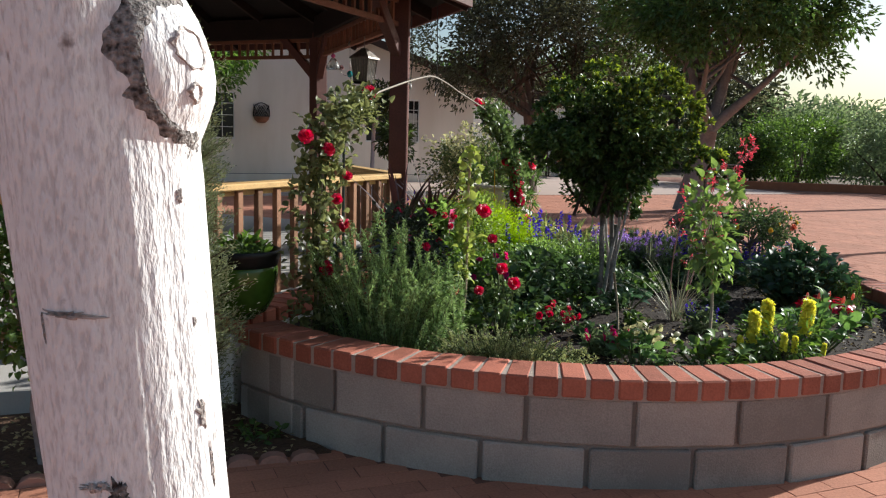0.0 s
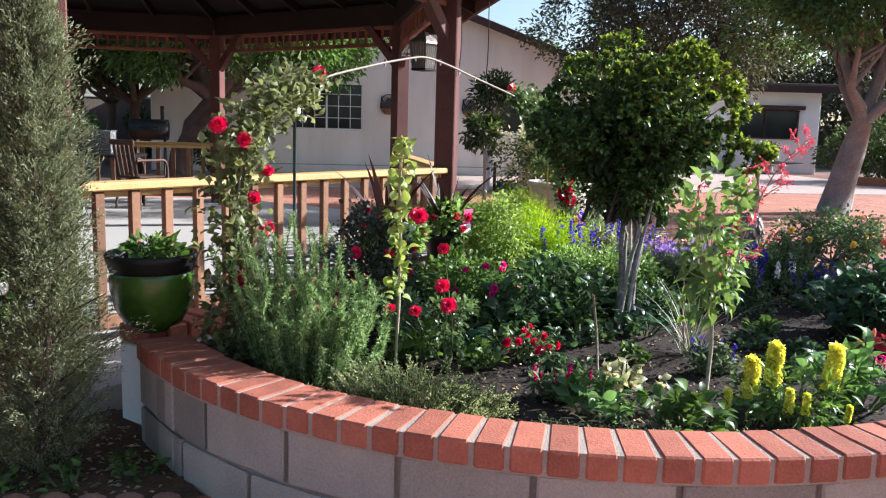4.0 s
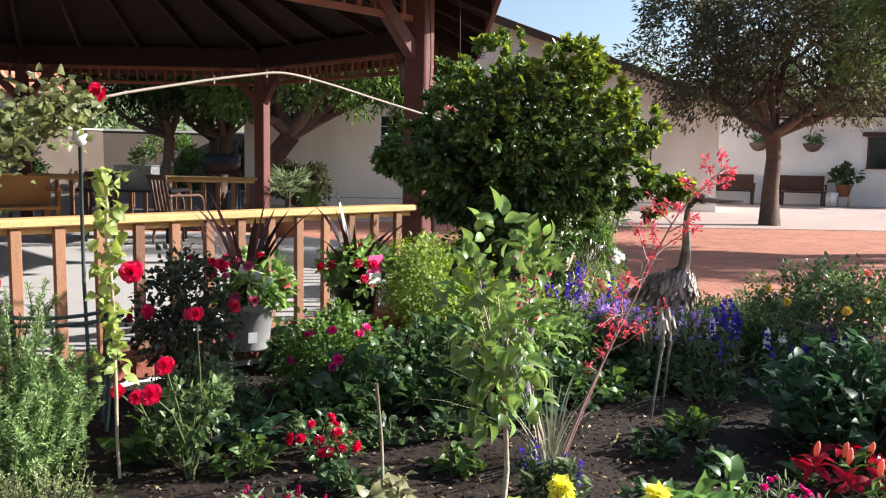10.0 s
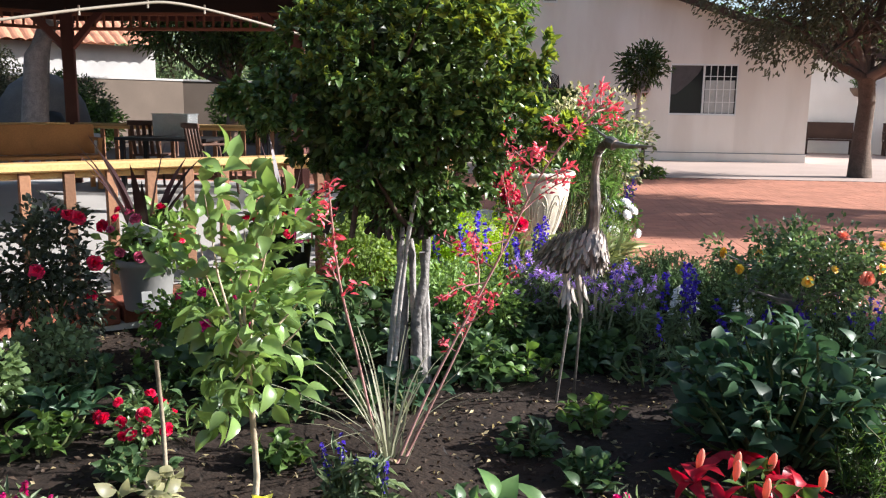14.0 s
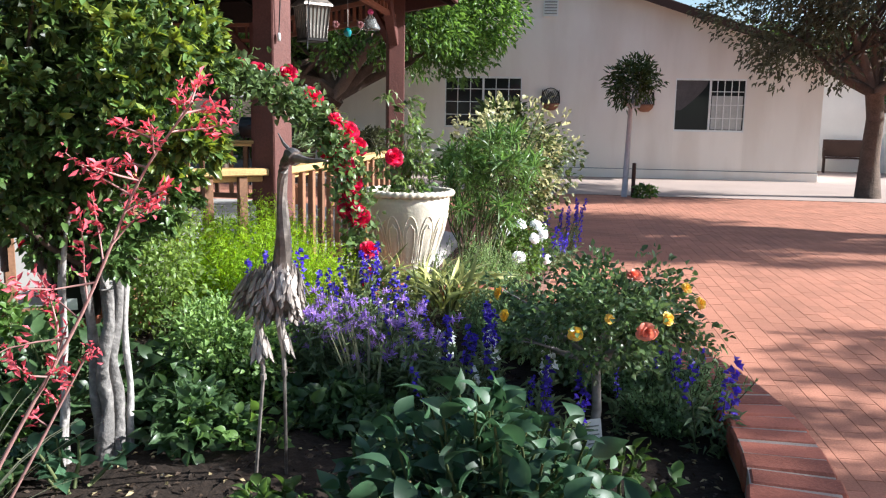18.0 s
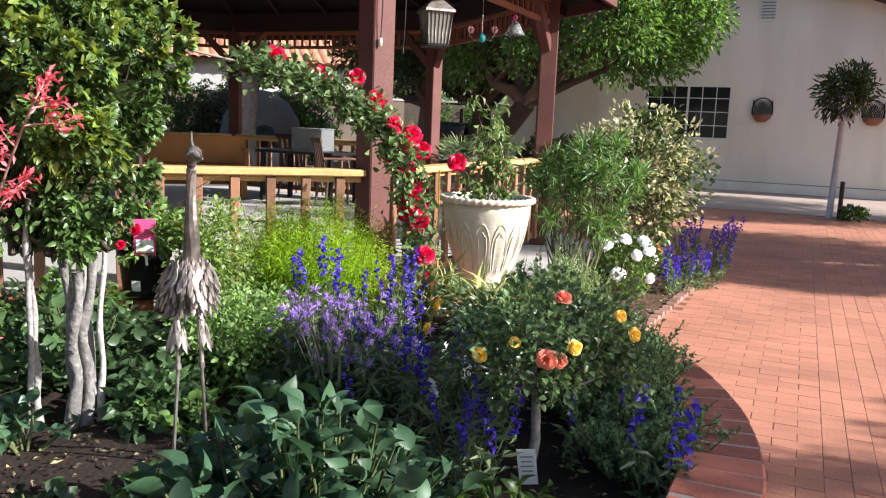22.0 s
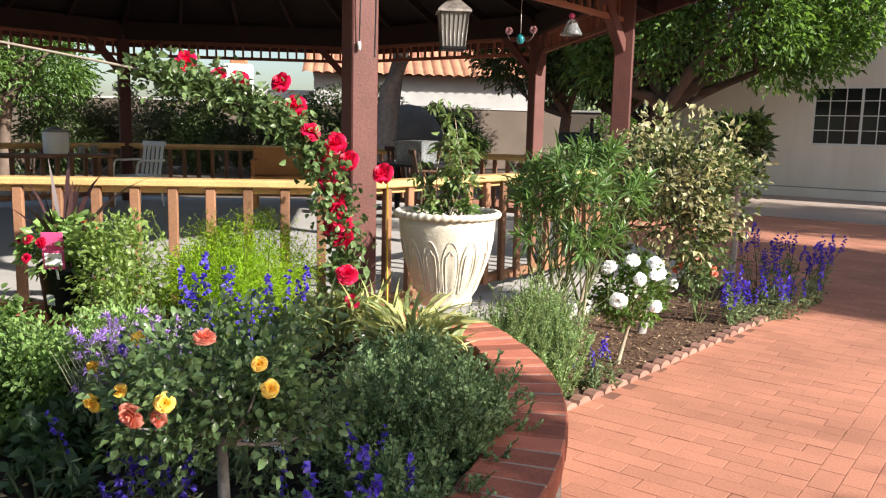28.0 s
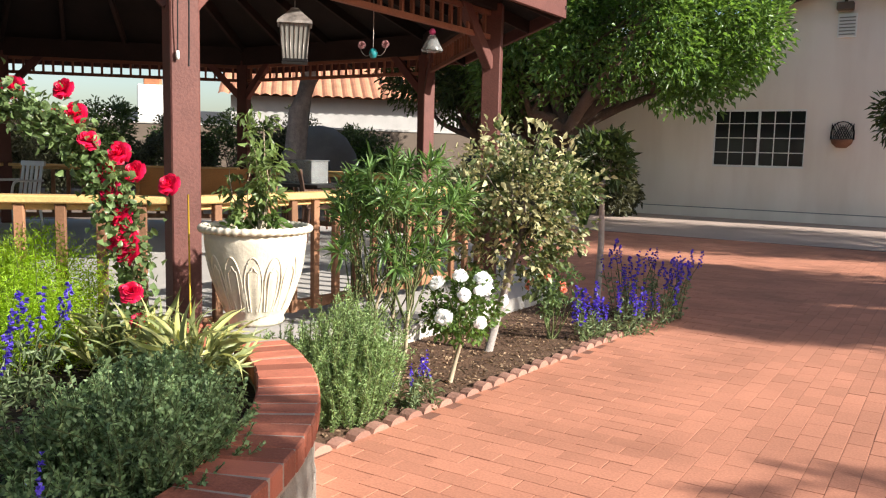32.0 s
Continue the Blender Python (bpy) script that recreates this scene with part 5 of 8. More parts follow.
def leafy_shrub(name, label, at, center, radii, clumps, per, leaf, mat, seed, stems=7, stem_r=0.006, category="shrub", low=-0.9, shell=0.5, clump=0.3, trunk=None, bark=None, shape="leaf", droop=0.12):
    """A leafy bush of clumps on branching stems; returns the thing and a generator."""
    rng = np.random.default_rng(seed)
    t = thing(name, label, category, at=at)
    p, d, cl = blob_points(center, radii, clumps, per, max(radii) * clump, rng, shell, low)
    k = p[:, 2] > 0.0
    lines = []
    root = np.array(trunk[-1] if trunk else (0, 0, -0.02), float)
    for i in range(min(stems, len(cl))):
        lines.append((bent(root + rng.normal(0, 0.012, 3) * (0 if trunk else 1) * (1, 1, 0), cl[i], 0.12, 5, rng), [stem_r, stem_r * 0.85, stem_r * 0.7, stem_r * 0.5, stem_r * 0.25]))
    part("stem_mass", tubes(lines, 5), bark or M_STEM, t)["kind"] = "stuff"
    if trunk:
        part("trunk", tubes([(trunk, [stem_r * 2.4] + [stem_r * 2.1] * (len(trunk) - 2) + [stem_r * 1.8])], 8), bark or M_DRYSTEM, t)
    foliage(t, p[k], d[k], leaf, mat, rng, shape, droop=droop)
    return t, rng


def blooms(t, rng, data, n, center, radii, size, name="flower", low=-0.1, toward=(0.25, -0.5, 0.35), label=""):
    c, r = np.array(center, float), np.array(radii, float)
    i = 0
    while i < n:
        u = unit(rng.normal(size=3) + np.array(toward) * 0.9)
        if u[2] < low:
            continue
        q = c + u * r * rng.uniform(0.9, 1.08)
        d = unit(u + np.array(toward) * 0.5 + rng.normal(0, 0.25, 3))
        part(name, data[i % len(data)] if isinstance(data, list) else data, None, t, label, facing(q, d, size * rng.uniform(0.75, 1.2), rng.random() * 6))
        i += 1


def spike_clump(name, label, at, n, spread, height, datas, seed, leaf_mat=None, leaves=160, stem=0.003, leaf=(0.05, 0.010), size=1.0):
    """A clump of flower spikes on thin stems over ferny leaves."""
    rng = np.random.default_rng(seed)
    t = thing(name, label, "flowers", at=at)
    lines = []
    for i in range(n):
        a, r = rng.random() * 6.283, rng.random() ** 0.5
        x, y = spread[0] * r * math.cos(a), spread[1] * r * math.sin(a)
        h = height * rng.uniform(0.6, 1.0)
        d = np.array([rng.normal(0, 0.12), rng.normal(0, 0.12), 1.0])
        tip = np.array([x, y, 0]) + d * h
        lines.append((bent((x * 0.7, y * 0.7, -0.02), tip, 0.06, 4, rng), [stem, stem, stem * 0.8, stem * 0.6]))
        s = size * rng.uniform(0.7, 1.2)
        part("flower_spike", datas[i % len(datas)], None, t, "", facing(tip - d * 0.06, d, s, rng.random() * 6))
    part("stem_mass", tubes(lines, 4), M_STEM, t)["kind"] = "stuff"
    if leaves:
        m = leaves * n // 4
        li = rng.integers(0, n, m)
        q = np.array([path_point(lines[k][0], u) for k, u in zip(li, rng.random(m) * 0.75)])
        dd = rng.normal(size=(m, 3)) + (0, 0, 0.4)
        foliage(t, q + rng.normal(0, 0.015, q.shape), dd, leaf, leaf_mat or L_GREY, rng, "chip", droop=0.3)
    return t


def blade_tuft(name, label, at, n, length, width, mat, seed, arch=0.5, spread=0.05, category="grass"):
    """Arching strap leaves from one base."""
    rng = np.random.default_rng(seed)
    t = thing(name, label, category, at=at)
    v, f = [], []
    for _ in range(n):
        a = rng.random() * 6.283
        L = length * rng.uniform(0.6, 1.1)
        out = arch * rng.uniform(0.3, 1.3)
        b = np.array([math.cos(a), math.sin(a), 0]) * spread * rng.random()
        side = np.array([-math.sin(a), math.cos(a), 0])
        w = width * rng.uniform(0.7, 1.2)
        o = len(v)
        for j in range(6):
            s = j / 5
            c = b + np.array([math.cos(a), math.sin(a), 0]) * out * L * s ** 1.4 + np.array([0, 0, 1]) * L * (s - 0.42 * out * s ** 2.2)
            ww = w * (1 - s ** 2.2) * 0.5 + 0.0006
            v += [c - side * ww, c + side * ww]
        f += [(o + 2 * j, o + 2 * j + 1, o + 2 * j + 3, o + 2 * j + 2) for j in range(5)]
    fo = part("blade_mass", mesh_of(v, f, True), mat, t)
    fo["kind"] = "stuff"
    return t


# rosemary along the front rim, tall at one end and low at the other
needle_shrub("rosemary", "upright rosemary bush spilling over the brick rim", (-0.24, 3.80, SOIL), (0.35, 0.22), 150, 0.62, (0.021, 0.0046), L_ROSEMARY, 201, slope=0.25, dense=330, turn=-20, lean=0.09, twigs=0)
needle_shrub("thyme", "low grey-green thyme by the brick rim", (0.32, 3.46, SOIL), (0.30, 0.14), 210, 0.20, (0.011, 0.0052), L_THYME, 202, slope=0.2, dense=120, turn=-10, lean=0.4)

# climbing rose arch
ARCH = [(-0.60, 3.92, SOIL), (-0.60, 3.93, 0.9), (-0.56, 4.03, 1.33), (-0.42, 4.35, 1.52), (-0.28, 4.74, 1.622), (-0.16, 5.04, 1.685), (-0.086, 5.20, 1.706), (0.0, 5.42, 1.680), (0.10, 5.70, 1.632), (0.285, 6.155, 1.548), (0.37, 6.42, 1.49), (0.45, 6.65, 1.40), (0.53, 6.83, 1.26), (0.59, 6.94, 1.05), (0.62, 7.00, 0.75), (0.62, 7.00, SOIL)]


def smooth_line(pts, per=4):
    out = []
    P = [np.array(p, float) for p in pts]
    for i in range(len(P) - 1):
        a, b, c, d = P[max(i - 1, 0)], P[i], P[i + 1], P[min(i + 2, len(P) - 1)]
        for k in range(per):
            t = k / per
            out.append(0.5 * ((2 * b) + (c - a) * t + (2 * a - 5 * b + 4 * c - d) * t * t + (3 * b - a - 3 * c + d) * t ** 3))
    return out + [P[-1]]


def arch():
    t = thing("garden_arch", "thin pale pipe arch spanning the raised bed", "arch", at=(0, 0, 0))
    line = smooth_line(ARCH, 5)
    part("pipe", tubes([(line, 0.0058)], 8), M_ROPE, t)
    for i in (22, 27, 33, 40):
        part("clip", tubes([([line[i] + (0, 0, -0.02), line[i] + (0, 0, 0.016)], 0.0045)], 6), M_ROPE, t, "", None)
    return line


ARCH_LINE = arch()


def climber(name, label, lo, hi, thick, n, leaf, mat, seed, reds, size, datas, low_bias=0.0):
    rng = np.random.default_rng(seed)
    t = thing(name, label, "rose", at=tuple(ARCH_LINE[lo] * (1, 1, 0) + (0, 0, RIM - 0.08)))
    base = np.array(t.location)
    seg = np.array(ARCH_LINE[lo:hi]) - base
    for _ in range(5):
        part("cane", tubes([([s + rng.normal(0, 0.022, 3) for s in seg[::3]], 0.005)], 5), M_STEM, t)
    u = rng.random(n) ** (1 + low_bias)
    P = np.array([path_point(seg, x) for x in u])
    cl = rng.integers(0, 40, n)
    offs = rng.normal(0, thick, (40, 3)) * (1, 1, 0.8)
    P = P + offs[cl] * 0.7 + rng.normal(0, thick * 0.6, P.shape)
    D = rng.normal(size=P.shape) + (0.2, -0.2, 0.3)
    foliage(t, P, D, leaf, mat, rng, "leaf", droop=0.12)
    for i, (x, off) in enumerate(reds):
        q = path_point(seg, x) + np.array(off)
        part("rose_bloom", datas[i % len(datas)], None, t, "", facing(q, unit(np.array((0.5, -0.6, 0.5)) + rng.normal(0, 0.3, 3)), size * rng.uniform(0.8, 1.2), rng.random() * 6))
    return t


climber("climbing_rose", "climbing rose with sparse yellowish leaves and few red blooms", 0, 16, 0.068, 1600, (0.042, 0.029), L_ROSEL, 210, [(0.98, (0.02, 0.08, 0.05)), (0.66, (-0.10, -0.12, 0.0)), (0.60, (0.02, -0.08, 0)), (0.42, (0.08, -0.02, 0.0)), (0.22, (0.05, -0.04, 0.0)), (0.50, (0.12, 0.0, 0.0)), (0.33, (0.12, 0.05, 0))], 0.055, [ROSE_RED])
rng_r = np.random.default_rng(77)
red_climber = climber("climbing_rose", "climbing rose thick with red and pink blooms", 45, 76, 0.050, 2500, (0.038, 0.027), L_CLIMB, 211, [(u, tuple(rng_r.normal(0.0, 0.035, 3) + (0.03, -0.02, 0.01))) for u in (0.56, 0.58, 0.61, 0.64, 0.67, 0.70, 0.72, 0.75, 0.78, 0.83, 0.86, 0.92, 0.95)], 0.088, [ROSE_RED, ROSE_RED, ROSE_RED2])
for q, size in (((0.253, 6.385, 1.589), 0.10), ((0.30, 6.52, 1.54), 0.07), ((0.33, 6.598, 1.509), 0.10), ((0.348, 6.792, 1.516), 0.09), ((0.48, 6.811, 1.405), 0.10), ((0.43, 6.74, 1.40), 0.06), ((0.584, 6.96, 1.245), 0.10), ((0.61, 6.955, 0.93), 0.10), ((0.75, 7.12, 1.12), 0.09), ((0.50, 6.90, 1.15), 0.09), ((0.60, 7.02, 1.17), 0.09)):
    part("rose_bloom", ROSE_RED, None, red_climber, "", facing(Vector(q) - red_climber.location, (0.6, -0.6, 0.45), size * 0.92, size * 60))

# slim staked climber with lime leaves
def staked():
    rng = np.random.default_rng(215)
    t = thing("staked_rose", "young climber with lime leaves tied to a cane", "rose", at=(0.10, 3.93, SOIL))
    line = bent((0, 0, -0.03), (0.02, -0.05, 0.93), 0.03, 7, rng)
    part("cane", tubes([(line, 0.006)], 6), M_DRYSTEM, t)
    knots = np.linspace(0.42, 1.0, 9)
    n = 140
    u = np.clip(rng.choice(knots, n) + rng.normal(0, 0.02, n), 0, 1)
    P = np.array([path_point(line, x) for x in u]) + rng.normal(0, 0.022, (n, 3)) * (0.6 + 0.6 * u[:, None])
    foliage(t, P, rng.normal(size=P.shape) + (0, 0, 0.3), (0.046, 0.033), L_YELLOWGREEN, rng, "broad", droop=0.2)
    part("rose_bloom", ROSE_RED, None, t, "", facing((0.09, -0.03, 0.66), (0.3, -0.8, 0.4), 0.062, 1.0))


staked()
t, rng = leafy_shrub("red_rose_bush", "small rose bush with large red blooms", (0.30, 4.02, SOIL), (0.0, 0.02, 0.20), (0.11, 0.11, 0.13), 18, 18, (0.030, 0.020), L_CLIMB, 216)
for q, s in (((0.04, -0.22, 0.33), 0.055), ((-0.01, -0.10, 0.38), 0.052), ((-0.24, -0.05, 0.26), 0.042), ((-0.12, -0.10, 0.27), 0.042), ((-0.05, 0.1, 0.5), 0.045)):
    part("rose_bloom", ROSE_RED, None, t, "", facing(q, (0.2, -0.7, 0.5), s, s * 40))
    part("rose_stem", tubes([(bent((0, 0, 0), q, 0.08, 4, rng), 0.003)], 4), M_STEM, t)

# box-leaved shrub trained on several pale stems
def multi_stem():
    rng = np.random.default_rng(220)
    t = thing("multi_stem_shrub", "clipped glossy shrub on twisted pale grey stems", "shrub", at=(1.0, 5.15, SOIL))
    for a, r, tr in ((0.2, 0.050, 0.023), (1.6, 0.062, 0.018), (2.9, 0.045, 0.021), (5.4, 0.055, 0.025), (0.9, 0.095, 0.013), (4.30, 0.15, 0.015), (4.62, 0.19, 0.011)):
        b = np.array([0.04 + math.cos(a) * r * 0.72, 0.02 + math.sin(a) * r * 0.72, -0.03])
        e = np.array([0.04 + math.cos(a + 0.7) * r * 1.0, 0.02 + math.sin(a + 0.7) * r * 1.0, 0.62 + 0.05 * rng.normal()])
        line = [b + (e - b) * s + np.append(rng.normal(0, 0.005, 2) + 0.003 * np.array([math.cos(9 * s + a), math.sin(9 * s + a)]), 0) * (0.3 if s in (0, 1) else 1) for s in np.linspace(0, 1, 7)]
        line = smooth_line(line, 3)
        k = len(line)
        rad = [tr * 0.82 * (1.45 - 0.4 * min(1, 6 * i / k) - 0.35 * i / k + 0.10 * math.sin(i * 1.3 + a * 3)) for i in range(k)]
        part("stem", tubes([(line, rad)], 9), M_TWIST, t)
    # crown of leaf rosettes gathered in rounded lobes
    c0, rad3 = np.array([0.02, -0.05, 1.04]), np.array([0.50, 0.36, 0.38])
    P, D, cl = [], [], []
    g = (1 + 5 ** 0.5) * math.pi

    def lobe(lc, lr, u, n):
        for _ in range(n):
            w = unit(rng.normal(size=3) + u * 0.6)
            rc = lc + w * lr * (1, 1, 0.85) * rng.uniform(0.72, 1.12)
            ax = unit(w + u * 0.3 + (0, 0, 0.3))
            k = 26
            P.append(rc - ax * rng.random((k, 1)) * 0.025)
            D.append(unit(rng.normal(size=(k, 3))) + ax * 0.9)

    for i in range(34):
        z = 1 - 2 * (i + 0.5) / 34
        u = unit(np.array([math.sqrt(1 - z * z) * math.cos(g * i), math.sqrt(1 - z * z) * math.sin(g * i), z]) + rng.normal(0, 0.16, 3))
        lr = rng.uniform(0.095, 0.185)
        lc = c0 + u * rad3 * (1 - 0.10 * max(0.0, -z)) * rng.uniform(0.60, 1.0)
        cl.append(lc)
        lobe(lc, lr, u, int(26 * (lr / 0.14) ** 2))
    # stray lobes that stand out of the clipped outline
    for q, lr in (((0.56, 0.10, 0.90), 0.115), ((0.45, 0.06, 0.94), 0.14), ((0.30, 0.03, 0.95), 0.15), ((0.22, -0.12, 0.84), 0.14), ((0.42, 0.05, 1.10), 0.14), ((0.46, -0.08, 1.22), 0.12), ((0.64, 0.14, 0.92), 0.06), ((-0.06, -0.46, 0.98), 0.10), ((-0.02, -0.36, 1.0), 0.13), ((0.25, -0.30, 1.12), 0.13), ((-0.14, -0.52, 1.01), 0.06), ((0.30, 0.02, 1.38), 0.09), ((-0.32, 0.02, 1.33), 0.08), ((-0.50, 0.0, 1.02), 0.10), ((0.02, -0.03, 0.66), 0.13), ((0.14, 0.05, 0.60), 0.08)):
        lobe(np.array(q), lr, unit(np.array(q) - c0), 22)
    P, D = np.concatenate(P), np.concatenate(D)
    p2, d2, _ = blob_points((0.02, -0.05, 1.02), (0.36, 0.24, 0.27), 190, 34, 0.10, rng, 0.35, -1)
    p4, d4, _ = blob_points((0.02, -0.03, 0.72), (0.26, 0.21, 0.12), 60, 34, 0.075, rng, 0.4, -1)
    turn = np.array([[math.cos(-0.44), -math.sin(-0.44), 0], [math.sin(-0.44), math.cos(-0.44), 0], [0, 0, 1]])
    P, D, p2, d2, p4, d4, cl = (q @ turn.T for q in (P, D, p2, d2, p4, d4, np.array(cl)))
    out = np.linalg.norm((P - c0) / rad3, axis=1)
    # Leaves up top and towards the sun take a lighter green: painted sunlight.
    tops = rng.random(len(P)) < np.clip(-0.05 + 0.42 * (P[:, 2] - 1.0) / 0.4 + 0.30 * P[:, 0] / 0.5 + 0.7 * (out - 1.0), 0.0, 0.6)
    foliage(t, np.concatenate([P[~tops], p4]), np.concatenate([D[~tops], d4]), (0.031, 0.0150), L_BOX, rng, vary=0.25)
    # Darker leaves inside the crown put its inner shade into the colour.
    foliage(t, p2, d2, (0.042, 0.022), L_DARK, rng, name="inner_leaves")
    foliage(t, P[tops], D[tops] + (0, 0, 0.3), (0.034, 0.015), L_BOXLIT, rng, name="new_growth")
    lines = [(bent((rng.normal(0, 0.08), rng.normal(0, 0.08), 0.55), c, 0.1, 4, rng), [0.011, 0.009, 0.006, 0.002]) for c in cl[:30]]
    part("branch_mass", tubes(lines, 5), M_BARK, t)["kind"] = "stuff"


multi_stem()

# young citrus on a slim stem, with a second cane beside it
t, rng = leafy_shrub("citrus_sapling", "young citrus with bright broad leaves on a thin pale stem", (1.33, 3.99, SOIL), (-0.005, 0, 0.57), (0.130, 0.130, 0.31), 54, 7, (0.054, 0.029), L_CITRUS, 222, stems=16, stem_r=0.0035, trunk=[(0.0, -0.02, -0.03), (0.01, 0, 0.2), (-0.005, 0, 0.46)], bark=M_DRYSTEM, shell=0.3, clump=0.16, shape="broad", droop=0.25)
for at, tip in (((0.92, 4.13, SOIL), (-0.04, 0.02, 0.34)), ((0.55, 3.55, SOIL), (0.02, 0.0, 0.14))):
    tk = thing("garden_stake", "thin weathered garden stake in the soil", "stake", "stakes in the bed", at=at)
    part("cane", tubes([([(0, 0, -0.05), (tip[0] * 0.5 + 0.004, tip[1] * 0.5, tip[2] * 0.5), tip], 0.0055)], 6), M_DRYSTEM, tk)

# red yucca
def red_yucca():
    rng = np.random.default_rng(230)
    t = blade_tuft("red_yucca", "red yucca with grey-green blades and coral flower stalks", (1.33, 4.55, SOIL), 36, 0.42, 0.0046, L_YUCCA, 231, 0.85, 0.05, "plant")
    stalks = ([(0.02, 0, 0), (0.10, 0.08, 0.25), (0.22, 0.2, 0.56), (0.34, 0.26, 0.84), (0.48, 0.28, 1.0)], [(-0.03, 0.0, 0), (-0.06, -0.06, 0.3), (-0.06, -0.15, 0.55), (-0.04, -0.22, 0.80)], [(0.02, 0.05, 0), (0.10, 0.16, 0.25), (0.16, 0.25, 0.45)])
    for k, s in enumerate(stalks):
        line = smooth_line(s, 5)
        part("flower_stalk", tubes([(line, [0.0048 - 0.0026 * i / len(line) for i in range(len(line))])], 6), M_CORALSTEM, t)
        # tufts of bells along short side branches, longest in the middle of the stalk
        P, D = [], []
        m = (20, 9, 6)[k]
        for i in range(m):
            s = (0.36 if k == 0 else 0.6) + (0.62 if k == 0 else 0.39) * i / (m - 1)
            b0 = path_point(line, s)
            bd = unit(rng.normal(size=3) * (1, 1, 0.5) + (0.4, 0.1, 0.8))
            reach = (0.25 if k == 0 else 0.08) * (1.25 - s) * rng.uniform(0.8, 1.2)
            side = bent(b0, b0 + bd * reach, 0.1, 4, rng)
            part("side_stalk", tubes([(side, [0.0026, 0.0022, 0.0018, 0.001])], 4), M_CORALSTEM, t)
            for _ in range(26 if k == 0 else 12):
                P.append(path_point(side, 0.35 + 0.65 * rng.random()) + rng.normal(0, 0.008, 3))
                D.append(unit(rng.normal(size=3)) * 0.8 + bd * 0.6)
        foliage(t, np.array(P), np.array(D), (0.021, 0.0085), F_CORAL, rng, "chip", "floret_mass", fold=0.3)


M_CORALSTEM = material("coral_stem", (0.33, 0.18, 0.16), 0.6, 0.25, 40, 8, 0.1)
red_yucca()


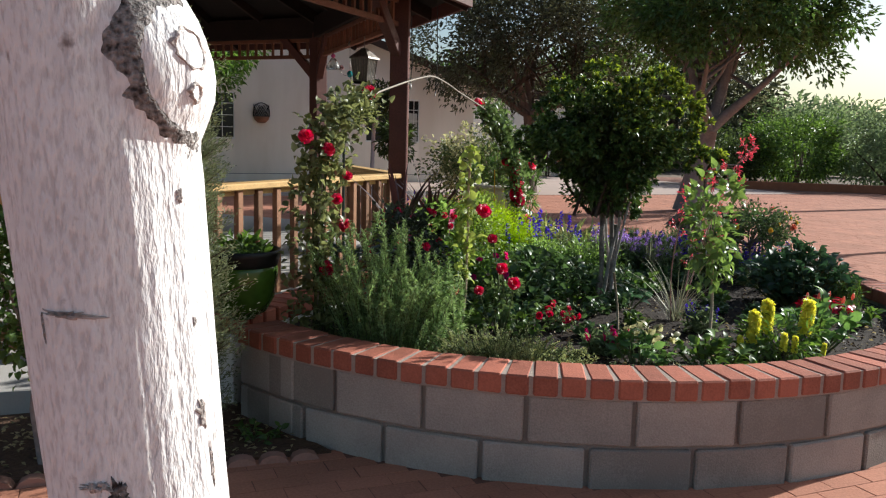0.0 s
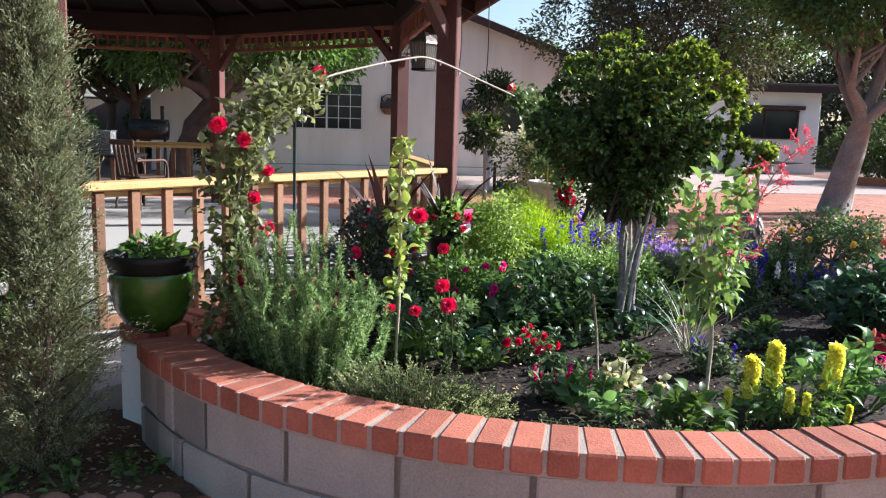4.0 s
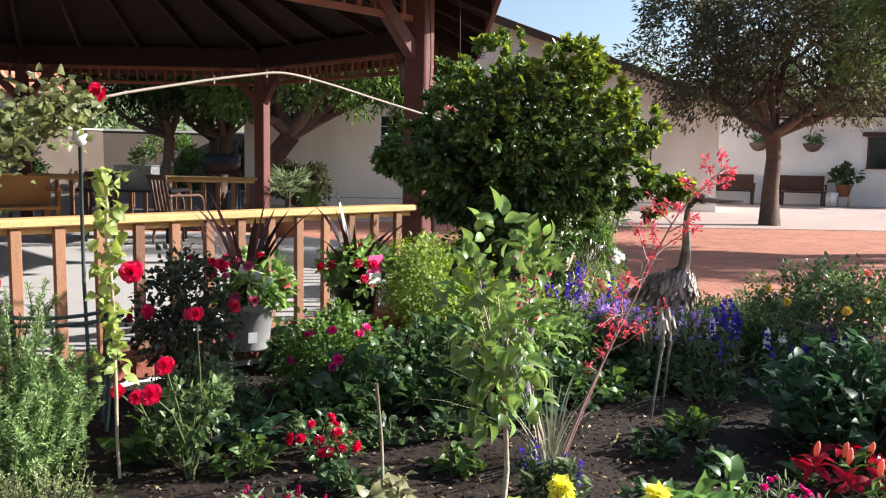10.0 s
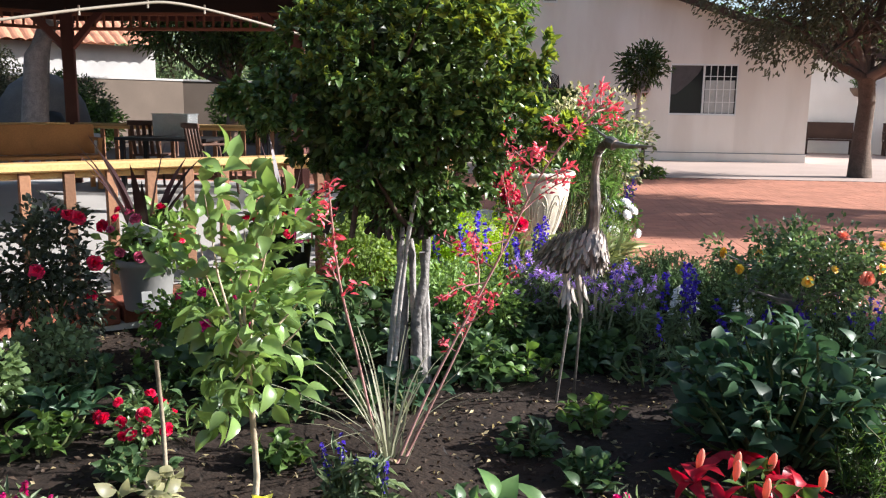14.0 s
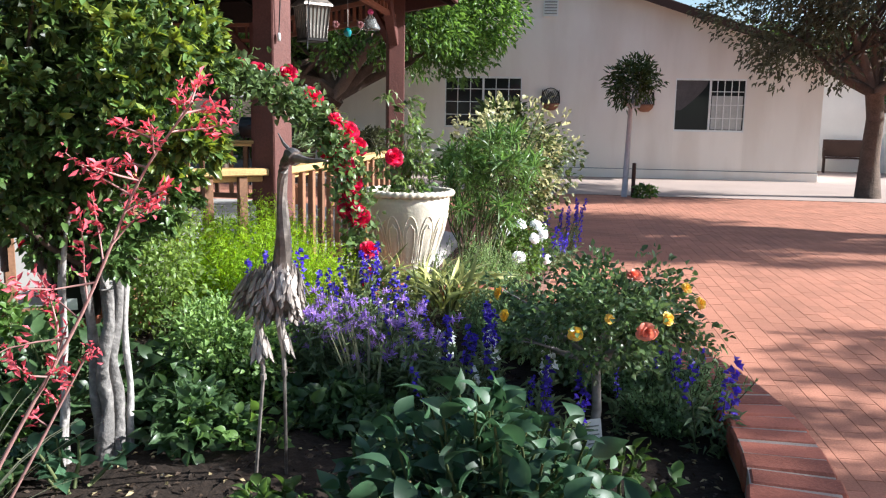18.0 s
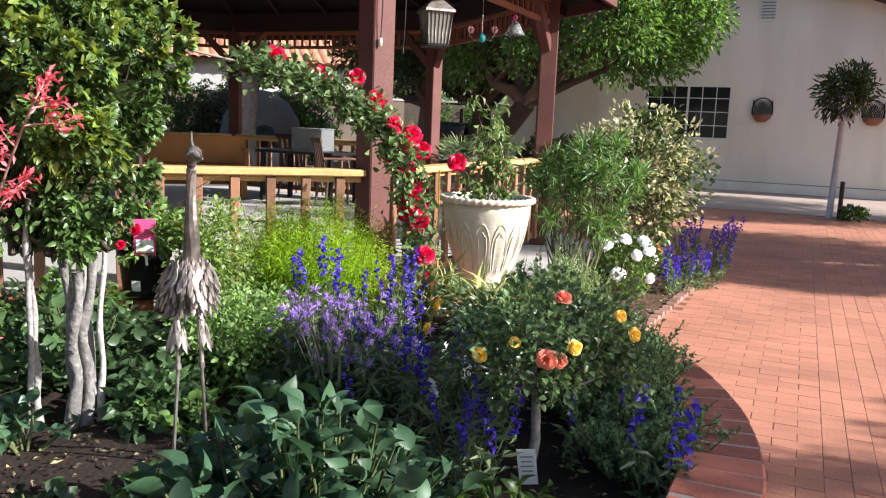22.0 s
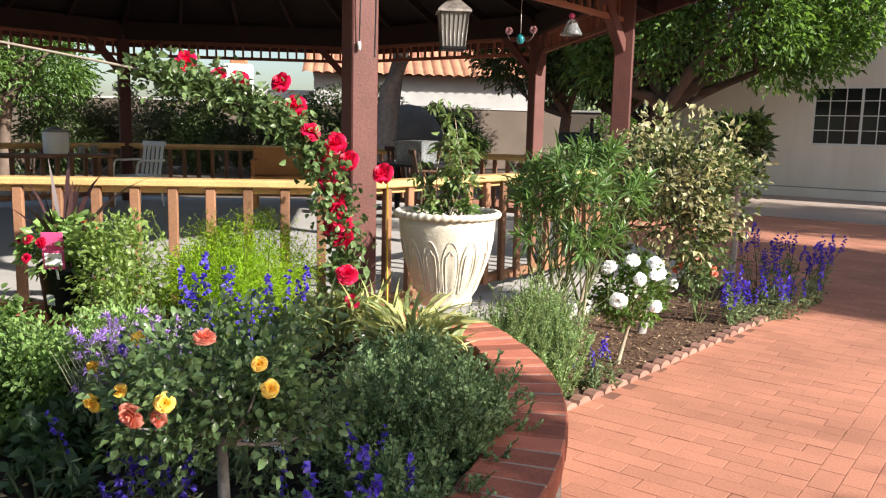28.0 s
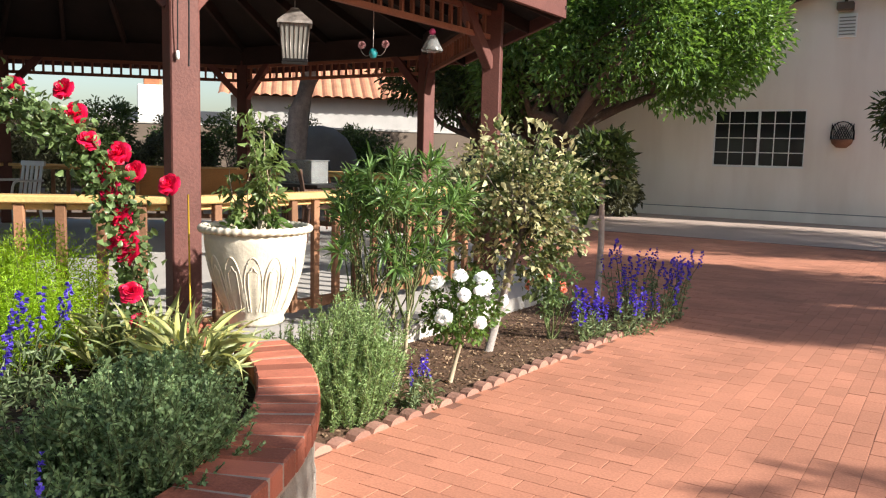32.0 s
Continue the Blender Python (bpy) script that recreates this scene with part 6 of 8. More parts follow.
# heron garden statue, one plain mesh
def heron():
    rng = np.random.default_rng(240)
    v, f = [], []

    def add(a, b):
        o = len(v)
        v.extend(tuple(q) for q in a)
        f.extend(tuple(i + o for i in q) for q in b)

    def feather(p, d, nrm, L, w):
        sd = unit(np.cross(d, nrm))
        o = len(v)
        q = [p, p + d * L * 0.35 + sd * w * 0.8, p + d * L * 0.75 + sd * w, p + d * L + nrm * 0.004, p + d * L * 0.75 - sd * w, p + d * L * 0.35 - sd * w * 0.8]
        v.extend(tuple(x + nrm * 0.006) for x in q)
        v.extend(tuple(x + nrm * 0.002) for x in q)
        f.extend([tuple(o + m for m in range(6)), tuple(o + 11 - m for m in range(6))])
        f.extend((o + m, o + 6 + m, o + 6 + (m + 1) % 6, o + (m + 1) % 6) for m in range(6))

    for y, foot in ((-0.030, -0.045), (0.032, 0.052)):
        knee = np.array([0.012, y, 0.30])
        add(*tube_arrays([(-0.02, foot, -0.04), (-0.004, (foot + y) / 2, 0.14), tuple(knee)], 0.0048, 8))
        add(*tube_arrays([tuple(knee + (0, 0, -0.006)), tuple(knee + (0, 0, 0.010))], 0.0085, 8))
        add(*tube_arrays([tuple(knee), (0.010, y, 0.36), (0.0, y, 0.40), (-0.01, y, 0.45)], [0.0055, 0.007, 0.011, 0.012], 10))
        for k in range(9 if y < 0 else 4):
            a = 6.2832 * k / 9 + y
            p = np.array([0.004 + 0.010 * math.cos(a), y + 0.010 * math.sin(a), 0.415 - 0.006 * (k % 3)])
            feather(p, unit(np.array([0.22 * math.cos(a), 0.22 * math.sin(a), -1.0])), unit(np.array([math.cos(a), math.sin(a), 0.2])), 0.062 + 0.012 * (k % 2), 0.0085)
    # bell-shaped body, sloping back from the neck
    prof = [(0.062, 0.600, 0.024, 0.022), (0.048, 0.578, 0.058, 0.046), (0.026, 0.552, 0.092, 0.060), (0.006, 0.518, 0.118, 0.068), (-0.010, 0.480, 0.128, 0.068), (-0.020, 0.450, 0.110, 0.058), (-0.026, 0.425, 0.050, 0.030), (-0.026, 0.423, 0.002, 0.002)]
    prof = [(cx, 0.60 - (0.60 - z) * 0.86, rx * 0.95, ry * 0.95) for cx, z, rx, ry in prof]
    n = 24
    add([(cx + rx * math.cos(6.2832 * i / n), ry * math.sin(6.2832 * i / n), z) for cx, z, rx, ry in prof for i in range(n)], [(j * n + i, j * n + n + i, j * n + n + (i + 1) % n, j * n + (i + 1) % n) for j in range(len(prof) - 1) for i in range(n)])
    neck = smooth_line([(0.062, 0, 0.585), (0.075, 0, 0.68), (0.07, 0, 0.78), (0.082, 0, 0.855), (0.115, 0, 0.882), (0.14, 0, 0.876)], 4)
    add(*tube_arrays(neck, [0.026 - 0.013 * min(1, i / 8) + (0.007 if i > 15 else 0) for i in range(len(neck))], 10))
    add(*tube_arrays([(0.14, 0, 0.878), (0.20, 0, 0.874), (0.285, 0, 0.878)], [0.012, 0.007, 0.002], 8))
    add(*tube_arrays([(0.125, 0, 0.888), (0.08, 0, 0.912), (0.045, 0.005, 0.935)], [0.0055, 0.004, 0.001], 6))
    # overlapping metal feathers, shingled downwards
    P = np.array(prof[:6])
    for ring in range(11):
        s = ring / 10 * 0.92
        cx, z, rx, ry = (path_point(P, s)[k] for k in range(4))
        k = 13 + ring
        for i in range(k):
            a = 6.2832 * (i + 0.5 * (ring % 2) + 0.22 * rng.normal()) / k
            nrm = unit(np.array([math.cos(a) / max(rx, 0.03) * 0.06, math.sin(a) / max(ry, 0.03) * 0.06, 0.45]))
            p = np.array([cx + rx * math.cos(a), ry * math.sin(a), z + 0.012])
            d = unit(np.array([0.36 * math.cos(a) - 0.30, 0.22 * math.sin(a), -0.9]) + rng.normal(0, 0.09, 3))
            feather(p, d, nrm, (0.040 + 0.008 * s) * rng.uniform(0.8, 1.25), 0.0068 * rng.uniform(0.8, 1.25))
    solo("heron_statue", mesh_of(v, f, False), M_GREYMETAL, "weathered grey metal heron garden statue with layered feathers", "statue", m=pose(1.60, 5.27, SOIL, 0, 0, -20))


heron()

# broad-leaved plants
def broadleaf(label, at, radius, height, n, leaf, mat, seed, name="broadleaf_plant"):
    rng = np.random.default_rng(seed)
    t = thing(name, label, "plant", at=at)
    lines, P, D = [], [], []
    for _ in range(max(6, n // 7)):
        a, r = rng.random() * 6.283, rng.random() ** 0.6
        tip = np.array([radius * r * math.cos(a), radius * r * math.sin(a), height * (1 - 0.55 * r * r) * rng.uniform(0.75, 1.0)])
        line = bent((tip[0] * 0.3, tip[1] * 0.3, -0.02), tip, 0.08, 5, rng)
        lines.append((line, [0.006, 0.006, 0.005, 0.004, 0.003]))
        m = 7
        for u in np.linspace(0.45, 1.0, m):
            P.append(path_point(line, u))
            b = rng.random() * 6.283
            D.append(np.array([math.cos(b), math.sin(b), 0.55 if u > 0.85 else 0.1]) + 0.5 * unit(tip * (1, 1, 0.2)))
    part("stem_mass", tubes(lines, 5), M_STEM, t)["kind"] = "stuff"
    foliage(t, np.array(P), np.array(D), leaf, mat, rng, "broad", droop=0.22, fold=0.2)
    return t


broadleaf("large broad-leaved plant with matte blue-green leaves", (2.28, 5.18, SOIL), 0.36, 0.41, 860, (0.068, 0.039), L_HYDR2, 250)
broadleaf("broad-leaved plant with pale glossy leaves near the rim", (1.88, 4.02, SOIL), 0.20, 0.28, 120, (0.080, 0.042), L_SHINY, 251)
broadleaf("low broad-leaved plant in the soil", (0.32, 4.30, SOIL), 0.11, 0.13, 60, (0.085, 0.034), L_HYDR, 252)
broadleaf("dark dahlia foliage filling the bed", (0.62, 5.30, SOIL), 0.40, 0.30, 460, (0.066, 0.040), L_DARKBROAD, 253)
broadleaf("dark dahlia foliage filling the bed", (0.48, 4.88, SOIL), 0.30, 0.24, 300, (0.062, 0.038), L_DARKBROAD, 2531)
broadleaf("low creamy-edged plant with yellowing leaves", (1.02, 3.98, SOIL), 0.16, 0.12, 80, (0.05, 0.03), L_VARIEG, 2532)
broadleaf("dark dahlia foliage behind the stems", (0.95, 5.75, SOIL), 0.35, 0.20, 200, (0.075, 0.045), L_DARKBROAD, 254)
broadleaf("soft green bedding plant", (0.90, 3.62, SOIL), 0.16, 0.15, 90, (0.06, 0.034), L_SHINY, 255)
broadleaf("soft green bedding plant", (1.22, 3.55, SOIL), 0.22, 0.16, 120, (0.06, 0.034), L_MID, 256)
broadleaf("soft green bedding plant", (0.12, 4.12, SOIL), 0.16, 0.20, 90, (0.065, 0.038), L_MID, 257)
broadleaf("soft green bedding plant", (1.45, 5.75, SOIL), 0.25, 0.16, 110, (0.05, 0.03), L_MID, 258)
broadleaf("soft green bedding plant by the stems", (1.15, 4.98, SOIL), 0.15, 0.14, 80, (0.06, 0.036), L_HYDR, 259)
broadleaf("trailing green plant at the rim", (2.35, 4.60, SOIL), 0.15, 0.14, 70, (0.06, 0.035), L_MID, 260)
for i, (x, y, r, h) in enumerate(((0.15, 4.55, 0.15, 0.13), (0.42, 4.14, 0.12, 0.10), (0.80, 4.14, 0.11, 0.08), (0.60, 4.72, 0.14, 0.12), (0.50, 4.48, 0.13, 0.12), (0.30, 4.72, 0.14, 0.14), (0.72, 4.55, 0.11, 0.09), (0.82, 4.92, 0.16, 0.14), (0.05, 4.32, 0.13, 0.12), (1.05, 4.40, 0.09, 0.07), (1.05, 4.85, 0.12, 0.10), (1.75, 5.10, 0.12, 0.09), (1.85, 4.70, 0.10, 0.08), (2.45, 5.35, 0.13, 0.13), (0.88, 4.70, 0.13, 0.10), (1.38, 5.42, 0.16, 0.13), (1.78, 5.62, 0.16, 0.12), (1.20, 5.38, 0.14, 0.14), (0.75, 5.75, 0.2, 0.18), (2.45, 5.65, 0.16, 0.16), (1.62, 4.85, 0.10, 0.07), (0.25, 5.35, 0.2, 0.2), (1.70, 4.35, 0.10, 0.09))):
    broadleaf("low dark green bedding plant", (x, y, SOIL), r, h, 90, (0.045, 0.027), (L_DARKBROAD, L_MID)[i % 2], 2600 + i, "bedding_plant")
needle_shrub("feathery_plant", "feathery young green marigold plant", (2.52, 5.00, SOIL), (0.10, 0.10), 26, 0.24, (0.03, 0.005), L_MID, 261, dense=50)

# red dahlias
t, rng = leafy_shrub("red_dahlia", "low dahlia with small red pompom blooms", (0.60, 4.32, SOIL), (0, 0, 0.06), (0.12, 0.10, 0.08), 16, 16, (0.032, 0.017), L_CLIMB, 262)
blooms(t, rng, ROSE_RED, 12, (0, 0, 0.06), (0.13, 0.11, 0.09), 0.034, low=0.0)
# snapdragons
t, rng = leafy_shrub("snapdragon", "snapdragon plant with fat pale yellow flower spikes", (1.58, 3.74, SOIL), (0, 0, 0.08), (0.20, 0.14, 0.11), 26, 26, (0.04, 0.014), L_MID, 263)
for x, y, z, s in ((-0.14, -0.04, 0.10, 1.0), (-0.05, 0.04, 0.13, 1.05), (0.15, 0.08, 0.12, 1.1), (-0.22, -0.10, 0.07, 0.5), (-0.02, -0.10, 0.08, 0.55), (0.04, -0.08, 0.07, 0.5), (0.18, -0.06, 0.05, 0.4)):
    part("flower_spike", SPIKE_Y[int(s * 10) % 2], None, t, "", facing((x, y, z), (0.1 if x > 0.1 else 0.02, 0, 1), s * 0.80))

# lilies
def lilies():
    rng = np.random.default_rng(270)
    t = broadleaf("red asiatic lilies with orange buds", (2.24, 4.72, SOIL), 0.16, 0.12, 60, (0.07, 0.02), L_MID, 271, "lily")
    me = leaf_mesh(np.zeros((6, 3)), [(math.cos(a), math.sin(a), 0.45) for a in np.arange(6) * 1.0472], 0.066, 0.030, 0.2, 0.45, "leaf", rng)
    weld = bmesh.new()
    weld.from_mesh(me)
    bmesh.ops.remove_doubles(weld, verts=weld.verts, dist=0.0005)
    weld.to_mesh(me)
    weld.free()
    me.materials.append(F_SCARLET)
    bud = lathe([(0.003, 0), (0.009, 0.015), (0.010, 0.035), (0.006, 0.05), (0.001, 0.056)], 8)
    bud.materials.append(F_ORANGE)
    for i in range(8):
        a = i * 0.9
        part("lily_bloom", me, None, t, "", facing((0.12 * math.cos(a), 0.11 * math.sin(a), 0.075 + 0.03 * rng.random()), (0.3 * math.cos(a), 0.3 * math.sin(a) - 0.3, 1), rng.uniform(0.9, 1.2), a))
    for i in range(6):
        part("lily_bud", bud, None, t, "", facing((rng.normal(0, 0.08), rng.normal(0, 0.06), 0.105), (rng.normal(0, 0.15), rng.normal(0, 0.15), 1), 1.0))


lilies()
t, rng = leafy_shrub("dianthus", "low magenta dianthus cushion", (2.02, 4.45, SOIL), (0, 0, 0.03), (0.12, 0.10, 0.06), 14, 30, (0.03, 0.005), L_GREY, 272, stems=5)
blooms(t, rng, ROSE_MAGENTA, 16, (0, 0, 0.04), (0.12, 0.1, 0.07), 0.018, low=0.2)
spike_clump("violet_bedding", "small violet-blue bedding flowers", (1.40, 4.30, SOIL), 7, (0.08, 0.06), 0.17, SPIKE_V, 273, size=0.5)
spike_clump("salvia", "small purple salvia by the soil", (0.78, 3.80, SOIL), 12, (0.12, 0.06), 0.14, SPIKE_M, 274, size=0.42)
needle_shrub("alyssum", "low white alyssum along the rim", (1.20, 3.40, SOIL), (0.45, 0.08), 70, 0.10, (0.012, 0.008), L_GREY, 275, dense=26, lean=0.6)

# larkspur masses
spike_clump("larkspur", "tall violet-blue larkspur spikes", (0.90, 6.42, SOIL), 20, (0.42, 0.22), 0.36, SPIKE_V + SPIKE_W[:0], 280)
spike_clump("larkspur", "violet-blue larkspur spikes in a dense clump", (1.68, 6.02, SOIL), 16, (0.26, 0.22), 0.31, SPIKE_V, 281, size=0.85)
spike_clump("lilac_flowers", "pale lilac flower spikes", (1.40, 5.95, SOIL), 170, (0.33, 0.20), 0.40, SPIKE_L, 282, stem=0.0016, size=1.0)
spike_clump("larkspur", "violet and white larkspur at the rim", (2.28, 6.22, SOIL), 5, (0.22, 0.2), 0.24, SPIKE_V, 283, size=0.85)
spike_clump("larkspur", "violet larkspur leaning over the brick rim", (2.60, 6.10, RIM - 0.1), 3, (0.12, 0.08), 0.20, SPIKE_V, 284)
spike_clump("larkspur", "blue larkspur under the roses", (2.05, 5.78, SOIL), 9, (0.28, 0.16), 0.22, SPIKE_V, 285, size=0.85)
spike_clump("white_flowers", "small white flower spikes among the larkspur", (1.85, 6.15, SOIL), 7, (0.35, 0.3), 0.26, SPIKE_W, 286)
blade_tuft("iris_blades", "grey-green upright blades behind the statue", (1.50, 5.85, SOIL), 60, 0.34, 0.012, L_YUCCA, 287, 0.25, 0.08)

# tall rose on a pale stem, yellow and orange blooms
t, rng = leafy_shrub("standard_rose", "standard rose with yellow and orange blooms on a pale trunk", (2.25, 5.97, SOIL), (0, 0.02, 0.41), (0.32, 0.29, 0.155), 95, 50, (0.022, 0.0145), L_ROSED, 290, stems=22, stem_r=0.007, trunk=[(0.0, -0.02, -0.03), (0.01, 0, 0.12), (0.0, 0, 0.27)], bark=M_PALESTEM, shell=0.3, clump=0.20, low=-0.8)
blooms(t, rng, [ROSE_YELLOW, ROSE_ORANGE, ROSE_YELLOW, ROSE_YELLOW2], 11, (0, 0.02, 0.42), (0.32, 0.30, 0.17), 0.041, low=-0.2, toward=(0.45, -0.5, 0.25))
tag = part("plant_tag", box(0.052, 0.003, 0.105, 0.001), M_PAPER, t, "white paper plant tag", pose(0.02, -0.03, 0.0, 4, -8, 35))
for k in range(5):
    part("print_line", box(0.036 - 0.006 * (k % 2), 0.0012, 0.004, 0), M_GREYPLASTIC, tag, "grey print", pose(0, -0.0024, 0.025 + 0.014 * k))

for at, r3, s in (((0.57, 5.16, SOIL), (0.20, 0.15, 0.10), 2911), ((1.16, 5.36, SOIL), (0.20, 0.14, 0.085), 2912), ((-0.15, 5.42, SOIL), (0.18, 0.14, 0.11), 2913), ((1.50, 5.70, SOIL), (0.16, 0.12, 0.07), 2914)):
    leafy_shrub("groundcover", "low dark green leafy cover on the soil", at, (0, 0, 0.05), r3, 34, 22, (0.048, 0.030), L_DARKBROAD, s, stems=10, shape="broad", droop=0.25)
for at, r3, s in (((0.96, 5.72, SOIL), (0.28, 0.20, 0.18), 291), ((0.72, 5.98, SOIL), (0.22, 0.16, 0.13), 292)):
    leafy_shrub("bushy_perennial", "low dense bush of small bright green leaves", at, (0, 0, 0.13), r3, 95, 40, (0.025, 0.013), L_BUSH, s, stems=14)

# grey catmint mass along the rim
needle_shrub("catmint", "bushy grey-green catmint over the rim", (2.02, 6.62, SOIL), (0.36, 0.26), 300, 0.36, (0.0165, 0.0095), L_CATMINT, 295, dense=130, turn=-50, lean=0.24)
needle_shrub("catmint", "grey-green catmint mass behind the roses", (1.60, 6.80, SOIL), (0.28, 0.2), 170, 0.31, (0.0165, 0.0095), L_CATMINT, 296, dense=130, turn=-30, lean=0.24)
needle_shrub("catmint", "grey-green catmint leaning outward", (2.42, 6.30, SOIL), (0.16, 0.22), 120, 0.26, (0.0165, 0.0095), L_CATMINT, 297, dense=120, lean=0.3)
def flax(label, at, n, seed):
    """Arching strap leaves with cream edges, broad in the middle, in fans on short stems."""
    rng = np.random.default_rng(seed)
    t = thing("variegated_flax", label, "plant", at=at)
    for name, mat, m in (("cream_leaves", L_CREAM, n), ("green_leaves", L_FLAX, 2 * n)):
        a, r = rng.random(m) * 6.283, rng.random(m) ** 0.5 * 0.15
        base = np.stack([r * np.cos(a), r * np.sin(a), rng.uniform(0.0, 0.16, m)], 1)
        d = np.stack([np.cos(a), np.sin(a), rng.uniform(0.3, 1.8, m)], 1) + rng.normal(0, 0.25, (m, 3))
        foliage(t, base, d, (0.20, 0.021), mat, rng, "broad", name, droop=0.40, fold=0.35)
    lines = [(bent((0, 0, -0.02), (rng.normal(0, 0.08), rng.normal(0, 0.08), 0.16), 0.1, 4, rng), 0.006) for _ in range(9)]
    part("stem_mass", tubes(lines, 5), M_STEM, t)["kind"] = "stuff"


L_CREAM = leafy("leaf_cream_edge", (0.33, 0.33, 0.13), 0.4, 0.55, 0.35)
flax("cream-edged strap-leaved plant by the urn", (1.08, 7.10, SOIL + 0.02), 60, 298)
flax("cream-edged strap-leaved plant by the wall", (0.72, 6.92, SOIL + 0.02), 44, 299)
# asparagus fern and light shrubs near the gazebo rail
tf = needle_shrub("asparagus_fern", "feathery lime-green asparagus fern", (0.24, 6.58, SOIL), (0.34, 0.28), 66, 0.62, (0.022, 0.004), L_LIME, 300, dense=110, lean=0.6)
rng = np.random.default_rng(3001)
p, d, _ = blob_points((0.04, 0.02, 0.25), (0.50, 0.34, 0.27), 90, 480, 0.13, rng, 0.5, -0.8)
k = p[:, 2] > 0
foliage(tf, p[k], d[k] * 0.6 + rng.normal(0, 0.6, d[k].shape), (0.021, 0.0042), L_LIME, rng, "chip", "frond_mass")
leafy_shrub("light_shrub", "light green shrub with yellowing leaves", (0.22, 6.10, SOIL), (0, 0, 0.30), (0.20, 0.18, 0.27), 90, 30, (0.026, 0.017), L_BRIGHT, 301, stems=12)
t, rng = leafy_shrub("pink_rose_bush", "leafy rose bush with magenta blooms", (0.24, 5.00, SOIL), (0, 0, 0.14), (0.26, 0.22, 0.15), 55, 30, (0.028, 0.019), L_MID, 302, stems=16)
blooms(t, rng, ROSE_MAGENTA, 8, (0, 0, 0.15), (0.26, 0.22, 0.17), 0.034, low=0.0)
t, rng = leafy_shrub("mini_rose", "dark-leaved patio rose covered in red blooms", (-0.22, 4.66, SOIL), (0, 0, 0.33), (0.20, 0.18, 0.28), 64, 34, (0.028, 0.019), L_MINI, 303, stems=16)
blooms(t, rng, [ROSE_RED, ROSE_PINK], 9, (0, 0, 0.36), (0.21, 0.19, 0.29), 0.048, low=-0.5)
leafy_shrub("grey_shrub", "small grey-green shrub on the soil", (-0.05, 4.55, SOIL), (0, 0, 0.10), (0.15, 0.14, 0.12), 26, 26, (0.03, 0.02), L_GREY, 304)
leafy_shrub("grey_shrub", "small green shrub beside the rail", (0.02, 5.55, SOIL), (0, 0, 0.12), (0.22, 0.16, 0.14), 30, 24, (0.04, 0.026), L_MID, 305)

# ---- side bed towards the house ----
needle_shrub("rosemary", "bright rosemary at the end of the planter wall", (0.90, 7.86, 0), (0.20, 0.26), 170, 0.64, (0.021, 0.0046), L_ROSEMARY, 310, dense=280, lean=0.12, twigs=1)
needle_shrub("rosemary", "low rosemary against the foot of the urn", (0.56, 7.72, 0), (0.26, 0.20), 140, 0.46, (0.020, 0.0056), L_ROSEMARY, 3102, dense=170, lean=0.26)
def oleander():
    rng = np.random.default_rng(311)
    t = thing("oleander", "airy shrub with rosettes of long narrow leaves", "shrub", at=(0.62, 8.30, 0))
    P, D, twigs = [], [], []
    for i in range(6):
        a = i * 1.05 + 0.4
        e = np.array([0.16 * math.cos(a), 0.15 * math.sin(a), 0.62 + 0.10 * rng.random()])
        limb = bent((0.03 * math.cos(a), 0.03 * math.sin(a), -0.03), e, 0.10, 6, rng)
        part("limb", tubes([(limb, [0.013, 0.012, 0.011, 0.010, 0.008, 0.006])], 7), M_DRYSTEM, t)
        for j in range(10):
            s = 0.5 + 0.5 * rng.random()
            b = path_point(limb, s)
            u = unit(rng.normal(size=3) * (1, 1, 0.8) + (0.7 * math.cos(a), 0.7 * math.sin(a), 0.45))
            tip = np.array([0.0, 0.0, 0.98]) + u * (0.42, 0.38, 0.36) * rng.uniform(0.5, 1.06)
            line = bent(b, tip, 0.1, 5, rng)
            twigs.append((line, [0.005, 0.0045, 0.004, 0.003, 0.002]))
            ax = unit(np.array(line[-1]) - np.array(line[-2]))
            for k in range(30):
                P.append(path_point(line, 1 - 0.16 * rng.random()))
                D.append(unit(rng.normal(size=3)) + ax * 0.75)
    part("twig_mass", tubes(twigs, 5), M_STEM, t)["kind"] = "stuff"
    foliage(t, np.array(P), np.array(D), (0.100, 0.0125), L_BRIGHT2, rng, "leaf", droop=0.2, fold=0.3)


oleander()
needle_shrub("rosemary", "tall rosemary behind the urn", (0.72, 8.05, 0), (0.18, 0.2), 100, 0.66, (0.020, 0.0056), L_ROSEMARY, 3101, dense=170, lean=0.3)
t, rng = leafy_shrub("variegated_shrub", "tall shrub with cream-variegated leaves", (0.26, 9.48, 0), (0.0, 0, 0.98), (0.52, 0.48, 0.52), 95, 20, (0.046, 0.026), L_VARIEG, 312, stems=34, stem_r=0.012, trunk=[(-0.10, -0.15, -0.03), (-0.05, -0.08, 0.35), (0.02, 0.0, 0.75)], bark=M_PALESTEM, clump=0.20, low=-0.9, shell=0.25)
p, d, _ = blob_points((0.0, 0, 0.93), (0.50, 0.46, 0.50), 120, 26, 0.11, rng, 0.3, -0.9)
foliage(t, p, d, (0.044, 0.026), L_SHRUBGREEN, rng, name="green_leaves")
t, rng = leafy_shrub("white_rose", "small white rose on a pale stem", (0.62, 8.78, 0), (0.05, -0.02, 0.42), (0.24, 0.22, 0.20), 46, 34, (0.032, 0.022), L_MID, 313, stems=14, trunk=[(0.02, -0.1, -0.03), (0.03, -0.06, 0.14), (0.03, -0.02, 0.26)], bark=M_DRYSTEM)
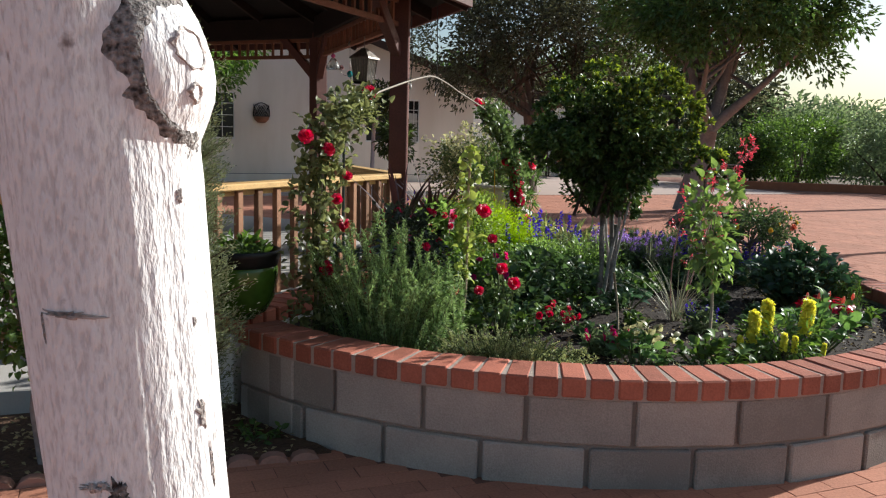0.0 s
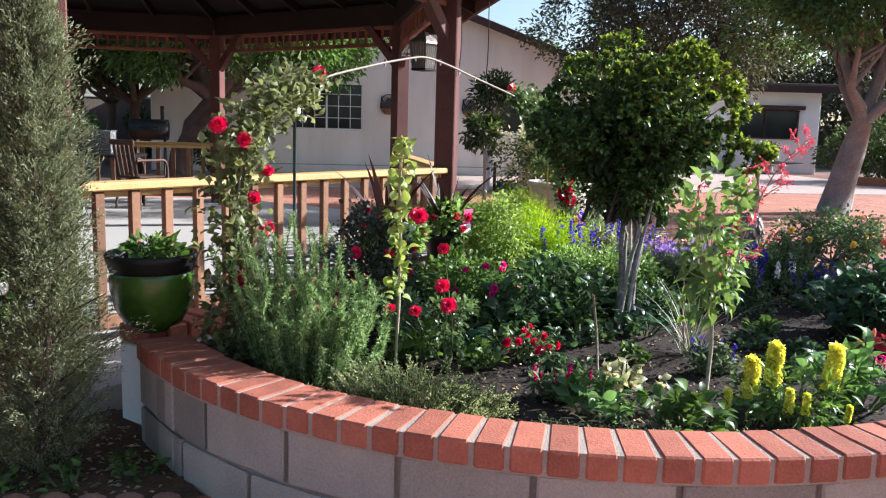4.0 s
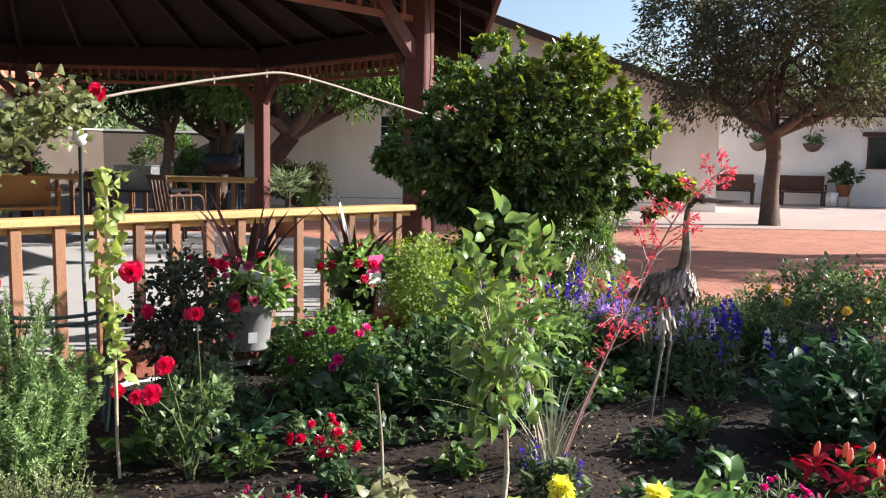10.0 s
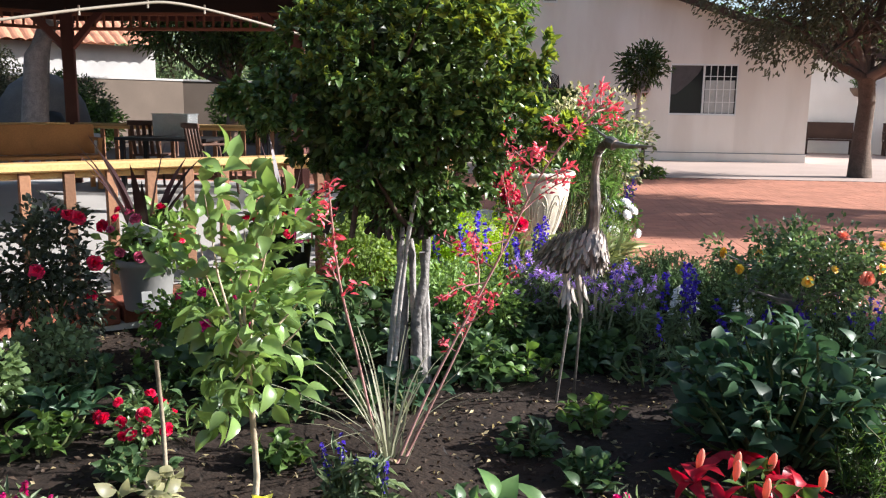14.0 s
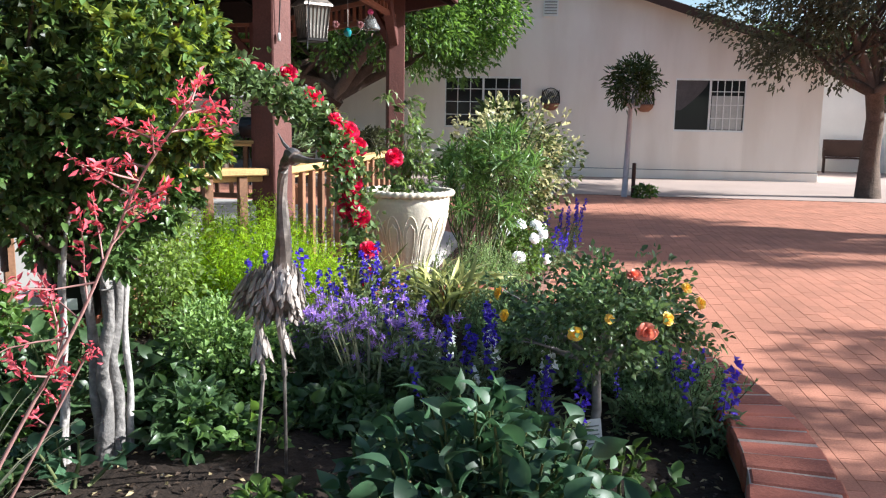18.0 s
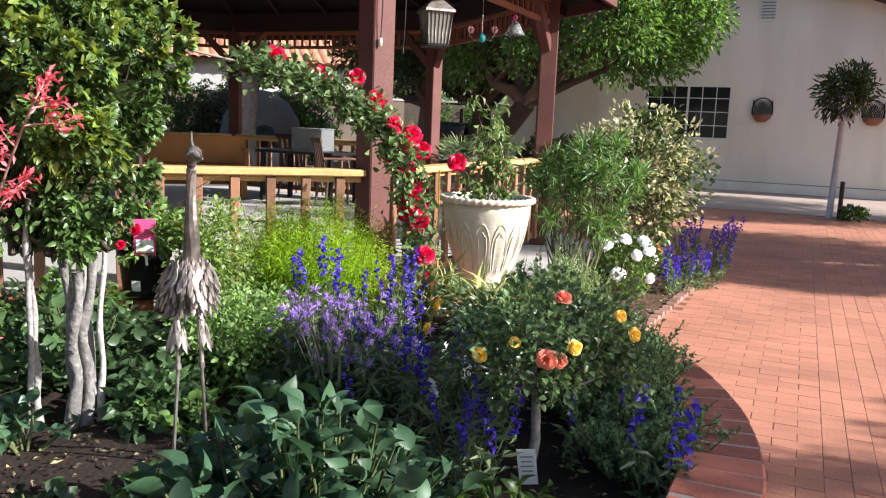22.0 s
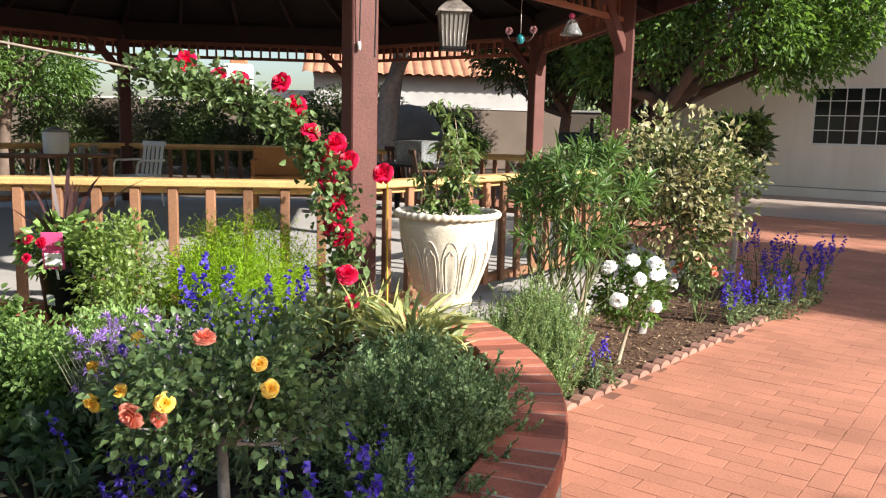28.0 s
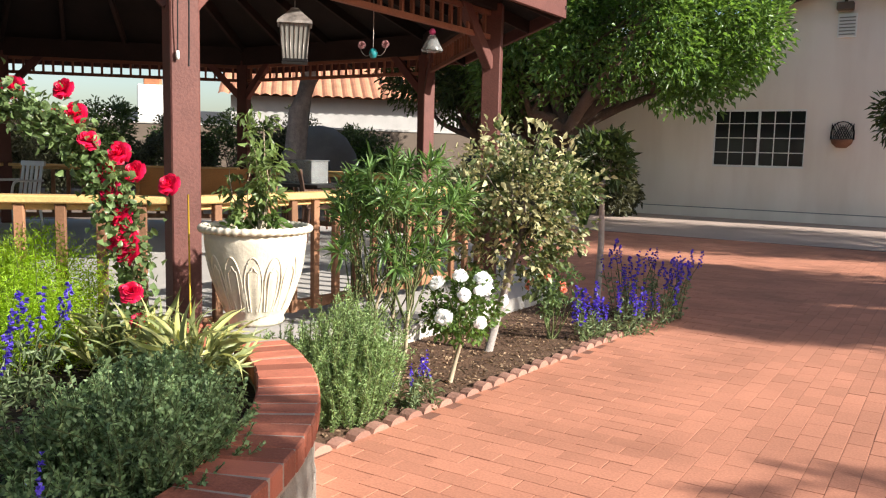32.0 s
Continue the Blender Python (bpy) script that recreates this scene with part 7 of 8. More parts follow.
blooms(t, rng, ROSE_WHITE, 12, (0.10, -0.06, 0.45), (0.24, 0.22, 0.17), 0.074, low=-0.4, toward=(0.6, -0.6, 0.2))
spike_clump("larkspur", "sprawling violet larkspur along the edging", (0.20, 10.45, 0), 26, (0.20, 0.65), 0.26, SPIKE_V, 314, leaves=120)
spike_clump("larkspur", "deep violet larkspur at the end of the bed", (-0.12, 11.2, 0), 30, (0.36, 0.40), 0.50, SPIKE_V, 315, leaves=120)
spike_clump("larkspur", "low violet larkspur beside the rosemary", (0.90, 8.30, 0), 6, (0.10, 0.14), 0.24, SPIKE_V, 316, size=0.65)
t, rng = leafy_shrub("orange_rose", "small rose with orange blooms", (0.08, 9.95, 0), (0, 0, 0.34), (0.18, 0.2, 0.2), 24, 20, (0.04, 0.027), L_ROSED, 317, stems=10)
blooms(t, rng, ROSE_ORANGE, 6, (0, 0, 0.36), (0.18, 0.2, 0.18), 0.045, low=0, toward=(0.6, -0.6, 0.2))
tree("small_tree", "small dark-leaved tree on a thin trunk", (-0.64, 11.15), [(0, 0, -0.02), (0.02, 0, 0.6), (0, 0, 1.05)], [0.03, 0.026, 0.022], (-0.05, 0, 1.27), (0.20, 0.20, 0.24), 34, 24, 0.09, (0.085, 0.038), L_DARK, M_GREYBARK, 318, 6)
# ---- side bed by the start ----
def cypress():
    rng = np.random.default_rng(320)
    t = thing("cypress", "narrow columnar cypress with feathery sprays", "tree", at=(-1.10, 3.36, 0))
    part("trunk", tubes([([(0, 0, -0.02), (0, 0.01, 0.8), (0.01, 0, 1.7)], [0.04, 0.028, 0.008])], 7), M_BARK, t)
    n = 1500
    z = 0.08 + 1.80 * rng.random(n) ** 0.9
    a = rng.random(n) * 6.283
    prof = np.interp(z, [0.08, 0.35, 0.8, 1.3, 1.65, 1.8], [0.20, 0.26, 0.225, 0.19, 0.12, 0.03])
    r = prof * rng.uniform(0.5, 1.1, n)
    r[:24] = prof[:24] * 1.5
    tips = np.stack([r * np.cos(a), r * np.sin(a), z + 0.05], 1)
    base = np.stack([r * 0.35 * np.cos(a), r * 0.35 * np.sin(a), z - 0.06], 1)
    m = 62
    u = rng.random((n, m, 1))
    P = base[:, None] + (tips - base)[:, None] * u + rng.normal(0, 0.011, (n, m, 3))
    D = unit(tips - base)[:, None] + rng.normal(0, 0.45, (n, m, 3))
    foliage(t, P.reshape(-1, 3), D.reshape(-1, 3), (0.019, 0.0048), L_CYPRESS, rng, "chip", droop=0.1)
    part("branch_mass", tubes([([b, (b + e) / 2, e], [0.004, 0.003, 0.001]) for b, e in zip(base[:300], tips[:300])], 4), M_BARK, t)


cypress()
t, rng = leafy_shrub("white_rose", "white standard rose in full bloom on a grey trunk", (-1.58, 3.12, 0), (0.05, 0.02, 0.74), (0.40, 0.34, 0.34), 100, 36, (0.036, 0.025), L_MID, 325, stems=20, stem_r=0.008, trunk=[(0.02, -0.02, -0.03), (-0.02, 0, 0.22), (0.0, 0.01, 0.45)], bark=M_GREYBARK)
blooms(t, rng, ROSE_WHITE, 32, (0.05, 0.02, 0.76), (0.40, 0.34, 0.33), 0.054, low=-0.6, toward=(0.35, -0.6, 0.2))
part("brace_stem", tubes([(bent((0.02, 0, 0.05), (0.18, 0.05, 0.42), 0.04, 4, rng), [0.012, 0.011, 0.01, 0.008])], 6), M_GREYBARK, t)
for i, (x, y, s) in enumerate(((-1.95, 2.98, 0.10), (-0.95, 3.28, 0.10), (-0.78, 3.40, 0.10), (-1.15, 3.22, 0.07), (-2.3, 3.0, 0.12), (-2.7, 2.9, 0.1))):
    broadleaf("low ground-cover plant in the shaded bed", (x, y, 0.0), s * 1.3, s, 60, (0.04, 0.02), L_MID, 330 + i, "ground_cover")
rng = np.random.default_rng(340)
n = 1500
x, y = rng.uniform(-4.4, -0.6, n), rng.uniform(0.05, 0.8, n)
y = 3.27 + (x + 0.49) * 0.321 + y
lit = part("leaf_litter", leaf_mesh(np.stack([x, y, np.full(n, 0.018)], 1), rng.normal(size=(n, 3)) * (1, 1, 0.2), 0.03, 0.014, 0.2, 0.1, "chip", rng), L_DRY)
tagged(lit, "scattered dry leaves on the shaded soil", "leaf litter", kind="stuff")

n = 2600
u, w = rng.random(n), rng.random(n)
x, y = 1.15 - 1.25 * u - 0.95 * w, 7.55 + 3.7 * u - 0.25 * w
lit = part("leaf_litter", leaf_mesh(np.stack([x, y, np.full(n, 0.018)], 1), rng.normal(size=(n, 3)) * (1, 1, 0.25), rng.uniform(0.012, 0.04, n), 0.014, 0.2, 0.1, "chip", rng), L_LITTER)
tagged(lit, "dry leaf and bark litter on the sunlit soil", "leaf litter", kind="stuff")

# ---- pots, ornaments and furniture ----
def urn():
    t = thing("garden_urn", "large cream urn with fluted arches and rope rim", "urn", at=(0.52, 7.60, RIM))
    prof = [(0.0, 0.0), (0.130, 0.0), (0.138, 0.015), (0.132, 0.035), (0.150, 0.07), (0.187, 0.16), (0.219, 0.27), (0.237, 0.36), (0.242, 0.405), (0.242, 0.45), (0.218, 0.45), (0.212, 0.36), (0.0, 0.36)]
    v, f = [], []
    n = 72
    for r, z in prof:
        for i in range(n):
            a = 2 * math.pi * i / n
            flute = 0.0
            if 0.06 < z < 0.36 and r > 0.13:
                flute = 0.004 * math.cos(a * 18)
            v.append(((r + flute) * math.cos(a), (r + flute) * math.sin(a), z))
    for j in range(len(prof) - 1):
        for i in range(n):
            k = (i + 1) % n
            f.append((j * n + i, j * n + k, (j + 1) * n + k, (j + 1) * n + i))
    part("bowl", mesh_of(v, f, True), M_URN, t)
    # raised pointed arches round the bowl
    for k in range(14):
        a = 2 * math.pi * k / 14

        def on(da, z):
            r = np.interp(z, [0.07, 0.16, 0.27, 0.36, 0.395], [0.150, 0.187, 0.219, 0.237, 0.242]) + 0.001
            return (r * math.cos(a + da), r * math.sin(a + da), z)

        for w, zt in ((0.20, 0.345), (0.11, 0.30)):
            line = [on(-w * 0.75, 0.08), on(-w, 0.2), on(-w * 0.85, 0.27), on(-w * 0.45, zt - 0.02), on(0, zt), on(w * 0.45, zt - 0.02), on(w * 0.85, 0.27), on(w, 0.2), on(w * 0.75, 0.08)]
            part("arch_moulding", tubes([(smooth_line(line, 3), 0.0036)], 5), M_URN, t)
    # twisted rope rim
    v, f = [], []
    m, q = 160, 8
    for i in range(m):
        a = 2 * math.pi * i / m
        rr = 0.017 * (1 + 0.16 * math.sin(a * 40))
        for k in range(q):
            b = 2 * math.pi * k / q + a * 0
            R = 0.254 + rr * math.cos(b)
            v.append((R * math.cos(a), R * math.sin(a), 0.462 + rr * math.sin(b)))
    for i in range(m):
        for k in range(q):
            f.append((i * q + k, ((i + 1) % m) * q + k, ((i + 1) % m) * q + (k + 1) % q, i * q + (k + 1) % q))
    part("rope_rim", mesh_of(v, f, True), M_URN, t)
    part("pot_soil", lathe([(0.0, 0.42), (0.12, 0.425), (0.222, 0.42), (0.222, 0.40)], 32), M_SOIL, t)
    tp, rng = leafy_shrub("urn_plant", "sparse leafy climber growing from the urn", (0.52, 7.60, RIM + 0.415), (0, 0.02, 0.07), (0.15, 0.14, 0.08), 14, 8, (0.045, 0.022), L_MID, 401, stems=10, stem_r=0.004)
    for tip in ((-0.14, 0.05, 0.62), (-0.10, 0.0, 0.52), (-0.04, 0.04, 0.40), (0.12, 0.05, 0.34), (-0.22, -0.05, 0.34), (0.04, -0.03, 0.46), (-0.17, 0.08, 0.44)):
        line = bent((0.03 * rng.normal(), 0.03 * rng.normal(), 0), tip, 0.12, 6, rng)
        part("shoot", tubes([(line, [0.004, 0.004, 0.003, 0.003, 0.002, 0.001])], 5), M_DRYSTEM, tp)
        for j in range(6):
            b = path_point(line, 0.3 + 0.14 * j)
            e = b + np.append(rng.normal(0, 0.06, 2), rng.uniform(-0.06, 0.05))
            u = rng.random((14, 1))
            P = b + (e - b) * u + rng.normal(0, 0.012, (14, 3))
            foliage(tp, P, (e - b) * 8 + rng.normal(0, 0.5, P.shape) + (0, 0, -0.35), (0.050, 0.020), L_URN, rng, droop=0.25)
    part("fallen_fruit", lathe([(0.0, 0.0), (0.02, 0.006), (0.026, 0.022), (0.018, 0.038), (0.0, 0.042)], 12), M_TERRA, tp, "orange fruit on the rim", pose(0.10, -0.17, 0.005))


urn()


def green_pot():
    t = thing("glazed_pot", "glossy green glazed pot with a black rim", "pot", at=(-0.97, 3.90, RIM))
    part("body", lathe([(0.0, 0.0), (0.065, 0.0), (0.07, 0.014), (0.117, 0.035), (0.156, 0.105), (0.172, 0.185), (0.174, 0.245), (0.168, 0.27), (0.0, 0.27)], 40), M_GREENPOT, t)
    part("rim", lathe([(0.12, 0.255), (0.172, 0.262), (0.178, 0.275), (0.186, 0.31), (0.192, 0.33), (0.184, 0.34), (0.170, 0.33), (0.165, 0.29), (0.0, 0.29)], 40), M_BLACK, t, "black liner rim")
    tp, rng = leafy_shrub("pot_plant", "leafy green plant in the glazed pot", (-0.97, 3.90, RIM + 0.28), (0, 0, 0.045), (0.13, 0.13, 0.06), 20, 14, (0.050, 0.026), L_MID, 402, stems=10, stem_r=0.003)


green_pot()


def nursery_pot(x, y, mat, label, r=0.12, h=0.22, tag=None):
    t = thing("nursery_pot", label, "pot", at=(x, y, RIM))
    part("body", lathe([(0.0, 0.0), (r * 0.78, 0.0), (r * 0.8, 0.01), (r * 0.97, h * 0.85), (r * 1.04, h * 0.87), (r * 1.04, h), (r * 0.95, h), (r * 0.93, h * 0.9), (0.0, h * 0.9)], 28), mat, t)
    part("price_label", box(0.04, 0.002, 0.05, 0), M_PAPER, t, "white label", pose(r * 0.62, -r * 0.62, h * 0.2, 8, 0, 45))
    return t


nursery_pot(-0.28, 5.18, M_GREYPLASTIC, "grey nursery pot on the brick ledge")
nursery_pot(-0.09, 5.90, M_BLACK, "black nursery pot on the brick ledge")
for x, y, seed in ((-0.28, 5.18, 410), (-0.09, 5.90, 411)):
    blade_tuft("cordyline", "spiky dark purple cordyline in a pot", (x, y, RIM + 0.2), 15, 0.60, 0.040, L_PURPLE, seed, 0.55, 0.03, "plant")
    t, rng = leafy_shrub("mandevilla", "potted mandevilla with red and pink trumpets", (x + 0.02, y, RIM + 0.19), (0, 0.0, 0.11), (0.17, 0.16, 0.13), 30, 20, (0.050, 0.028), L_BUSH, seed + 5, stems=10, stem_r=0.003)
    blooms(t, rng, [ROSE_RED, ROSE_PALEPINK] if seed == 410 else ROSE_RED, 10, (0, -0.02, 0.11), (0.20, 0.18, 0.14), 0.042, low=-0.3)
wt = thing("plant_label", "large white plant label leaning in the grey pot", "label", at=(-0.22, 5.10, RIM + 0.19))
part("stake", box(0.012, 0.003, 0.16, 0), M_PAPER, wt, "white plastic spike", pose(0.0, 0.006, -0.03, 6, 0, 20))
part("card", box(0.16, 0.004, 0.065, 0.001), M_PAPER, wt, "white card", pose(0.02, 0, 0.13, 10, 22, 20))
for k in range(3):
    part("print_line", box(0.10 - 0.02 * k, 0.001, 0.006, 0), M_GREYPLASTIC, wt.children[1], "grey print", pose(0, -0.003, 0.018 + 0.015 * k))
tg = thing("plant_label", "pink printed plant label standing in the pot", "label", at=(0.05, 5.84, RIM + 0.19))
part("stake", box(0.012, 0.003, 0.10, 0), M_PAPER, tg, "white plastic spike", pose(-0.015, 0.015, -0.02, 10, 0, 40))
part("card", box(0.095, 0.003, 0.17, 0.001), M_PINKTAG, tg, "pink card", pose(0, 0, 0.03, 6, 0, 62))
part("picture", box(0.075, 0.002, 0.06, 0), M_PAPER, tg, "pale photo print", pose(0.006, -0.003, 0.045, 6, 0, 62))
part("picture", box(0.07, 0.002, 0.035, 0), F_CORAL, tg, "coral flower print", pose(0.006, -0.0032, 0.125, 6, 0, 62))


def plant_stand():
    t = thing("plant_stand", "dark green wire plant stand in the soil", "plant stand", at=(-0.38, 4.18, SOIL), turn=50)
    for sx in (-0.15, 0.15):
        for sy in (-0.07, 0.07):
            part("leg", tubes([([(sx * 0.85, sy, -0.04), (sx, sy, 0.25), (sx * 1.05, sy * 1.1, 0.43)], 0.009)], 6), M_GREENPOLE, t)
        part("side_bar", tubes([(smooth_line([(sx * 1.05, -0.10, 0.45), (sx * 1.08, 0.0, 0.42), (sx * 1.05, 0.10, 0.45)], 4), 0.0085)], 6), M_GREENPOLE, t)
    for sy, z in ((-0.075, 0.41), (0.075, 0.41), (0.075, 0.20)):
        part("cross_bar", tubes([(smooth_line([(-0.20, sy, z + 0.02), (-0.08, sy, z), (0.08, sy, z), (0.20, sy, z + 0.02)], 3), 0.0085)], 6), M_GREENPOLE, t)


plant_stand()


def solar_lamp():
    t = thing("solar_light", "garden light with pale globe on a green pole", "garden light", at=(-0.55, 4.46, SOIL))
    part("pole", tubes([([(0.02, 0, -0.05), (0.0, 0, 0.5), (0.0, 0, 1.03)], 0.0075)], 8), M_GREENPOLE, t)
    part("globe", lathe([(0.002, 1.03), (0.020, 1.04), (0.030, 1.06), (0.026, 1.083), (0.010, 1.095), (0.002, 1.097)], 16), M_WHITEPLASTIC, t)


solar_lamp()
ys = thing("yellow_stake", "thin yellow plant stake by the urn", "stake", at=(0.46, 7.30, RIM - 0.1))
part("rod", tubes([([(0, 0, 0), (-0.02, 0, 0.72)], 0.004)], 6), M_YELLOWPOLE, ys)


# hanging things under the gazebo's edge
def lantern():
    t = thing("hanging_lantern", "grey hanging lantern with barred glass sides", "lantern", at=(-0.84, 8.43, 1.85))
    part("roof", lathe([(0.0, 0.36), (0.035, 0.352), (0.05, 0.335), (0.155, 0.262), (0.160, 0.245), (0.0, 0.245)], 4, False), M_GREYMETAL, t, "", pose(0, 0, 0, 0, 0, 20))
    part("base", box(0.17, 0.17, 0.022, 0.004), M_BLACKIRON, t, "", pose(0, 0, 0, 0, 0, 65))
    part("glass", lathe([(0.0, 0.022), (0.100, 0.022), (0.128, 0.245), (0.0, 0.245)], 4, False), M_LANTERNGLASS, t, "frosted panes", pose(0, 0, 0, 0, 0, 20))
    for k in range(28):
        s, u = k // 7, (k % 7 + 0.0) / 6
        a0, a1 = radians(20 + 90 * s), radians(110 + 90 * s)
        lo = np.array([math.cos(a0), math.sin(a0), 0]) * (1 - u) + np.array([math.cos(a1), math.sin(a1), 0]) * u
        thick = 0.006 if k % 7 in (0, 6) else 0.003
        part("bar", tubes([([lo * 0.106 + (0, 0, 0.02), lo * 0.134 + (0, 0, 0.248)], thick)], 4), M_GREYMETAL, t)
    part("hook", tubes([([(0, 0, 0.35), (0.0, 0, 0.42), (0, 0, 0.47)], 0.004)], 6), M_GREYMETAL, t)



lantern()


ROSE_DUSTY = rose_data(F_DUSTY)


def wind_chime():
    t = thing("wind_spinner", "hanging teal glass ball with wire flowers", "ornament", at=(-1.07, 9.16, 2.0))
    part("wire", tubes([([(0, 0, 0), (0, 0, 0.20), (0, 0, 0.40)], 0.0025)], 5), M_GREYMETAL, t)
    part("ball", lathe([(0.002, -0.04), (0.022, -0.032), (0.034, 0.0), (0.022, 0.028), (0.002, 0.036)], 16), M_BLUEGLASS, t, "teal glass ball")
    part("cap", lathe([(0.002, 0.30), (0.022, 0.305), (0.026, 0.325), (0.012, 0.35), (0.002, 0.352)], 12), M_GREYMETAL, t)
    for s in (-1, 1):
        part("arm", tubes([(smooth_line([(0, 0, 0.0), (0.05 * s, 0.03 * s, -0.02), (0.09 * s, 0.05 * s, 0.02), (0.085 * s, 0.05 * s, 0.06)], 4), 0.003)], 5), M_GREYMETAL, t)
        part("wire_flower", ROSE_DUSTY, None, t, "", facing((0.085 * s, 0.05 * s, 0.06), (0.6, -0.7, 0.2), 0.05))


wind_chime()
bl = thing("hanging_bell_feeder", "clear bell-shaped hanging feeder with red top", "feeder", at=(-1.35, 9.87, 2.10))
part("bell", lathe([(0.0, 0.0), (0.085, 0.0), (0.088, 0.012), (0.062, 0.06), (0.035, 0.115), (0.018, 0.13), (0.0, 0.132)], 24), M_CLEAR, bl, "clear plastic bell")
part("top_bead", lathe([(0.002, 0.13), (0.024, 0.14), (0.028, 0.16), (0.012, 0.18), (0.002, 0.182)], 12), M_PINKTAG, bl, "red bead")
part("cord", tubes([([(0, 0, 0.18), (0, 0, 0.25)], 0.003)], 5), M_BLACK, bl)
hc = thing("pull_string", "thin black string hanging from the gazebo eave", "string", at=(-0.106, 7.488, 1.70))
part("cord", tubes([(smooth_line([(0.0, 0.0, 0.0), (0.012, 0.0, 0.3), (0.0, 0.004, 0.86)], 4), 0.0045)], 5), M_BLACK, hc)
cd = thing("hanging_socket", "black cable with a pale socket on the post", "cable", at=(-0.33, 7.50, 1.755))
part("cable", tubes([(smooth_line([(0, 0, 0.05), (0.012, 0, 0.3), (-0.01, 0.01, 0.7)], 4), 0.004)], 5), M_BLACK, cd)
part("socket", lathe([(0.0, 0.0), (0.009, 0.0), (0.011, 0.03), (0.008, 0.048), (0.0, 0.048)], 10), M_WHITEPLASTIC, cd)


# ---- gazebo furniture ----
def bench(name, label, at, turn, w, mat, back=0.45, slat=True):
    t = thing(name, label, "bench", at=at, turn=turn)
    part("seat", box(w, 0.42, 0.045, 0.006), mat, t, "", pose(0, 0, 0.42))
    part("backrest", box(w, 0.045, back, 0.006), mat, t, "", pose(0, 0.21, 0.47))
    for sx in (-1, 1):
        part("armrest", box(0.07, 0.44, 0.04, 0.005), mat, t, "", pose(sx * (w / 2 - 0.03), 0, 0.66))
        for sy in (-0.18, 0.18):
            part("leg", box(0.06, 0.06, 0.42, 0.004), mat, t, "", pose(sx * (w / 2 - 0.05), sy, 0))
        part("arm_post", box(0.05, 0.05, 0.2, 0.004), mat, t, "", pose(sx * (w / 2 - 0.03), -0.17, 0.462))


bench("wooden_bench", "orange varnished wooden bench in the gazebo", (-7.4, 9.9, FLOOR), 66, 1.5, M_BENCHWOOD, 0.40)


def table(at, turn, w, d, h, mat, label):
    t = thing("table", label, "table", at=at, turn=turn)
    part("tabletop", box(w, d, 0.04, 0.006), mat, t, "", pose(0, 0, h - 0.04))
    for sx in (-1, 1):
        for sy in (-1, 1):
            part("leg", box(0.06, 0.06, h - 0.04, 0.004), mat, t, "", pose(sx * (w / 2 - 0.08), sy * (d / 2 - 0.08), 0))
    return t


table((-6.1, 11.0, FLOOR), 20, 1.3, 0.8, 0.72, M_BLACKIRON, "black table near the gazebo edge")
gb = thing("clear_box", "clear plastic box on the black table", "box", at=(-6.1, 11.05, FLOOR + 0.722), turn=20)
for m in (pose(0, -0.16, 0), pose(0, 0.16, 0)):
    part("panel", box(0.5, 0.008, 0.30, 0.001), M_CLEAR, gb, "", m)
for m in (pose(-0.25, 0, 0, 0, 0, 90), pose(0.25, 0, 0, 0, 0, 90)):
    part("panel", box(0.31, 0.008, 0.30, 0.001), M_CLEAR, gb, "", m)
part("lid", box(0.53, 0.36, 0.012, 0.002), M_CLEAR, gb, "", pose(0, 0, 0.302))
table((-8.45, 6.45, FLOOR), 100, 1.9, 0.8, 0.74, M_BROWNRAIL, "long brown wooden table in the gazebo")
jug = thing("drink_dispenser", "white drink dispenser with lid on the table", "dispenser", at=(-8.45, 6.70, FLOOR + 0.742))
part("body", lathe([(0.0, 0.0), (0.155, 0.0), (0.165, 0.02), (0.170, 0.28), (0.16, 0.30), (0.0, 0.30)], 28), M_WHITEPLASTIC, jug)
part("lid", lathe([(0.0, 0.302), (0.165, 0.302), (0.165, 0.325), (0.08, 0.345), (0.06, 0.37), (0.0, 0.372)], 28), M_GREYPLASTIC, jug)
for x, y in ((-8.35, 7.0), (-8.45, 7.18)):
    mg = thing("mug", "grey mug on the wooden table", "mug", at=(x, y, FLOOR + 0.742))
    part("cup", lathe([(0.0, 0.0), (0.045, 0.0), (0.05, 0.01), (0.05, 0.12), (0.044, 0.12), (0.042, 0.02), (0.0, 0.02)], 18), M_GREYPLASTIC, mg)
    part("handle", tubes([(smooth_line([(0.045, 0, 0.095), (0.08, 0, 0.08), (0.08, 0, 0.045), (0.045, 0, 0.03)], 3), 0.006)], 6), M_GREYPLASTIC, mg)


def patio_chair(at, turn, label="white moulded plastic patio chair", mat=None):
    mat = mat or M_WHITEPLASTIC
    t = thing("patio_chair", label, "chair", "patio chairs", at=at, turn=turn)
    part("seat", box(0.46, 0.44, 0.03, 0.01), mat, t, "", pose(0, 0, 0.42))
    for i in range(5):
        part("back_slat", box(0.055, 0.02, 0.42, 0.006), mat, t, "", pose(-0.18 + 0.09 * i, 0.22, 0.45, -10))
    part("back_rail", box(0.48, 0.035, 0.07, 0.012), mat, t, "", pose(0, 0.297, 0.86, -10))
    for sx in (-1, 1):
        part("armrest", tubes([(smooth_line([(sx * 0.24, 0.26, 0.66), (sx * 0.26, 0.0, 0.66), (sx * 0.25, -0.2, 0.64), (sx * 0.24, -0.24, 0.4)], 4), 0.018)], 8), mat, t)
        for sy in (-0.2, 0.2):
            part("leg", tubes([([(sx * 0.25, sy * 1.15, 0), (sx * 0.21, sy, 0.42)], [0.016, 0.022])], 7), mat, t)


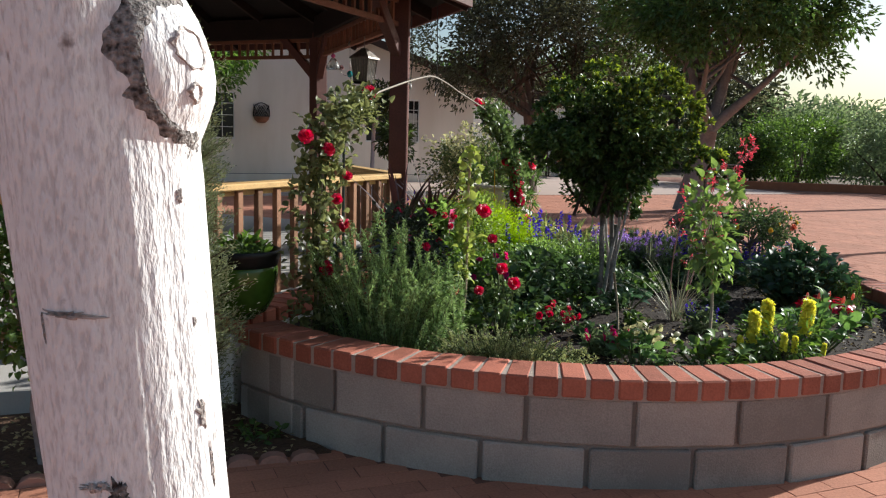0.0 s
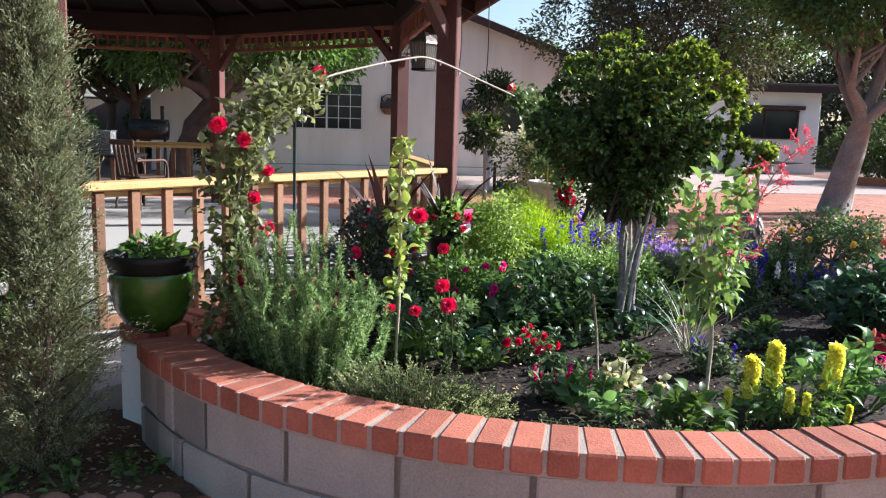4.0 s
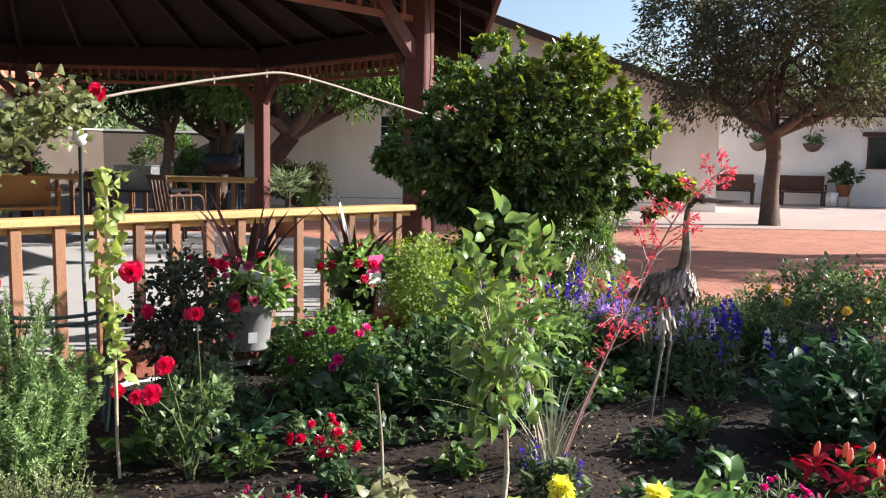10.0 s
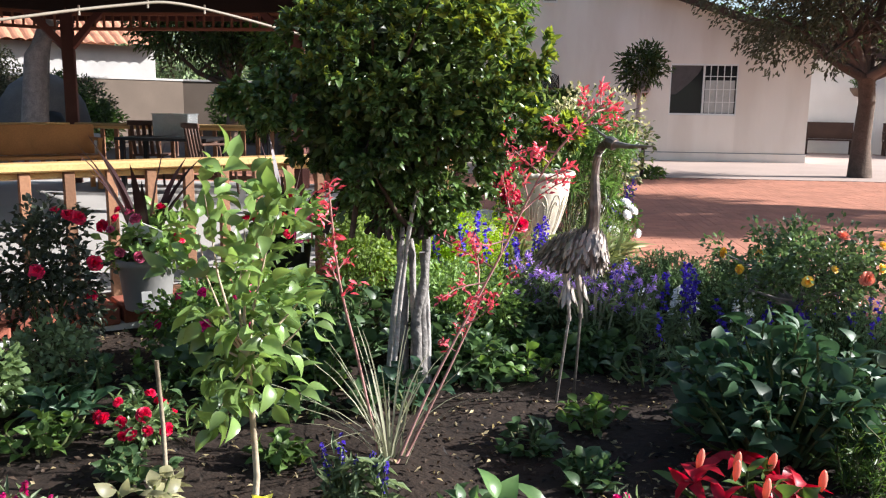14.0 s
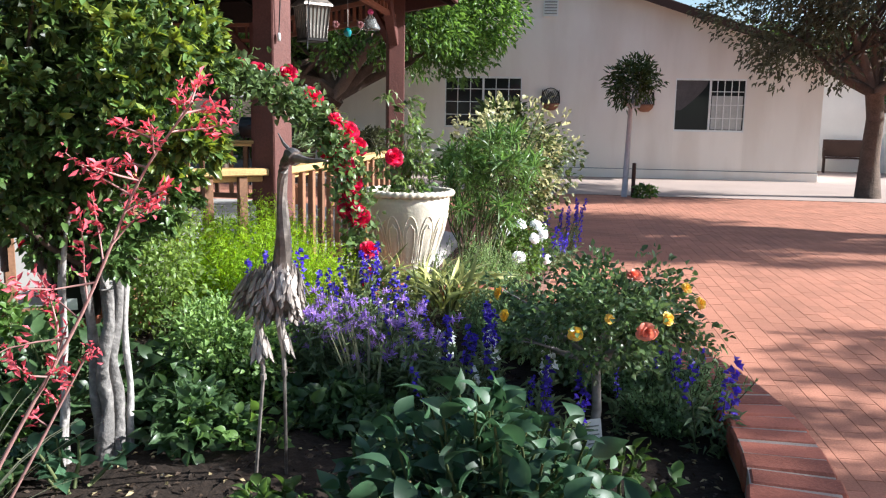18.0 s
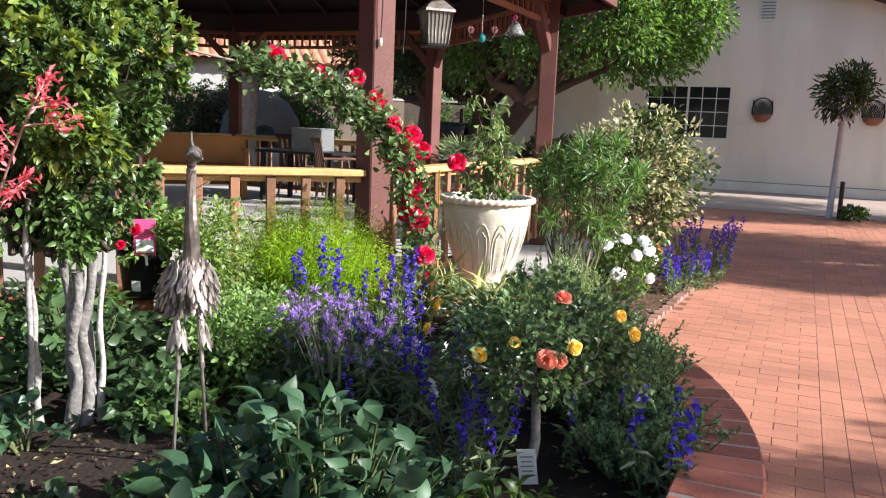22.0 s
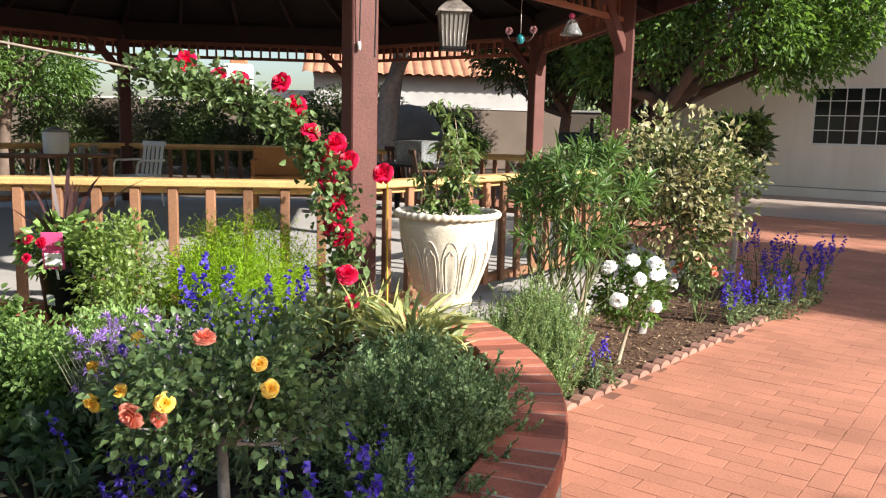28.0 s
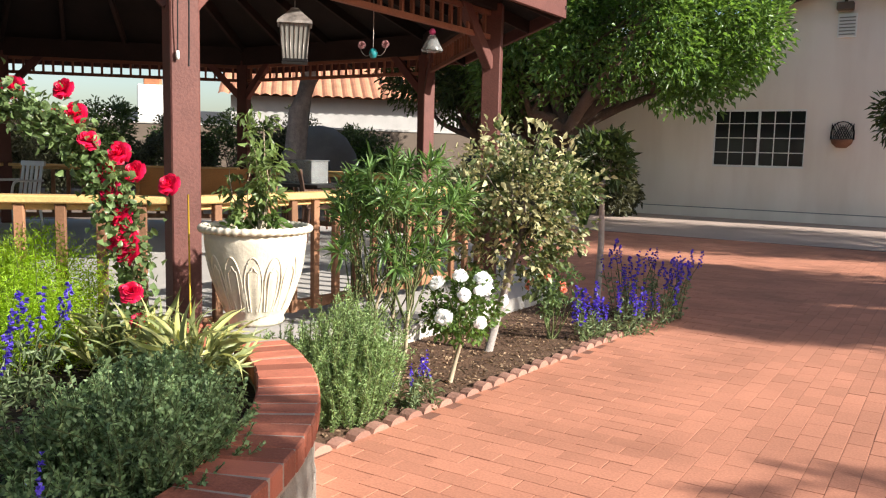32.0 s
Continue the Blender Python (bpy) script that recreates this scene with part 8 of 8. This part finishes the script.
patio_chair((-8.35, 7.75, FLOOR), 30)
for x, y, a in ((-6.9, 11.4, 200), (-5.3, 10.9, 160), (-8.9, 5.2, -60)):
    patio_chair((x, y, FLOOR), a, "dark brown wooden slatted chair by a table", M_DARKRAIL)
palm = thing("potted_palm", "small fan palm in a terracotta pot", "palm", at=(-4.65, 12.55, 0))
part("pot", lathe([(0.0, 0.0), (0.16, 0.0), (0.22, 0.34), (0.24, 0.36), (0.22, 0.38), (0.0, 0.36)], 24), M_TERRA, palm)
part("trunk", tubes([([(0, 0, 0.34), (0.03, 0, 0.7)], [0.05, 0.04])], 8), M_BARK, palm)
rng = np.random.default_rng(420)
P, D = [], []
for k in range(13):
    a, e = k * 2.4, 0.2 + 0.9 * rng.random()
    hub = np.array([math.cos(a) * 0.28 * math.cos(e), math.sin(a) * 0.28 * math.cos(e), 0.72 + 0.28 * math.sin(e)])
    part("frond_stem", tubes([([(0.03, 0, 0.68), tuple(hub)], 0.006)], 4), M_STEM, palm)
    for j in range(16):
        P.append(hub)
        b = -1.5 + 3.0 * j / 15
        out = unit(hub - (0.03, 0, 0.72))
        side = unit(np.cross(out, (0, 0, 1)))
        D.append(out * math.cos(b) + side * math.sin(b))
foliage(palm, np.array(P), np.array(D), (0.26, 0.022), L_GREY, rng, "leaf", "fronds")
blade_tuft("agave", "spiky green palm-like tuft at the foot of the house", (-7.0, 17.3, 0.0), 46, 0.95, 0.04, L_MID, 421, 0.5, 0.08, "plant")

# ---- on and before the house ----
M_BROWNPOT = material("brown_clay", (0.22, 0.10, 0.06), 0.8, 0.3, 60, 8, 0.2)
def wall_basket(s, z):
    x, y, zz = front(s, z, 0.0)
    t = thing("wall_basket", "lattice wall planter with a terracotta half bowl", "wall planter", "wall planters", at=(x, y, zz), turn=math.degrees(WALL_ANG))
    part("half_bowl", lathe([(0.0, -0.12), (0.10, -0.11), (0.19, -0.03), (0.22, 0.06), (0.20, 0.06), (0.0, 0.05)], 20), M_BROWNPOT, t, "terracotta half bowl", pose(0, -0.06, -0.05))
    for k in range(-4, 5):
        x0 = k * 0.05
        h = 0.34 * math.cos(x0 / 0.26 * 1.2) ** 0.5 if abs(x0) < 0.26 else 0.1
        for sgn in (-1, 1):
            x1 = max(-0.21, min(0.21, x0 + sgn * 0.16))
            part("lattice_bar", tubes([([(x0, -0.05, 0.0), (x1, -0.05, max(0.12, h))], 0.008)], 5), M_BLACKIRON, t)
    arc = [(0.22 * math.cos(u), -0.05, 0.16 + 0.22 * math.sin(u)) for u in np.linspace(0, math.pi, 9)]
    part("lattice_frame", tubes([([(0.22, -0.05, 0.0)] + arc + [(-0.22, -0.05, 0.0)], 0.012)], 6), M_BLACKIRON, t)


wall_basket(2.62, 1.78)
wall_basket(4.9, 1.78)
fl = thing("flood_light", "small brown flood light under the gable", "light fixture", at=front(2.5, 4.42, 0.02), turn=math.degrees(WALL_ANG))
part("housing", box(0.32, 0.18, 0.16, 0.015), M_TANWALL, fl, "", pose(0, -0.09, 0))
part("bracket", box(0.06, 0.1, 0.05, 0.004), M_DARKTRIM, fl, "", pose(0, -0.03, 0.162))
sp = thing("tree_post", "short dark post beside the young tree", "post", at=(-1.47, 18.24, 0))
part("post", box(0.06, 0.06, 0.62, 0.006), M_DARKTRIM, sp)
leafy_shrub("tree_foot_plant", "small leafy plant at the young tree's foot", (-1.27, 18.2, 0), (0, 0, 0.10), (0.22, 0.16, 0.11), 24, 16, (0.07, 0.04), L_MID, 430)
def stool_pot(at):
    t = thing("plant_stool", "small pale wooden plant stool by the white wall", "stool", at=at)
    part("seat", box(0.42, 0.42, 0.03, 0.004), M_DRYSTEM, t, "", pose(0, 0, 0.30))
    for sx in (-0.17, 0.17):
        for sy in (-0.17, 0.17):
            part("leg", box(0.04, 0.04, 0.30, 0.003), M_DRYSTEM, t, "", pose(sx, sy, 0))
    p = thing("clay_pot", "brown clay pot with a drooping plant on a stool", "pot", at=(at[0], at[1], 0.332))
    part("body", lathe([(0.0, 0.0), (0.17, 0.0), (0.23, 0.30), (0.26, 0.32), (0.26, 0.38), (0.23, 0.38), (0.22, 0.33), (0.0, 0.33)], 20), M_BROWNPOT, p)
    leafy_shrub("planter_plant", "drooping broad-leaved plant in the clay pot", (at[0], at[1], 0.66), (0, 0, 0.30), (0.40, 0.36, 0.30), 22, 9, (0.20, 0.11), L_DARK, 436, stems=9)


# benches, planters and hanging baskets along the outbuilding
OUT = Matrix.Translation((1.2, 31.0, 0)) @ Matrix.Rotation(radians(9), 4, "Z")
for x in (-0.2, 1.95):
    q = OUT @ Vector((x, -0.6, 0))
    bench("garden_bench", "dark wooden garden bench against the white wall", tuple(q), 9, 1.35, M_DARKTRIM, 0.5)
for x in (5.15,):
    q = OUT @ Vector((x, -0.7, 0))
    t = thing("pedestal_planter", "stone pedestal planter with a small plant", "planter", at=tuple(q))
    part("pedestal", lathe([(0.0, 0.0), (0.22, 0.0), (0.22, 0.08), (0.13, 0.13), (0.11, 0.42), (0.16, 0.50), (0.24, 0.78), (0.27, 0.84), (0.22, 0.86), (0.0, 0.85)], 24), M_MORTAR, t)
    leafy_shrub("planter_plant", "small leafy plant in the pedestal planter", (q.x, q.y, 0.86), (0, 0, 0.08), (0.26, 0.26, 0.12), 20, 12, (0.10, 0.05), L_OLIVE, 437)
for x in (0.56, 2.2):
    q = OUT @ Vector((x, -0.4, 2.0))
    t = thing("hanging_basket", "hanging flower basket under the eaves", "hanging basket", "hanging baskets", at=tuple(q))
    part("bowl", lathe([(0.0, -0.28), (0.16, -0.24), (0.28, -0.08), (0.3, 0.0), (0.0, 0.0)], 18), M_BARK, t)
    for k in range(3):
        part("chain", tubes([([(0.29 * math.cos(k * 2.1), 0.29 * math.sin(k * 2.1), 0), (0, 0, 0.8)], 0.008)], 4), M_BLACKIRON, t)
    p, d, _ = blob_points((0, 0, 0.08), (0.3, 0.3, 0.16), 16, 16, 0.1, np.random.default_rng(440), 0.5)
    foliage(t, p, d, (0.1, 0.05), L_MID, np.random.default_rng(441), "chip")
stool_pot(tuple(OUT @ Vector((3.2, -0.45, 0))))
wb = thing("white_bin", "small white bin by the bench", "bin", at=tuple(OUT @ Vector((2.85, -0.5, 0))))
part("body", lathe([(0.0, 0.0), (0.17, 0.0), (0.2, 0.45), (0.0, 0.45)], 18), M_WHITEPLASTIC, wb)


# ---- beyond the gazebo ----
def grill():
    t = thing("barrel_grill", "black barrel barbecue grill on thin legs", "grill", at=(-7.95, 15.55, 0), turn=25)
    part("barrel", tubes([([(-0.36, 0, 1.12), (-0.35, 0, 1.12), (0.35, 0, 1.12), (0.36, 0, 1.12)], [0.16, 0.20, 0.20, 0.16])], 18), M_BLACK, t)
    part("chimney", tubes([([(0.24, 0, 1.30), (0.24, 0, 1.58)], 0.035)], 10), M_BLACK, t)
    part("handle", tubes([(smooth_line([(-0.15, -0.19, 1.16), (-0.15, -0.24, 1.17), (0.15, -0.24, 1.17), (0.15, -0.19, 1.16)], 3), 0.012)], 6), M_BLACKIRON, t)
    for sx in (-0.28, 0.28):
        for sy in (-0.16, 0.16):
            part("leg", tubes([([(sx, sy * 1.3, -0.01), (sx, sy * 0.7, 1.0)], 0.018)], 6), M_BLACKIRON, t)


grill()


M_OVEN = material("oven_plaster", (0.17, 0.15, 0.14), 0.92, 0.3, 50, 2.0, 0.4)


def horno():
    t = thing("beehive_oven", "grey plastered beehive oven with an arched mouth", "oven", at=(-15.4, 15.9, 0))
    part("base", lathe([(0.0, -0.02), (1.25, -0.02), (1.25, 0.5), (0.0, 0.5)], 32), M_STUCCO2, t)
    part("dome", lathe([(1.05, 0.5), (1.06, 0.8), (0.95, 1.25), (0.70, 1.65), (0.35, 1.9), (0.0, 1.96)], 32), M_OVEN, t, "grey plaster dome")
    # Solid black body stands in for the shade inside the arched mouth.
    part("mouth", lathe([(0.0, 0.0), (0.28, 0.0), (0.28, 0.35), (0.2, 0.5), (0.0, 0.56)], 20), M_BLACK, t, "dark oven mouth", pose(0.86, -0.42, 0.52))


horno()

# ---- paving pieces last ----
paving()
